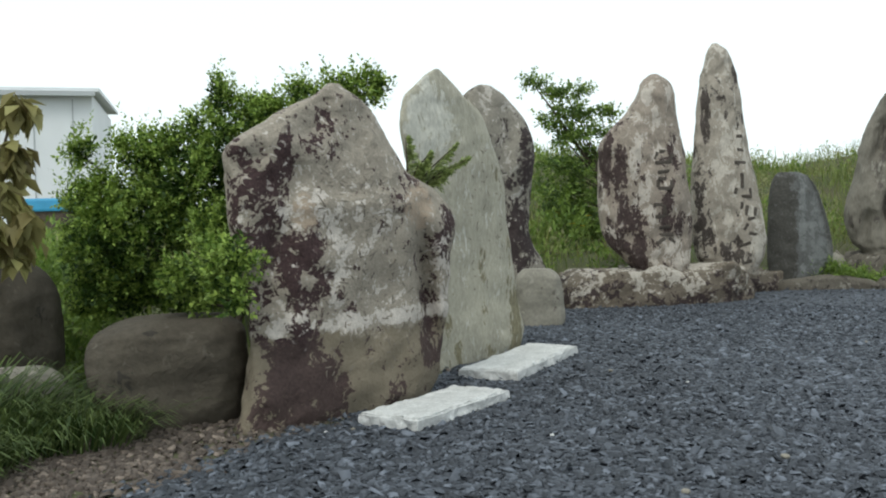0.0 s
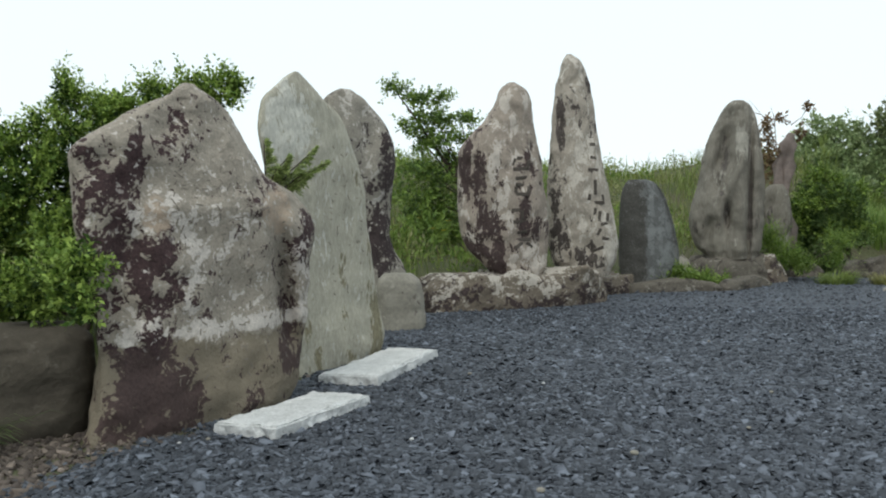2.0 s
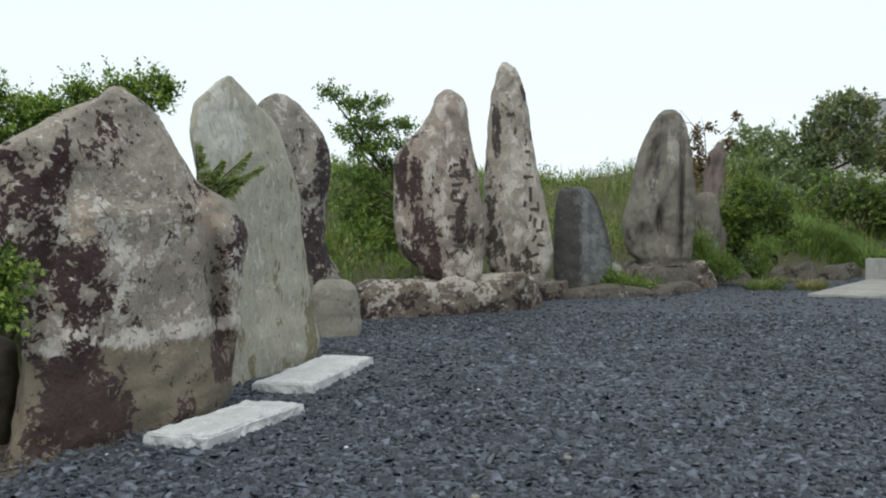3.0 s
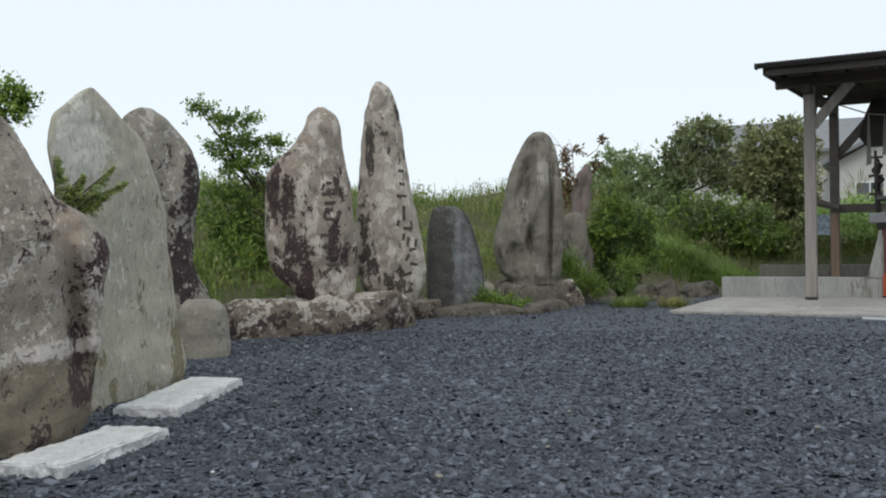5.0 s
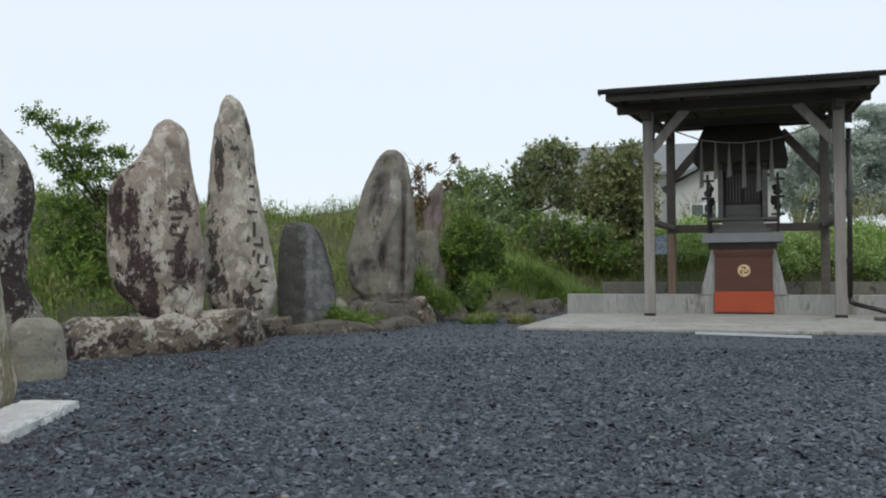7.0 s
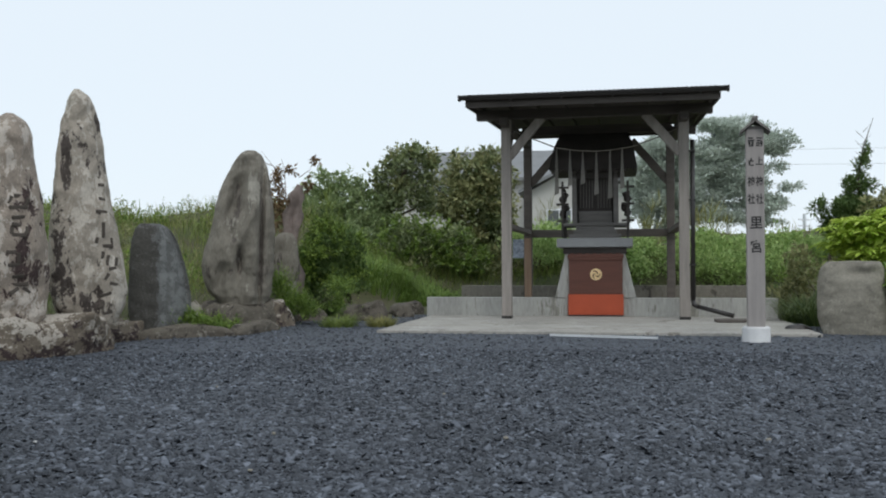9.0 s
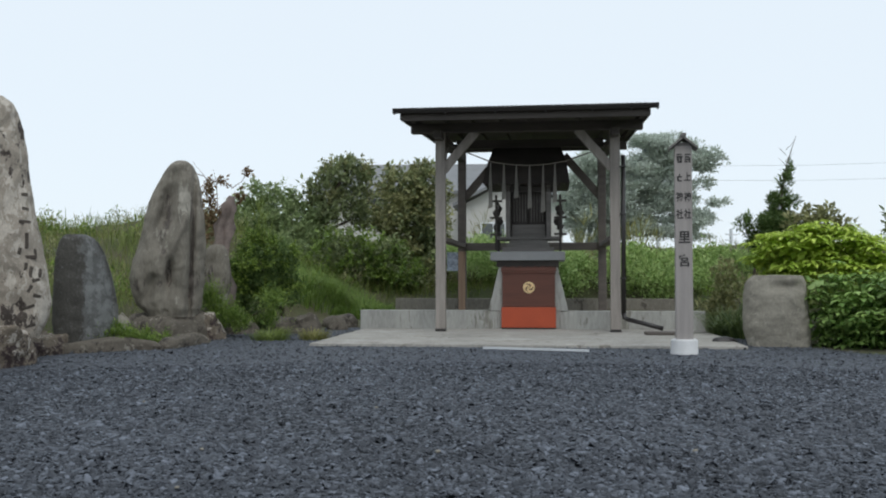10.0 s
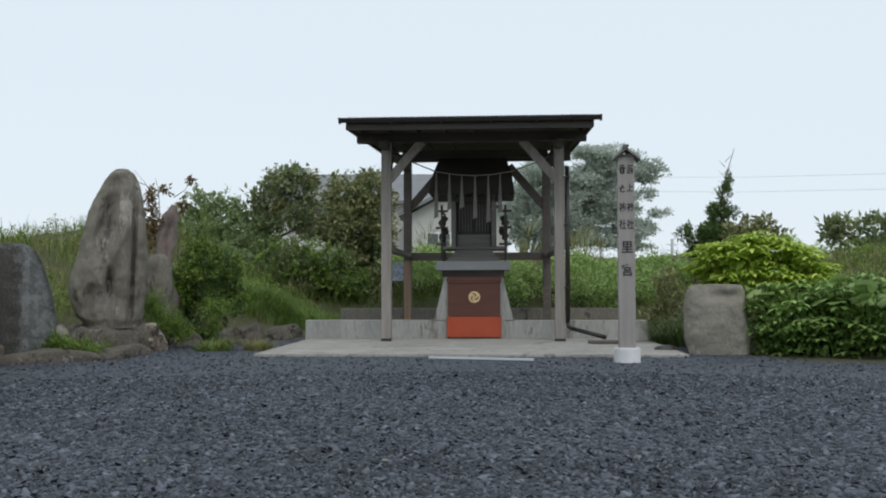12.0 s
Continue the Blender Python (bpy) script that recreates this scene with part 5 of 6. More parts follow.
P5 = [(10.76, 15.69, 2.6, 0.41, 0.41), (11.08, 15.47, 2.92, 0.53, 0.34), (11.36, 15.27, 2.72, 0.34, 0.41), (10.98, 15.54, 2.2, 0.6, 0.48), (11.42, 15.22, 2.13, 0.37, 0.46), (11.17, 15.41, 3.14, 0.34, 0.21), (10.53, 15.85, 2.33, 0.16, 0.29)]
P6 = [(11.5, 14.14, 2.47, 0.46, 0.4), (11.85, 13.85, 2.58, 0.46, 0.35), (11.58, 14.08, 1.89, 0.62, 0.51), (11.92, 13.79, 1.77, 0.44, 0.73), (11.41, 14.21, 1.15, 0.53, 0.44), (11.84, 13.86, 0.93, 0.48, 0.55)]
P7 = [(9.95, 14.19, 1.1, 0.42, 0.42), (10.25, 13.9, 1.15, 0.42, 0.4), (10.5, 13.7, 0.95, 0.42, 0.3), (9.95, 14.13, 0.85, 0.36, 0.2), (10.86, 13.38, 0.78, 0.45, 0.21), (10.64, 13.55, 1.1, 0.38, 0.33)]
P8 = [(29.6, 23.9, 5.3, 1.0, 0.6), (29.2, 24.4, 4.5, 1.0, 0.7), (28.9, 24.7, 3.7, 0.9, 0.7), (30.79, 22.29, 6.0, 1.15, 0.41), (31.37, 21.47, 5.52, 1.38, 0.6), (31.98, 20.55, 5.26, 0.73, 0.51), (30.52, 22.66, 4.86, 1.61, 0.69), (29.68, 23.74, 4.77, 1.15, 0.73), (29.39, 24.1, 3.4, 0.96, 0.78), (30.24, 23.03, 3.39, 1.29, 0.64), (31.23, 21.67, 3.7, 1.06, 0.6), (31.85, 20.75, 4.36, 0.51, 0.32), (28.95, 24.63, 2.72, 0.57, 0.57), (31.41, 21.41, 2.45, 0.78, 0.32), (31.9, 20.68, 2.22, 0.51, 0.18)]
P9 = [(14.04, 7.71, 1.3, 0.39, 0.31), (14.05, 7.69, 1.62, 0.33, 0.27), (14.09, 7.62, 1.94, 0.23, 0.23), (14.12, 7.56, 2.22, 0.12, 0.21), (14.15, 7.51, 2.47, 0.06, 0.17), (13.81, 8.1, 1.54, 0.14, 0.19)]
P10 = [(13.0, 6.46, 1.53, 0.37, 0.21), (12.9, 6.67, 1.49, 0.26, 0.18), (13.12, 6.21, 1.4, 0.18, 0.18)]
P11 = [(10.42, 5.14, 1.13, 0.46, 0.17), (10.27, 5.44, 0.97, 0.42, 0.22), (10.56, 4.84, 0.96, 0.36, 0.24), (10.16, 5.63, 0.84, 0.21, 0.14), (10.49, 5.0, 0.77, 0.56, 0.17), (10.64, 4.66, 0.83, 0.24, 0.13), (10.38, 5.22, 1.23, 0.21, 0.08)]
P12 = [(9.66, 4.42, 0.4, 0.42, 0.35), (9.59, 4.57, 0.16, 0.26, 0.23), (9.79, 4.12, 0.32, 0.51, 0.37), (9.94, 3.74, 0.35, 0.45, 0.37), (10.01, 3.57, 0.1, 0.45, 0.21), (9.74, 4.25, 0.08, 0.38, 0.17), (9.55, 4.65, 0.49, 0.17, 0.26), (10.15, 3.13, 0.31, 0.7, 0.45), (10.17, 3.99, 0.67, 0.34, 0.17), (9.97, 4.21, 0.59, 0.23, 0.14), (10.27, 3.71, 0.61, 0.26, 0.14)]
P13 = [(20.47, 8.12, 1.83, 0.53, 0.4), (20.67, 7.6, 2.0, 0.6, 0.27), (20.47, 8.13, 1.22, 0.4, 0.35), (20.7, 7.51, 1.33, 0.8, 0.53), (20.98, 6.69, 1.61, 1.2, 0.8), (20.39, 8.32, 2.02, 0.21, 0.13)]
P14 = [(11.11, 6.78, 0.62, 0.2, 0.31), (11.05, 6.88, 0.32, 0.24, 0.24)]
P17 = [(12.54, 12.92, 1.03, 0.65, 0.39), (13.59, 11.82, 0.81, 0.65, 0.37), (14.34, 10.9, 0.91, 0.5, 0.39), (14.71, 10.39, 0.75, 0.61, 0.39), (15.18, 9.7, 0.8, 0.54, 0.44), (15.51, 9.17, 0.74, 0.44, 0.39), (14.47, 10.73, 1.34, 0.28, 0.44)]
P19 = [(12.81, 13.36, 1.67, 0.31, 0.34), (13.4, 11.0, 1.55, 0.3, 0.36), (13.9, 10.3, 1.5, 0.34, 0.4), (14.8, 11.12, 1.5, 0.4, 0.4), (14.98, 10.87, 1.3, 0.34, 0.38), (14.18, 11.9, 1.34, 0.22, 0.29), (15.77, 9.7, 1.12, 0.38, 0.34)]
P18 = [(0.99, 9.25, 0.57, 0.2, 0.25), (1.42, 9.19, 0.39, 0.2, 0.12), (1.12, 9.23, 0.37, 0.2, 0.11), (1.26, 9.21, 0.67, 0.17, 0.22)]
P15 = [(3.6, 9.34, 0.12, 0.17, 0.08), (3.85, 9.27, 0.14, 0.17, 0.09), (3.42, 9.42, 0.12, 0.1, 0.06), (4.08, 9.2, 0.1, 0.14, 0.06)]
P16 = [(3.75, 9.5, 0.16, 0.18, 0.08), (4.1, 9.4, 0.1, 0.18, 0.06), (3.55, 9.6, 0.2, 0.12, 0.07), (4.35, 9.4, 0.07, 0.16, 0.05)]
# ---- plants ----
def leaf_mesh(name, clumps, size, dense, aspect=0.5, fold=0.25, up=0.35, flat=1.0, ragged=0.35, sub=True):
    """Many single leaves gathered in uneven clumps. Each leaf is folded along its midrib."""
    pos, out = [], []
    tufts = []
    for cx_, cy_, cz_, rx_, rz_ in clumps:
        many = int(np.clip(4 + 0.9 * rx_ * rz_ / (size * size), 5, 26)) if sub else 0
        for _ in range(many):
            d = rng.normal(0, 1, 3)
            d /= np.linalg.norm(d)
            k = rng.uniform(0.55, 1.0)
            g = rng.uniform(0.22, 0.42)
            tufts.append((cx_ + d[0] * rx_ * k, cy_ + d[1] * rx_ * k, cz_ + d[2] * rz_ * k, rx_ * g, rz_ * g * 1.15))
        tufts.append((cx_, cy_, cz_, rx_ * (0.72 if sub else 1), rz_ * (0.72 if sub else 1)))
    for cx_, cy_, cz_, rx_, rz_ in tufts:
        n = max(12, int(17 * dense * (rx_ * rz_ + 0.4 * rx_ * rx_) / (size * size)))
        d = rng.normal(0, 1, (n, 3))
        d /= np.linalg.norm(d, axis=1)[:, None]
        lump = np.array([noise.noise(Vector(q) * 2.3 + Vector((cx_, cy_, cz_)) * 3) for q in d])
        lump2 = np.array([noise.noise(Vector(q) * 5.5 + Vector((cz_, cx_, cy_)) * 5) for q in d])
        r = (1 + ragged * 1.3 * lump + ragged * 0.9 * lump2) * rng.uniform(0.0, 1.0, n) ** 0.33
        p = np.stack([d[:, 0] * rx_, d[:, 1] * rx_ * flat, d[:, 2] * rz_], 1) * r[:, None]
        pos.append(p + (cx_, cy_, cz_))
        out.append(d)
    pos, out = np.concatenate(pos), np.concatenate(out)
    return leaf_quads(name, pos, out * 0.8 + rng.normal(0, 0.55, out.shape) + (0, 0, up), size * rng.uniform(0.6, 1.35, len(pos)), aspect, fold)


def leaf_quads(name, pos, way, length, aspect, fold):
    """One folded leaf at each place, pointing along its way."""
    n = len(pos)
    way = way / (np.linalg.norm(way, axis=1)[:, None] + 1e-9)
    side = np.cross(way, rng.normal(0, 0.5, (n, 3)) + (0, 0, 1.0))
    side /= np.linalg.norm(side, axis=1)[:, None] + 1e-9
    nrm = np.cross(side, way)
    s = np.asarray(length)[:, None]
    w = s * aspect * 0.5
    midl = pos + way * s * 0.45
    v = np.stack([pos, midl + side * w + nrm * w * fold, pos + way * s, midl - side * w + nrm * w * fold], 1).reshape(-1, 3)
    k = 4 * np.arange(n)[:, None]
    return arrays(name, v, np.concatenate([k + (0, 1, 2), k + (0, 2, 3)], 0))


def sprig_mesh(name, clumps, gap, length, size, leaves=10, up=0.5, aspect=0.55, bunch=8, low=-1.0):
    """Leafy shoots in bunches over the outside of clumps, the leaves set round each stem."""
    base, way = [], []
    c = np.array(clumps, float)
    for k, (cx_, cy_, cz_, rx_, rz_) in enumerate(c):
        n = max(3, int(12.6 * (0.5 * rx_ * rz_ + 0.5 * rx_ * rx_) / (gap * gap)))
        d = rng.normal(0, 1, (n, 3))
        d /= np.linalg.norm(d, axis=1)[:, None]
        d = d[d[:, 2] > low]
        p = np.array((cx_, cy_, cz_)) + d * (rx_, rx_, rz_) * rng.uniform(0.8, 1.05, (len(d), 1))
        rel = (p[:, None, :] - c[None, :, :3]) / np.stack([c[:, 3], c[:, 3], c[:, 4]], 1)[None]
        inside = (np.sum(rel ** 2, 2) < 0.6)
        inside[:, k] = False
        ok = ~inside.any(1)
        p, d = p[ok], d[ok]
        p, d = np.repeat(p, bunch, 0), np.repeat(d, bunch, 0)
        way_ = d * 0.8 + rng.normal(0, 0.45, d.shape) + (0, 0, up)
        way_ /= np.linalg.norm(way_, axis=1)[:, None]
        base.append(p - d * length * 0.5 + rng.normal(0, gap * 0.2, d.shape))
        way.append(way_)
    base, way = np.concatenate(base), np.concatenate(way)
    n = len(base)
    L = length * rng.uniform(0.45, 1.3, n)
    pos, out = [], []
    side = np.cross(way, rng.normal(0, 1, (n, 3)))
    side /= np.linalg.norm(side, axis=1)[:, None] + 1e-9
    third = np.cross(way, side)
    for k in range(leaves):
        f = (k + 0.5) / leaves
        a = 2.4 * k
        pos.append(base + way * (L * f)[:, None])
        out.append(way * (0.35 + 0.6 * f) + math.cos(a) * side + math.sin(a) * third)
    pos, out = np.concatenate(pos), np.concatenate(out)
    return leaf_quads(name, pos, out + rng.normal(0, 0.2, out.shape), size * rng.uniform(0.6, 1.25, len(pos)), aspect, 0.25)


def plant(name, clumps, root, size, dense, leaf, label, category, bark=None, trunk=0.03, group="", aspect=0.5, up=0.35, flat=1.0, ragged=0.35, limbs=6, fold=0.25):
    """A plant with a tapered stem, limbs to its clumps, and a crown of single leaves."""
    z0 = float(land(root[0], root[1])) - 0.05
    ob = thing(name, pose(root[0], root[1], z0), label, category, group)
    loc = [(x - root[0], y - root[1], z - z0, a, b) for x, y, z, a, b in clumps]
    high = sorted(loc, key=lambda c: -c[2])
    top = high[0]
    mid = (top[0] * 0.35, top[1] * 0.35, top[2] * 0.45)
    part("trunk", tube([(0, 0, 0), (mid[0] * 0.4, mid[1] * 0.4, mid[2] * 0.5), mid, (top[0] * 0.75, top[1] * 0.75, top[2] * 0.8), (top[0], top[1], top[2] + top[4] * 0.3)],
                       [trunk, trunk * 0.85, trunk * 0.7, trunk * 0.4, trunk * 0.15], 8, 0.3), bark or M_BARK, ob, smooth=True)
    for k, c in enumerate(loc[:limbs]):
        s = 0.25 + 0.5 * k / max(1, limbs)
        a = (mid[0] * s, mid[1] * s, min(mid[2], c[2]) * (0.4 + 0.5 * s))
        b = ((a[0] + c[0]) / 2, (a[1] + c[1]) / 2, (a[2] + c[2]) / 2 + 0.06 * c[3])
        part("limb", tube([a, b, (c[0], c[1], c[2])], [trunk * 0.45, trunk * 0.3, trunk * 0.1], 6, 0.2), bark or M_BARK, ob, smooth=True)
    mesh_part("crown", leaf_mesh("crown", loc, size, dense, aspect, fold, up, flat, ragged), leaf, ob)
    return ob


def sprigs_on(ob, clumps, label, leaf, **how):
    x0, y0, z0 = ob.matrix_world.translation
    loc = [(x - x0, y - y0, z - z0, a, b) for x, y, z, a, b in clumps]
    return mesh_part("young_growth", sprig_mesh("young_growth", loc, **how), leaf, ob, label)


box_shrub = plant("shrub", [(x, y, z, a * 0.85, b * 0.85) for x, y, z, a, b in P1], (-1.0, 4.2), 0.025, 0.55, L_BOX, "dense small-leaved green shrub growing over the boulder", "shrub", trunk=0.018, limbs=19, ragged=0.45, aspect=0.55)
sprigs_on(box_shrub, [(x, y, z, a * 0.95, b * 0.95) for x, y, z, a, b in P1], "pale yellow-green young shoots", L_SHOOT, gap=0.082, length=0.075, size=0.023, leaves=10, up=0.5, bunch=9)
mesh_part("upright_growth", sprig_mesh("upright_growth", [(x + 1.0, y - 4.2, z - box_shrub.matrix_world.translation.z, a, b) for x, y, z, a, b in P1[:13]], gap=0.09, length=0.15, size=0.02, leaves=14, up=1.0, bunch=2, low=0.25), L_SHOOT, box_shrub, "upright leafy shoots")
yew = thing("yew_bush", pose(-0.25, 4.2, 0), "thin yew with feathery twigs beside the stone slab", "shrub")
part("trunk", tube([(0, 0, -0.05), (0.03, -0.02, 0.5), (0.1, -0.05, 0.86)], [0.014, 0.011, 0.006], 7, 0.2), M_BARK, yew, smooth=True)
yp, yw = [], []
for tx, tz, mid_z in ((0.36, 1.0, 0.94), (0.31, 1.06, 0.97), (0.2, 1.03, 0.98), (0.1, 1.1, 1.0), (0.28, 0.95, 0.9), (0.15, 0.98, 0.93)):
    a_, b_, c_ = Vector((0.1, -0.05, 0.84)), Vector((0.1 + (tx - 0.1) * 0.5, -0.1, mid_z)), Vector((tx, -0.14, tz))
    part("twig", tube([a_, b_, c_], [0.005, 0.0035, 0.0015], 5), M_BARK, yew)
    for f in np.linspace(0.25, 1.0, 16):
        p_ = np.array(a_ * (1 - f) ** 2 + b_ * 2 * f * (1 - f) + c_ * f * f)
        for q in (-1, 1):                              # side shoots carrying needles
            w_ = np.array((0.75, 0.6 * q + rng.normal(0, 0.3), 0.35 * q + rng.normal(0.2, 0.35)))
            for g in np.linspace(0, 0.09 * (1.1 - f), 13):
                for u in (-1, 1):
                    yp.append(p_ + w_ * g)
                    yw.append(w_ + np.array((0.2, u * 0.8, 0.6 * u)) + rng.normal(0, 0.25, 3))
yp, yw = np.array(yp), np.array(yw)
mesh_part("needles", leaf_quads("needles", yp, yw, 0.023 * rng.uniform(0.7, 1.2, len(yp)), 0.26, 0.1), L_YEW, yew)
plant("sapling", P0, (-1.85, 3.35), 0.085, 0.4, L_YELLOW, "young tree with drooping yellow-green leaves", "sapling", trunk=0.012, up=-1.5, aspect=0.6, limbs=5, fold=0.5)
small_tree = plant("small_tree", [(x, y, z, a * 0.8, b * 0.75) for x, y, z, a, b in P2], (2.0, 9.75), 0.045, 0.6, L_PINE, "small layered dark green tree on the bank", "tree", trunk=0.032, limbs=10, aspect=0.45, ragged=0.5)
sprigs_on(small_tree, [(x, y, z, a * 0.95, b * 0.75) for x, y, z, a, b in P2], "lighter leafy shoots", L_MID, gap=0.19, length=0.15, size=0.045, leaves=9, up=0.15, bunch=6)
plant("bank_weeds", [P3[1], P3[2], P3[4]], (7.5, 11.9), 0.16, 0.5, L_GRASS, "rank long grass above the rounded shrub", "weeds", trunk=0.004, limbs=0, ragged=0.6, up=1.4, aspect=0.09)
garden = plant("garden_shrub", [P3[k] for k in (0, 3, 5, 6, 7)], (7.3, 11.6), 0.05, 0.7, L_PINE, "rounded mid-green shrub at the foot of the bank", "shrub", trunk=0.03, limbs=5)
sprigs_on(garden, [P3[k] for k in (0, 3, 5, 6, 7)], "lighter shoots over the top", L_SHOOT, gap=0.14, length=0.13, size=0.042, leaves=9, up=0.5, bunch=6, low=-0.25)
fern = plant("fern", P3f, (5.85, 10.75), 0.08, 0.9, L_MID, "bushy feathery green weeds among edging stones", "fern", trunk=0.008, aspect=0.2, up=0.7, limbs=5, ragged=0.5)
sprigs_on(fern, P3f, "light green feathery shoots", L_MID, gap=0.15, length=0.22, size=0.05, leaves=14, up=0.8, aspect=0.16, bunch=6, low=-0.5)
P3h = P3b + [(x - 0.1, y - 0.3, z - 0.55, a * 1.15, b * 1.1) for x, y, z, a, b in P3b] + [(x - 0.3, y - 0.9, z - 1.0, a, b) for x, y, z, a, b in P3b[:4]]
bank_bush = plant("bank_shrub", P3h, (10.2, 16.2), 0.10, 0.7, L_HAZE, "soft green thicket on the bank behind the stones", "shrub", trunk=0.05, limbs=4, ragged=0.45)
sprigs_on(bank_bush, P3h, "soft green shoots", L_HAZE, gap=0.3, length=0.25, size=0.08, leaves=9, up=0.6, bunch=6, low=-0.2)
P5 = [(x, y, z - 0.12, a * 0.95, b * 0.9) for x, y, z, a, b in P5]
evergreen = plant("evergreen_tree", P5, (10.4, 15.9), 0.11, 0.75, L_DARK, "dark rounded evergreen tree on the bank", "tree", trunk=0.09, limbs=7, ragged=0.4)
sprigs_on(evergreen, P5, "olive flowering shoots", L_OLIVE, gap=0.36, length=0.24, size=0.1, leaves=9, up=0.35, bunch=6, low=0.35)

olive = plant("olive_tree", P6, (11.6, 14.1), 0.11, 0.6, L_DARK, "olive-green flowering tree on the bank", "tree", trunk=0.08, limbs=6, ragged=0.5)
sprigs_on(olive, P6, "olive flowering shoots", L_OLIVE, gap=0.3, length=0.24, size=0.1, leaves=9, up=0.1, bunch=6)
low_bush = plant("low_bush", P7, (10.0, 14.0), 0.08, 0.6, L_DARK, "low dark spreading bush on the bank", "shrub", trunk=0.04, limbs=6, ragged=0.8)
sprigs_on(low_bush, P7, "mid-green spreading shoots", L_MID, gap=0.28, length=0.24, size=0.075, leaves=9, up=0.2, bunch=6)
plant("misty_tree", [(x, y, z, a, b * 0.85) for x, y, z, a, b in P8] + [(x + 0.5, y - 0.6, z - 0.75, a * 0.9, b * 0.6) for x, y, z, a, b in P8[6:12]], (29.0, 25.0), 0.12, 1.3, L_MIST, "tall broad tree with mist painted into its colours", "tree", bark=M_MISTBARK, trunk=0.22, limbs=12, ragged=0.55)
plant("conifer", P9, (13.8, 8.0), 0.075, 3.2, L_PINE, "small dark conical conifer with a bare leader", "tree", trunk=0.05, limbs=3, ragged=0.4, aspect=0.3)
plant("rear_bush", P10, (12.9, 6.5), 0.09, 1.2, L_OLIVE, "olive-green bush behind the bright shrub", "shrub", trunk=0.03, limbs=3)
def fan_mesh(name, clumps, many, leaflets, size, width, droop, spread=1.0):
    """Compound leaves: each a fan of drooping leaflets with a midrib fold, gathered on the outside of clumps."""
    vs_, fs_, base_ = [], [], 0
    for cx_, cy_, cz_, rx_, rz_ in clumps:
        n = max(8, int(many * (rx_ * rz_ + 0.5 * rx_ * rx_)))
        d = rng.normal(0, 1, (n, 3))
        d[:, 2] = np.abs(d[:, 2]) * 1.2 - 0.5
        d /= np.linalg.norm(d, axis=1)[:, None]
        r = rng.uniform(0.75, 1.08, n)
        c = np.stack([cx_ + d[:, 0] * rx_ * r, cy_ + d[:, 1] * rx_ * r, cz_ + d[:, 2] * rz_ * r], 1)
        face = np.arctan2(d[:, 1], d[:, 0]) + rng.normal(0, 0.5, n)
        c += rng.normal(0, 0.2, (n, 3)) * (rx_, rx_, rz_)
        sz = size * rng.uniform(0.7, 1.25, n)
        for k in range(leaflets):
            a = face + (k - (leaflets - 1) / 2) * (2.0 * math.pi * 0.8 * spread / leaflets) + rng.normal(0, 0.12, n)
            out_ = np.stack([np.cos(a), np.sin(a), np.zeros(n)], 1)
            side = np.stack([-np.sin(a), np.cos(a), np.zeros(n)], 1)
            rise = rng.uniform(-0.25, 0.55, n)[:, None]
            up_ = np.array([0, 0, 1.0])
            L = sz[:, None]
            w = (width * sz / size)[:, None]
            p0 = c
            p1 = c + out_ * L * 0.4 + up_ * L * 0.4 * rise
            p2 = c + out_ * L * 0.78 + up_ * L * (0.4 * rise - 0.35 * droop)
            p3 = c + out_ * L * 0.98 + up_ * L * (0.3 * rise - 0.8 * droop)
            lift = up_ * w * 0.25
            q = np.stack([p0, p1 + side * w + lift, p1 - side * w + lift, p2 + side * w * 0.75 + lift, p2 - side * w * 0.75 + lift, p3, p1, p2], 1)
            vs_.append(q.reshape(-1, 3))
            kk = base_ + 8 * np.arange(n)[:, None]
            for t3 in ((0, 1, 6), (0, 6, 2), (1, 3, 7), (1, 7, 6), (6, 7, 4), (6, 4, 2), (3, 5, 7), (7, 5, 4)):
                fs_.append(kk + t3)
            base_ += 8 * n
    return arrays(name, np.concatenate(vs_), np.concatenate(fs_))


def fan_shrub(name, clumps, root, leaf, label, many, leaflets, size, width, droop, core, core_size):
    ob = plant(name, [(x, y, z - 0.04, a * 0.82, b * 0.8) for x, y, z, a, b in clumps], root, core_size, core, leaf, label, "shrub", trunk=0.025, up=-0.1, aspect=0.5, limbs=6, ragged=0.3)
    z0 = ob.matrix_world.translation.z
    loc = [(x - root[0], y - root[1], z - z0, a, b) for x, y, z, a, b in clumps]
    mesh_part("leaf_layer", fan_mesh("leaf_layer", loc, many, leaflets, size, width, droop), leaf, ob, "drooping compound leaves")
    return ob


fan_shrub("bright_shrub", P11, (10.9, 4.1), L_LIME, "bright lime-green shrub with layered palmate leaves", 300, 9, 0.2, 0.024, 0.22, 0.5, 0.12)
fan_shrub("broad_shrub", P12, (10.0, 3.5), L_BROAD, "broad-leaved dark green shrub at the gravel edge", 420, 5, 0.12, 0.026, 0.3, 0.7, 0.10)


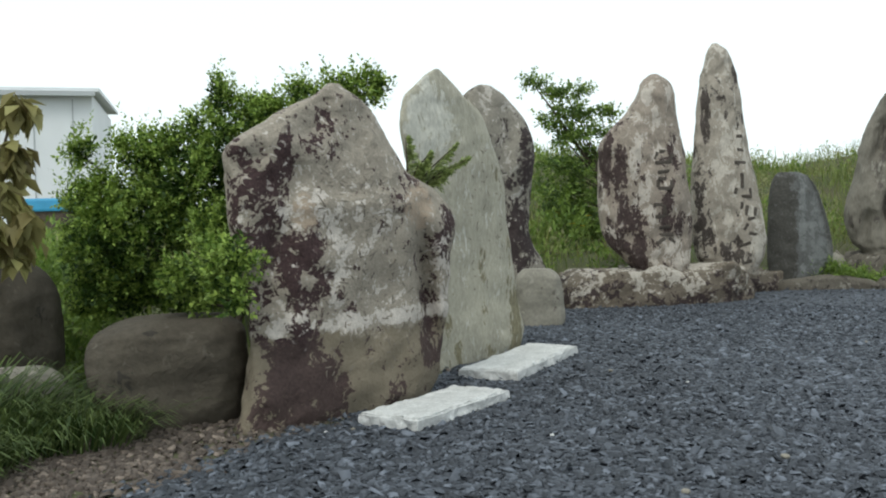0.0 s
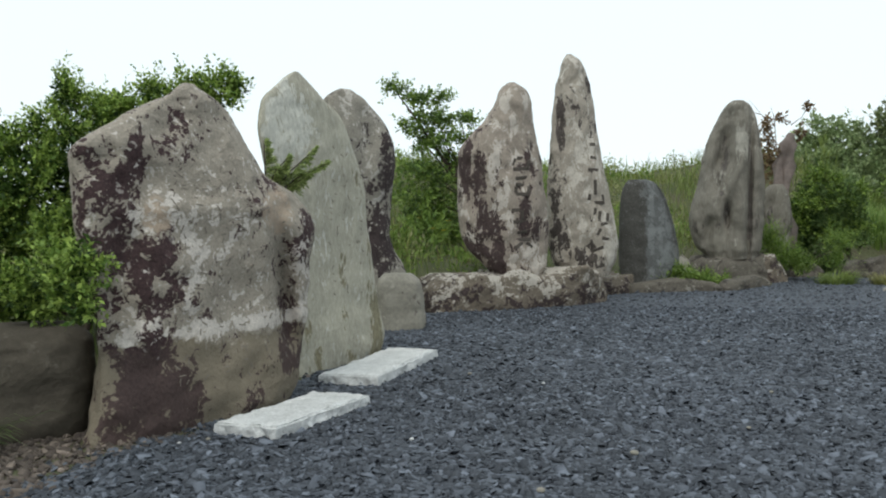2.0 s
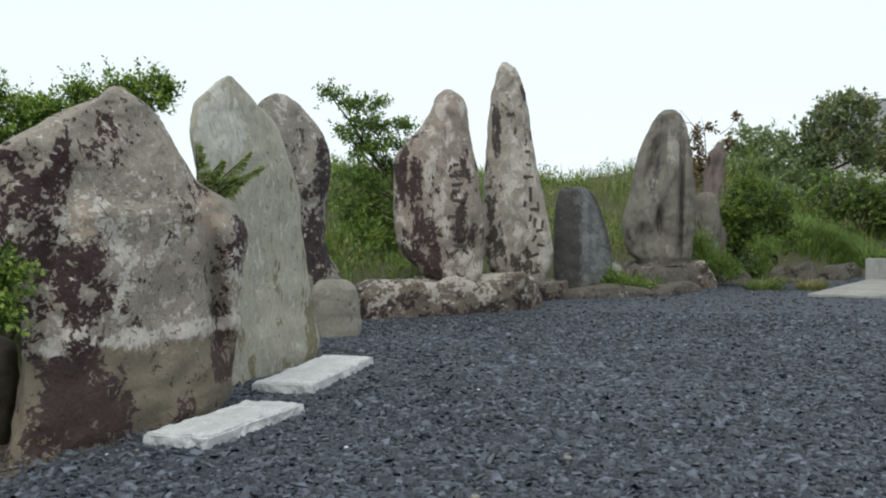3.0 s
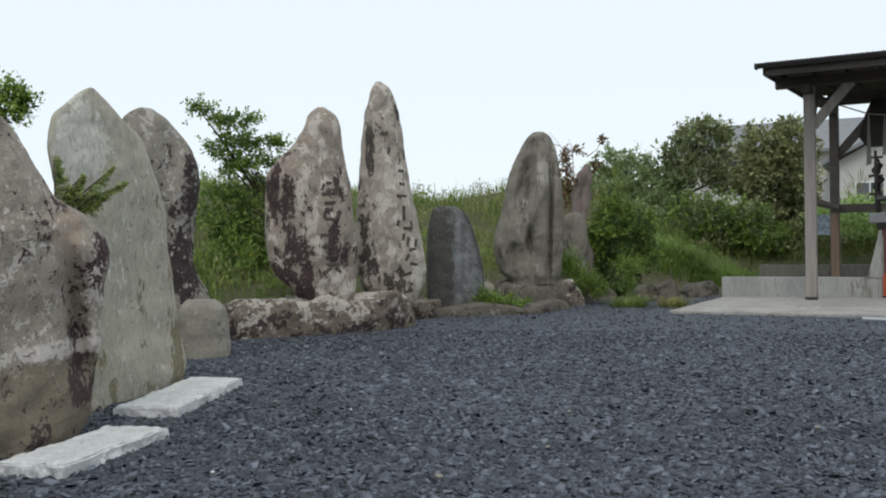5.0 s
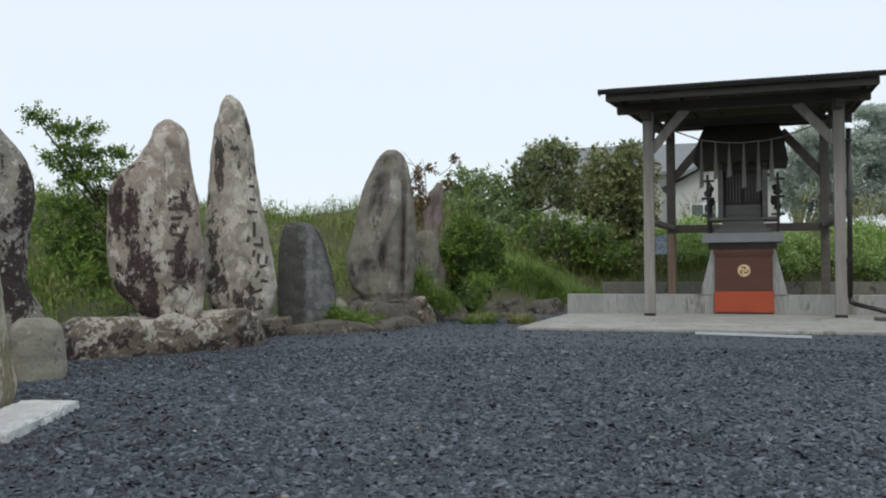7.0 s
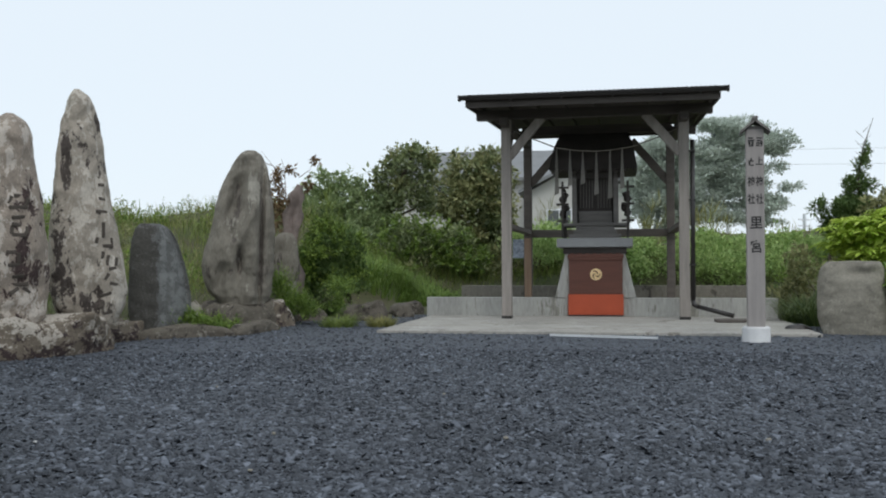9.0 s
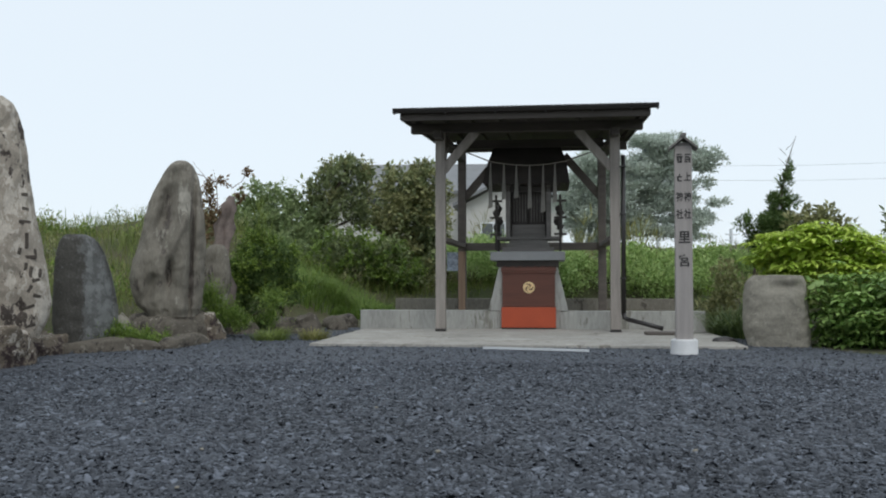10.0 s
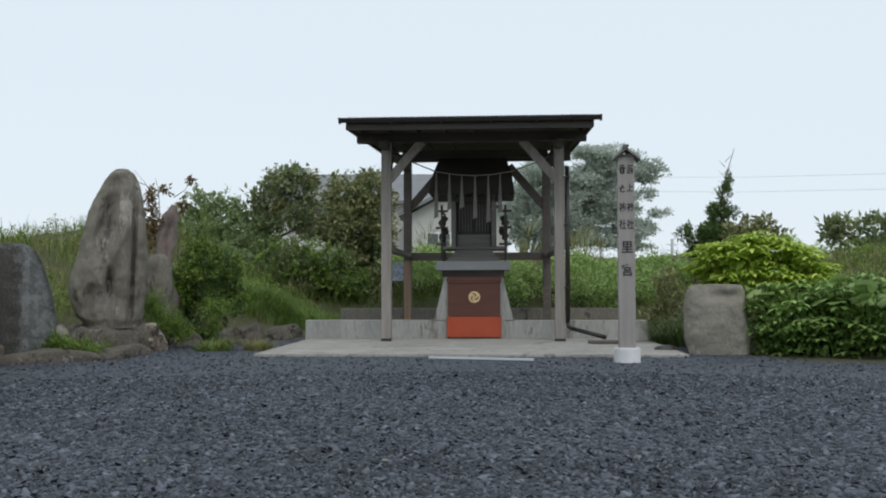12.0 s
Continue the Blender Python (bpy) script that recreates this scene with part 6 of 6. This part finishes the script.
def round_leaf_plant(root, spots, size, label):
    """A herb with round, lobed leaf blades held flat on long stalks."""
    z0 = float(land(root[0], root[1])) - 0.03
    ob = thing("round_leaf_plant", pose(root[0], root[1], z0), label, "plant", "round-leaved plants")
    for x, y, z in spots:
        p = Vector((x - root[0], y - root[1], z - z0))
        part("stalk", tube([(0.2 * p.x, 0.2 * p.y, 0), (0.7 * p.x, 0.7 * p.y, 0.6 * p.z), p], [0.007, 0.006, 0.004], 5), L_MID, ob)
        bm = bmesh.new()
        r, tilt, yaw = size * rng.uniform(0.7, 1.2), rng.normal(0, 16), rng.uniform(0, 360)
        hub = bm.verts.new((0, 0, -0.12 * r))
        rim, inner = [], []
        for q in range(18):
            a = 2 * math.pi * q / 18
            rr = r * (1 - 0.75 * math.exp(-((q - 9) / 0.8) ** 2)) * (1 + 0.06 * math.cos(5 * a))
            inner.append(bm.verts.new((0.55 * rr * math.cos(a), 0.55 * rr * math.sin(a), 0.02 * r * math.cos(5 * a))))
            rim.append(bm.verts.new((rr * math.cos(a), rr * math.sin(a), -0.12 * r + 0.08 * r * math.cos(5 * a))))
        for q in range(18):
            k = (q + 1) % 18
            bm.faces.new((hub, inner[q], inner[k]))
            bm.faces.new((inner[q], rim[q], rim[k], inner[k]))
        bmesh.ops.transform(bm, matrix=pose(p.x, p.y, p.z, tilt - 12, rng.normal(0, 14) - 14, yaw), verts=bm.verts)
        part("leaf", bm, L_ROUND, ob, smooth=True)


for cx_, cy_, cz_, n_c in ((9.4, 4.4, 0.62, 5), (9.55, 3.95, 0.7, 12), (9.6, 3.6, 0.72, 13), (9.65, 3.2, 0.7, 12)):
    round_leaf_plant((cx_ + 0.15, cy_), [(cx_ + rng.normal(0, 0.16), cy_ + rng.normal(0, 0.2), cz_ + rng.uniform(-0.14, 0.12)) for _ in range(n_c)], 0.1, "pale green herb with large round leaves among the shrubs")
plant("reed_grass", P19, (13.5, 12.0), 0.22, 0.5, L_DRY, "tall yellowing grass behind the shelter", "grass", trunk=0.004, limbs=0, ragged=0.6, up=1.6, aspect=0.06)
plant("spreading_tree", P13, (20.6, 7.6), 0.16, 1.1, L_DARK, "dark spreading tree beyond the shrubs", "tree", trunk=0.12, limbs=6, ragged=0.55)
plant("side_shrub", P14, (11.3, 6.5), 0.07, 1.1, L_OLIVE, "thin olive shrub at the platform corner", "shrub", trunk=0.015, limbs=2, ragged=0.5)
weeds = plant("weeds", P15, (4.0, 9.6), 0.05, 0.3, L_MID, "low bright green weeds at the stone foot", "weeds", trunk=0.005, limbs=2, ragged=0.5, up=0.6, aspect=0.35)
sprigs_on(weeds, P15, "fresh shoots", L_MID, gap=0.12, length=0.12, size=0.06, leaves=8, up=0.3, aspect=0.24, bunch=5, low=-0.3)
weeds = plant("weeds", P16, (4.05, 9.35), 0.05, 0.3, L_MID, "low bright green weeds along the ledge", "weeds", trunk=0.005, limbs=2, ragged=0.5, up=0.6, aspect=0.35)
sprigs_on(weeds, P16, "fresh shoots", L_MID, gap=0.12, length=0.12, size=0.06, leaves=8, up=0.3, aspect=0.24, bunch=5, low=-0.3)

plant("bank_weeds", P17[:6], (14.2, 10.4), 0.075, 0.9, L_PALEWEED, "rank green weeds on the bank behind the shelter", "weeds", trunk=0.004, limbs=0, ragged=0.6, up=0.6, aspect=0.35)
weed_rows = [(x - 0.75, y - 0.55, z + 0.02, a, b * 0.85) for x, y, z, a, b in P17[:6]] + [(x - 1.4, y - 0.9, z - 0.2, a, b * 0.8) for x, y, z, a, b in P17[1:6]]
weeds = plant("bank_weeds", weed_rows, (13.4, 10.2), 0.075, 0.5, L_PALEWEED, "lush weeds rising behind the platform, brightened by painted haze", "weeds", trunk=0.004, limbs=0, ragged=0.6, up=0.6, aspect=0.35)
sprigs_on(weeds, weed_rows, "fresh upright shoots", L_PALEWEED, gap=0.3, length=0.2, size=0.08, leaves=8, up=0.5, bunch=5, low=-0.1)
plant("bank_weeds", [(-1.8, 4.5, 0.22, 0.3, 0.2), (-1.5, 4.25, 0.14, 0.25, 0.14), (-2.1, 4.9, 0.35, 0.4, 0.28), (-1.2, 4.0, 0.12, 0.25, 0.14)], (-1.7, 4.4), 0.05, 0.8, L_MID, "rank weeds in the gap between the boulders", "weeds", trunk=0.004, limbs=0, ragged=0.6, up=0.7, aspect=0.3)
plant("bank_weeds", P18, (1.3, 8.9), 0.055, 0.7, L_MID, "rank green weeds below the small tree", "weeds", trunk=0.004, limbs=0, ragged=0.6, up=0.6, aspect=0.35)

stump = thing("dead_stump", pose(6.02, 11.15, 0.3), "reddish dead tree stump with a few rusty leaves", "stump")
part("trunk", tube([(0, 0, 0), (0.02, 0, 0.3), (-0.02, 0, 0.6), (0.03, -0.03, 0.9), (0.02, -0.03, 1.1), (0.07, -0.05, 1.25), (0.05, -0.06, 1.36), (0.09, -0.08, 1.44), (0.1, -0.1, 1.5)], [0.13, 0.10, 0.11, 0.075, 0.105, 0.07, 0.10, 0.06, 0.03], 18, 1.6), M_STUMP, stump, smooth=True)
for pts in ([(0.1, -0.08, 1.6), (0.22, -0.15, 1.7), (0.28, -0.2, 1.85)], [(-0.05, 0, 1.3), (-0.06, 0.03, 1.7), (-0.1, 0.04, 1.85)], [(0.0, 0, 1.2), (-0.14, 0.1, 1.7), (-0.3, 0.22, 1.95)],
            [(-0.18, 0.13, 1.76), (-0.3, 0.18, 1.8), (-0.4, 0.22, 1.79)]):
    part("twig", tube(pts, [0.006, 0.004, 0.002], 6, 0.2), M_STUMP, stump)
mesh_part("dead_leaves", leaf_mesh("dead_leaves", [(x - 6.02, y - 11.15, z - 0.3, a, b) for x, y, z, a, b in P4], 0.055, 0.8, 0.6, up=-0.2), L_RUST, stump)
spire = thing("bare_leader", pose(14.05, 7.6, float(land(14.05, 7.6))), "thin bare twig rising above the conifer", "twig")
zt = 2.98 - float(land(14.05, 7.6))
part("stem", tube([(0, 0, 0), (0, 0, zt * 0.6), (0.06, -0.05, zt * 0.8), (0.15, -0.17, zt)], [0.02, 0.014, 0.009, 0.004], 6), M_BARK, spire)
for k in range(7):
    z = zt * (0.7 + 0.035 * k)
    part("twig", tube([(0.06, -0.05, z), (0.06 + 0.08 * (-1) ** k, -0.05 - 0.08 * (-1) ** k, z + 0.12)], [0.005, 0.002], 5), M_BARK, spire)


def blades(name, px, py, pz, tall, wide, mat, label, bend=0.5, kind="stuff", category="grass", sway=None):
    """Curved grass blades in one mesh, three joints each."""
    n = len(px)
    a = rng.uniform(0, 2 * math.pi, n)
    way = np.stack([np.cos(a), np.sin(a)], 1) if sway is None else sway
    tuft = np.array([noise.noise(Vector((a_ * 1.7, b_ * 1.7, 8))) for a_, b_ in zip(px, py)])
    h = tall * rng.uniform(0.45, 1.15, n) * (1 + 0.7 * tuft)
    b = bend * rng.uniform(0.3, 1.3, n) * h
    side = np.stack([-way[:, 1], way[:, 0]], 1)
    vs_ = []
    for s, wd, zz in ((0.0, 1.0, 0.0), (0.45, 0.85, 0.62), (0.8, 0.5, 0.92)):
        for sg in (-1, 1):
            vs_.append(np.stack([px + way[:, 0] * b * s ** 1.6 + sg * side[:, 0] * wide * wd, py + way[:, 1] * b * s ** 1.6 + sg * side[:, 1] * wide * wd, pz + h * zz], 1))
    vs_.append(np.stack([px + way[:, 0] * b, py + way[:, 1] * b, pz + h * (1.0 - 0.35 * (b / h > 0.8))], 1))
    v = np.stack(vs_, 1).reshape(-1, 3)
    k = 7 * np.arange(n)[:, None]
    f = np.concatenate([k + q for q in ((0, 1, 3), (0, 3, 2), (2, 3, 5), (2, 5, 4), (4, 5, 6))], 0)
    return tagged(mesh_part(name, arrays(name, v, f), mat), label, category, kind=kind)


def bank_points(n, lo, hi, far):
    x_, y_ = ring_points(n * 3, 3.5, far, -42, 85)
    d = outside(x_, y_)
    patch_ = np.array([noise.noise(Vector((p * 0.9, q * 0.9, 3))) for p, q in zip(x_, y_)])
    k = (d > lo) & (d < hi) & (patch_ + rng.uniform(-0.4, 0.6, x_.size) > -0.1)
    x_, y_ = x_[k][:n], y_[k][:n]
    return x_, y_, land(x_, y_) - 0.01


def weed_patch(name, n, lo, hi, far, size, leaf, label, r0, r1):
    """Low leafy weeds strewn over the bank, as one mass."""
    x_, y_, z_ = bank_points(n, lo, hi, far)
    rr = rng.uniform(r0, r1, len(x_))
    cl = [(a, b, c + 0.5 * r, r, r * 0.8) for a, b, c, r in zip(x_, y_, z_, rr)]
    ob = mesh_part(name, leaf_mesh(name, cl, size, 0.28, 0.4, 0.25, 0.7, 1.0, 0.5, sub=False), leaf)
    return tagged(ob, label, "weeds", kind="stuff")


weed_patch("bank_weeds", 620, 0.4, 6.5, 19, 0.06, L_MID, "leafy green weeds scattered through the bank grass", 0.1, 0.28)
weed_patch("olive_weeds", 330, 0.6, 6.5, 19, 0.055, L_OLIVE, "olive weeds scattered through the bank grass", 0.12, 0.3)
weed_patch("edge_weeds", 50, 0.25, 0.8, 16, 0.05, L_MID, "small weeds along the foot of the bank", 0.06, 0.14)
x_, y_, z_ = bank_points(42000, 0.35, 9.0, 19)
blades("bank_grass", x_, y_, z_, 0.22, 0.005, L_GRASS, "tall green grass covering the bank", 0.8)
x_, y_, z_ = bank_points(12000, 0.6, 9.0, 20)
blades("dry_grass", x_, y_, z_, 0.25, 0.004, L_DRY, "yellowing grass stems among the green", 0.75)
x_, y_, z_ = bank_points(2600, 4.2, 6.5, 19)
blades("tall_grass", x_, y_, z_, 0.34, 0.006, L_GRASS, "tall weeds along the crest of the bank", 0.35)


def clump(at, r, n, tall, wide, mat, label, bend=1.0, mound=0.0):
    ang, rad = rng.uniform(0, 2 * math.pi, n), r * np.sqrt(rng.uniform(0, 1, n))
    way = np.stack([np.cos(ang), np.sin(ang)], 1)
    px, py = at[0] + rad * way[:, 0], at[1] + rad * way[:, 1]
    return blades("grass_clump", px, py, land(px, py) - 0.01 + mound * (1 - (rad / r) ** 2), tall, wide, mat, label, bend, category="grass clump", sway=way + rng.normal(0, 0.25, way.shape))


lying_stone("flat_stone", (-2.0, 3.42), (-1.42, 3.52), 0.215, 0.14, M_S, "low flat grey stone behind the grass clump", 21.0, group="")
clump((-1.62, 3.1), 0.36, 1500, 0.15, 0.0046, L_LILY, "mounded dark arching grass clump on bare soil", 1.5, 0.1)
clump((-1.27, 3.2), 0.22, 700, 0.11, 0.004, L_LILY, "small arching grass clump beside the boulder", 1.5, 0.06)
clump((-1.62, 2.72), 0.3, 1300, 0.14, 0.0046, L_LILY, "arching dark grass clump at the soil edge", 1.5, 0.08)
clump((8.5, 13.0), 0.8, 1800, 0.22, 0.006, L_MEADOW, "lush light green grass below the low bush", 0.9)
clump((9.5, 12.6), 0.7, 1300, 0.2, 0.006, L_MEADOW, "lush light green grass behind the platform", 0.9)
clump((5.75, 9.45), 0.22, 500, 0.14, 0.004, L_GRASS, "low grass tuft growing through the gravel", 1.0)
clump((6.15, 9.15), 0.16, 320, 0.11, 0.004, L_DRY, "low yellowing grass tuft in the gravel", 1.0)
clump((6.6, 11.3), 0.2, 500, 0.3, 0.005, L_LILY, "grass tuft between edging stones", 0.9)
clump((10.35, 6.25), 0.28, 700, 0.34, 0.006, L_LILY, "strap-leaved clump beside the platform", 1.0)
clump((10.05, 5.9), 0.2, 400, 0.3, 0.006, L_LILY, "strap-leaved clump behind the boulder", 1.0)

M_FLOWER = plain("yellow_petal", (0.62, 0.46, 0.03), 0.7)


def flower(x, y, h):
    z0 = float(land(x, y))
    ob = thing("wild_flower", pose(x, y, z0 - 0.02), "small yellow wild flower on the bank", "flower", "wild flowers")
    part("stem", tube([(0, 0, 0), (0.01, 0, h * 0.6), (0.015, -0.01, h)], [0.004, 0.003, 0.003], 5), L_GRASS, ob)
    bm = bmesh.new()
    for k in range(9):
        a = k * 2 * math.pi / 9
        q = [bm.verts.new((0.015 + r * math.cos(a + d), -0.01 + r * math.sin(a + d), h + dz)) for r, d, dz in ((0.004, 0, 0), (0.02, -0.28, 0.006), (0.03, 0, 0.003), (0.02, 0.28, 0.006))]
        bm.faces.new(q)
    bmesh.ops.solidify(bm, geom=bm.faces[:], thickness=0.001)
    part("bloom", bm, M_FLOWER, ob, "yellow bloom")


for fx, fy, fh in ((1.2, 8.75, 0.34), (1.32, 8.9, 0.3), (1.42, 9.2, 0.36), (1.15, 9.4, 0.33), (2.25, 10.2, 0.36)):
    flower(fx, fy, fh)


def pebble(x, y, r, mat, label):
    bm = bmesh.new()
    bmesh.ops.create_icosphere(bm, subdivisions=2, radius=r)
    for v in bm.verts:
        v.co *= 1 + 0.35 * noise.noise(v.co * 40 + Vector((x, y, 0)))
        v.co.z *= 0.6
    ob = part("pebble", bm, mat, smooth=True)
    ob.matrix_world = pose(x, y, 0.012 + r * 0.3, 0, 0, x * 90)
    tagged(ob, label, "pebble", "loose pebbles")


for px_, py_, pr_ in ((-0.33, 3.26, 0.014), (-0.42, 3.22, 0.012), (0.62, 2.42, 0.02), (0.78, 4.4, 0.016), (1.05, 4.05, 0.013), (1.0, 2.75, 0.022), (1.5, 3.0, 0.015), (1.9, 3.6, 0.016), (2.6, 2.9, 0.018), (3.2, 4.1, 0.016), (2.35, 5.2, 0.015), (0.35, 3.1, 0.013), (3.4, 2.2, 0.02)):
    pebble(px_, py_, pr_ * 0.62, M_SLAB if pr_ < 0.014 else M_S, "pale pebble lying loose on the dark gravel")

# ---- distance ----
shed = thing("white_shed", pose(-11.5, 23.9, -2.25, 0, 0, 15), "white panelled shed with a low pale roof", "shed")
part("wall", box(-6.0, 2.5, 0, 6, 0, 6.55, 0.02), M_SHED, shed)
part("roof", strut((-1.75, -0.25, 6.62), (-1.75, 6.3, 6.8), 8.9, 0.1, 0.01), M_SHED, shed)
for k in range(9):
    part("panel_joint", box(-5.6 + k * 0.95, -5.57 + k * 0.95, -0.03, 0.0, 0.1, 6.4, 0.004), M_SHEDROOF, shed)
part("gutter", box(-6.1, 2.6, -0.33, -0.24, 6.45, 6.58, 0.01), M_SHEDROOF, shed)
pile = thing("covered_stack", pose(-7.9, 18.7, 0.3), "low stack under a blue tarpaulin behind the shrub", "stack")
part("load", box(-0.5, 0.5, -0.42, 0.42, -0.1, 0.88, 0.03), M_BARK, pile)
part("tarpaulin", box(-0.56, 0.56, -0.48, 0.48, 0.82, 1.08, 0.05), M_BLUE, pile, "blue tarpaulin")
far_house((29.5, 35.0), -44, 9.0, 7, 7.9, 1.6, [(-2.4, 6.9, 1.1, 1.3), (0.5, 6.9, 1.1, 1.3)], "grey-roofed two-storey house beyond the trees", wall=M_HOUSE)
far_house((30.2, 29.3), -46, 4.4, 6, 7.0, 1.2, [(-0.9, 5.75, 1.0, 0.7)], "white gabled house behind the shelter", ridge_x=False)
tank = part("metal_roof", tube([(17.4, 7.9, 0.2), (17.7, 7.0, 0.35), (18.0, 5.0, 0.35)], [0.38, 0.4, 0.4], 20), M_TANK, smooth=True)
tagged(tank, "pale rounded metal roof among the shrubs", "roof")
for k, (x, y, h) in enumerate(((63, 45, 4.6), (68.3, 41.6, 4.6))):
    pl = part("utility_pole", tube([(x, y, -4), (x, y, h)], [0.16, 0.12], 10), M_POLE)
    tagged(pl, "slender utility pole with haze painted into its grey", "utility pole", "utility poles")
    for q in range(2):
        part("cross_arm", box(x - 0.8, x + 0.8, y - 0.05, y + 0.05, h - 0.5 - 0.5 * q, h - 0.42 - 0.5 * q, 0.01), M_POLE, pl)
line = thing("power_line", pose(50, 33.5, -3), "overhead wires and poles with haze painted into their grey", "power line")
part("pole", tube([(0, 0, -1), (0, 0, 11.2)], [0.16, 0.12], 10), M_POLE, line)
part("pole", tube([(14, -28.5, -1), (14, -28.5, 11.2)], [0.16, 0.12], 10), M_POLE, line)
for dz in (0.0, 0.9):
    part("wire", tube([(0, 0, 9.7 + dz), (3, -6.5, 9.4 + dz), (8, -16.5, 9.25 + dz), (14, -28.5, 9.7 + dz)], [0.011] * 4, 5), M_POLE, line)
HX, HA = np.meshgrid(np.linspace(0, 1, 12), np.radians(np.linspace(52, 100, 60)))
HR = 120 + 90 * HX
HZ = -4 + (7 + 7 * np.sin(HA * 9) ** 2 + 3 * np.sin(HA * 37)) * np.sin(HX * math.pi) * smooth01((HA - 1.0) * 3)
hi_ = np.arange(HX.size).reshape(HX.shape)
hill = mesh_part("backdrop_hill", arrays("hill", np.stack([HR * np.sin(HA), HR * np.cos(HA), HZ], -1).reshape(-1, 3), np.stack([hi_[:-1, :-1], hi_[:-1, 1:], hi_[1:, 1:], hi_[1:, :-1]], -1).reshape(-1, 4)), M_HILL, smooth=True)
tagged(hill, "low wooded hill with haze painted into its colour", "hill", kind="structure")
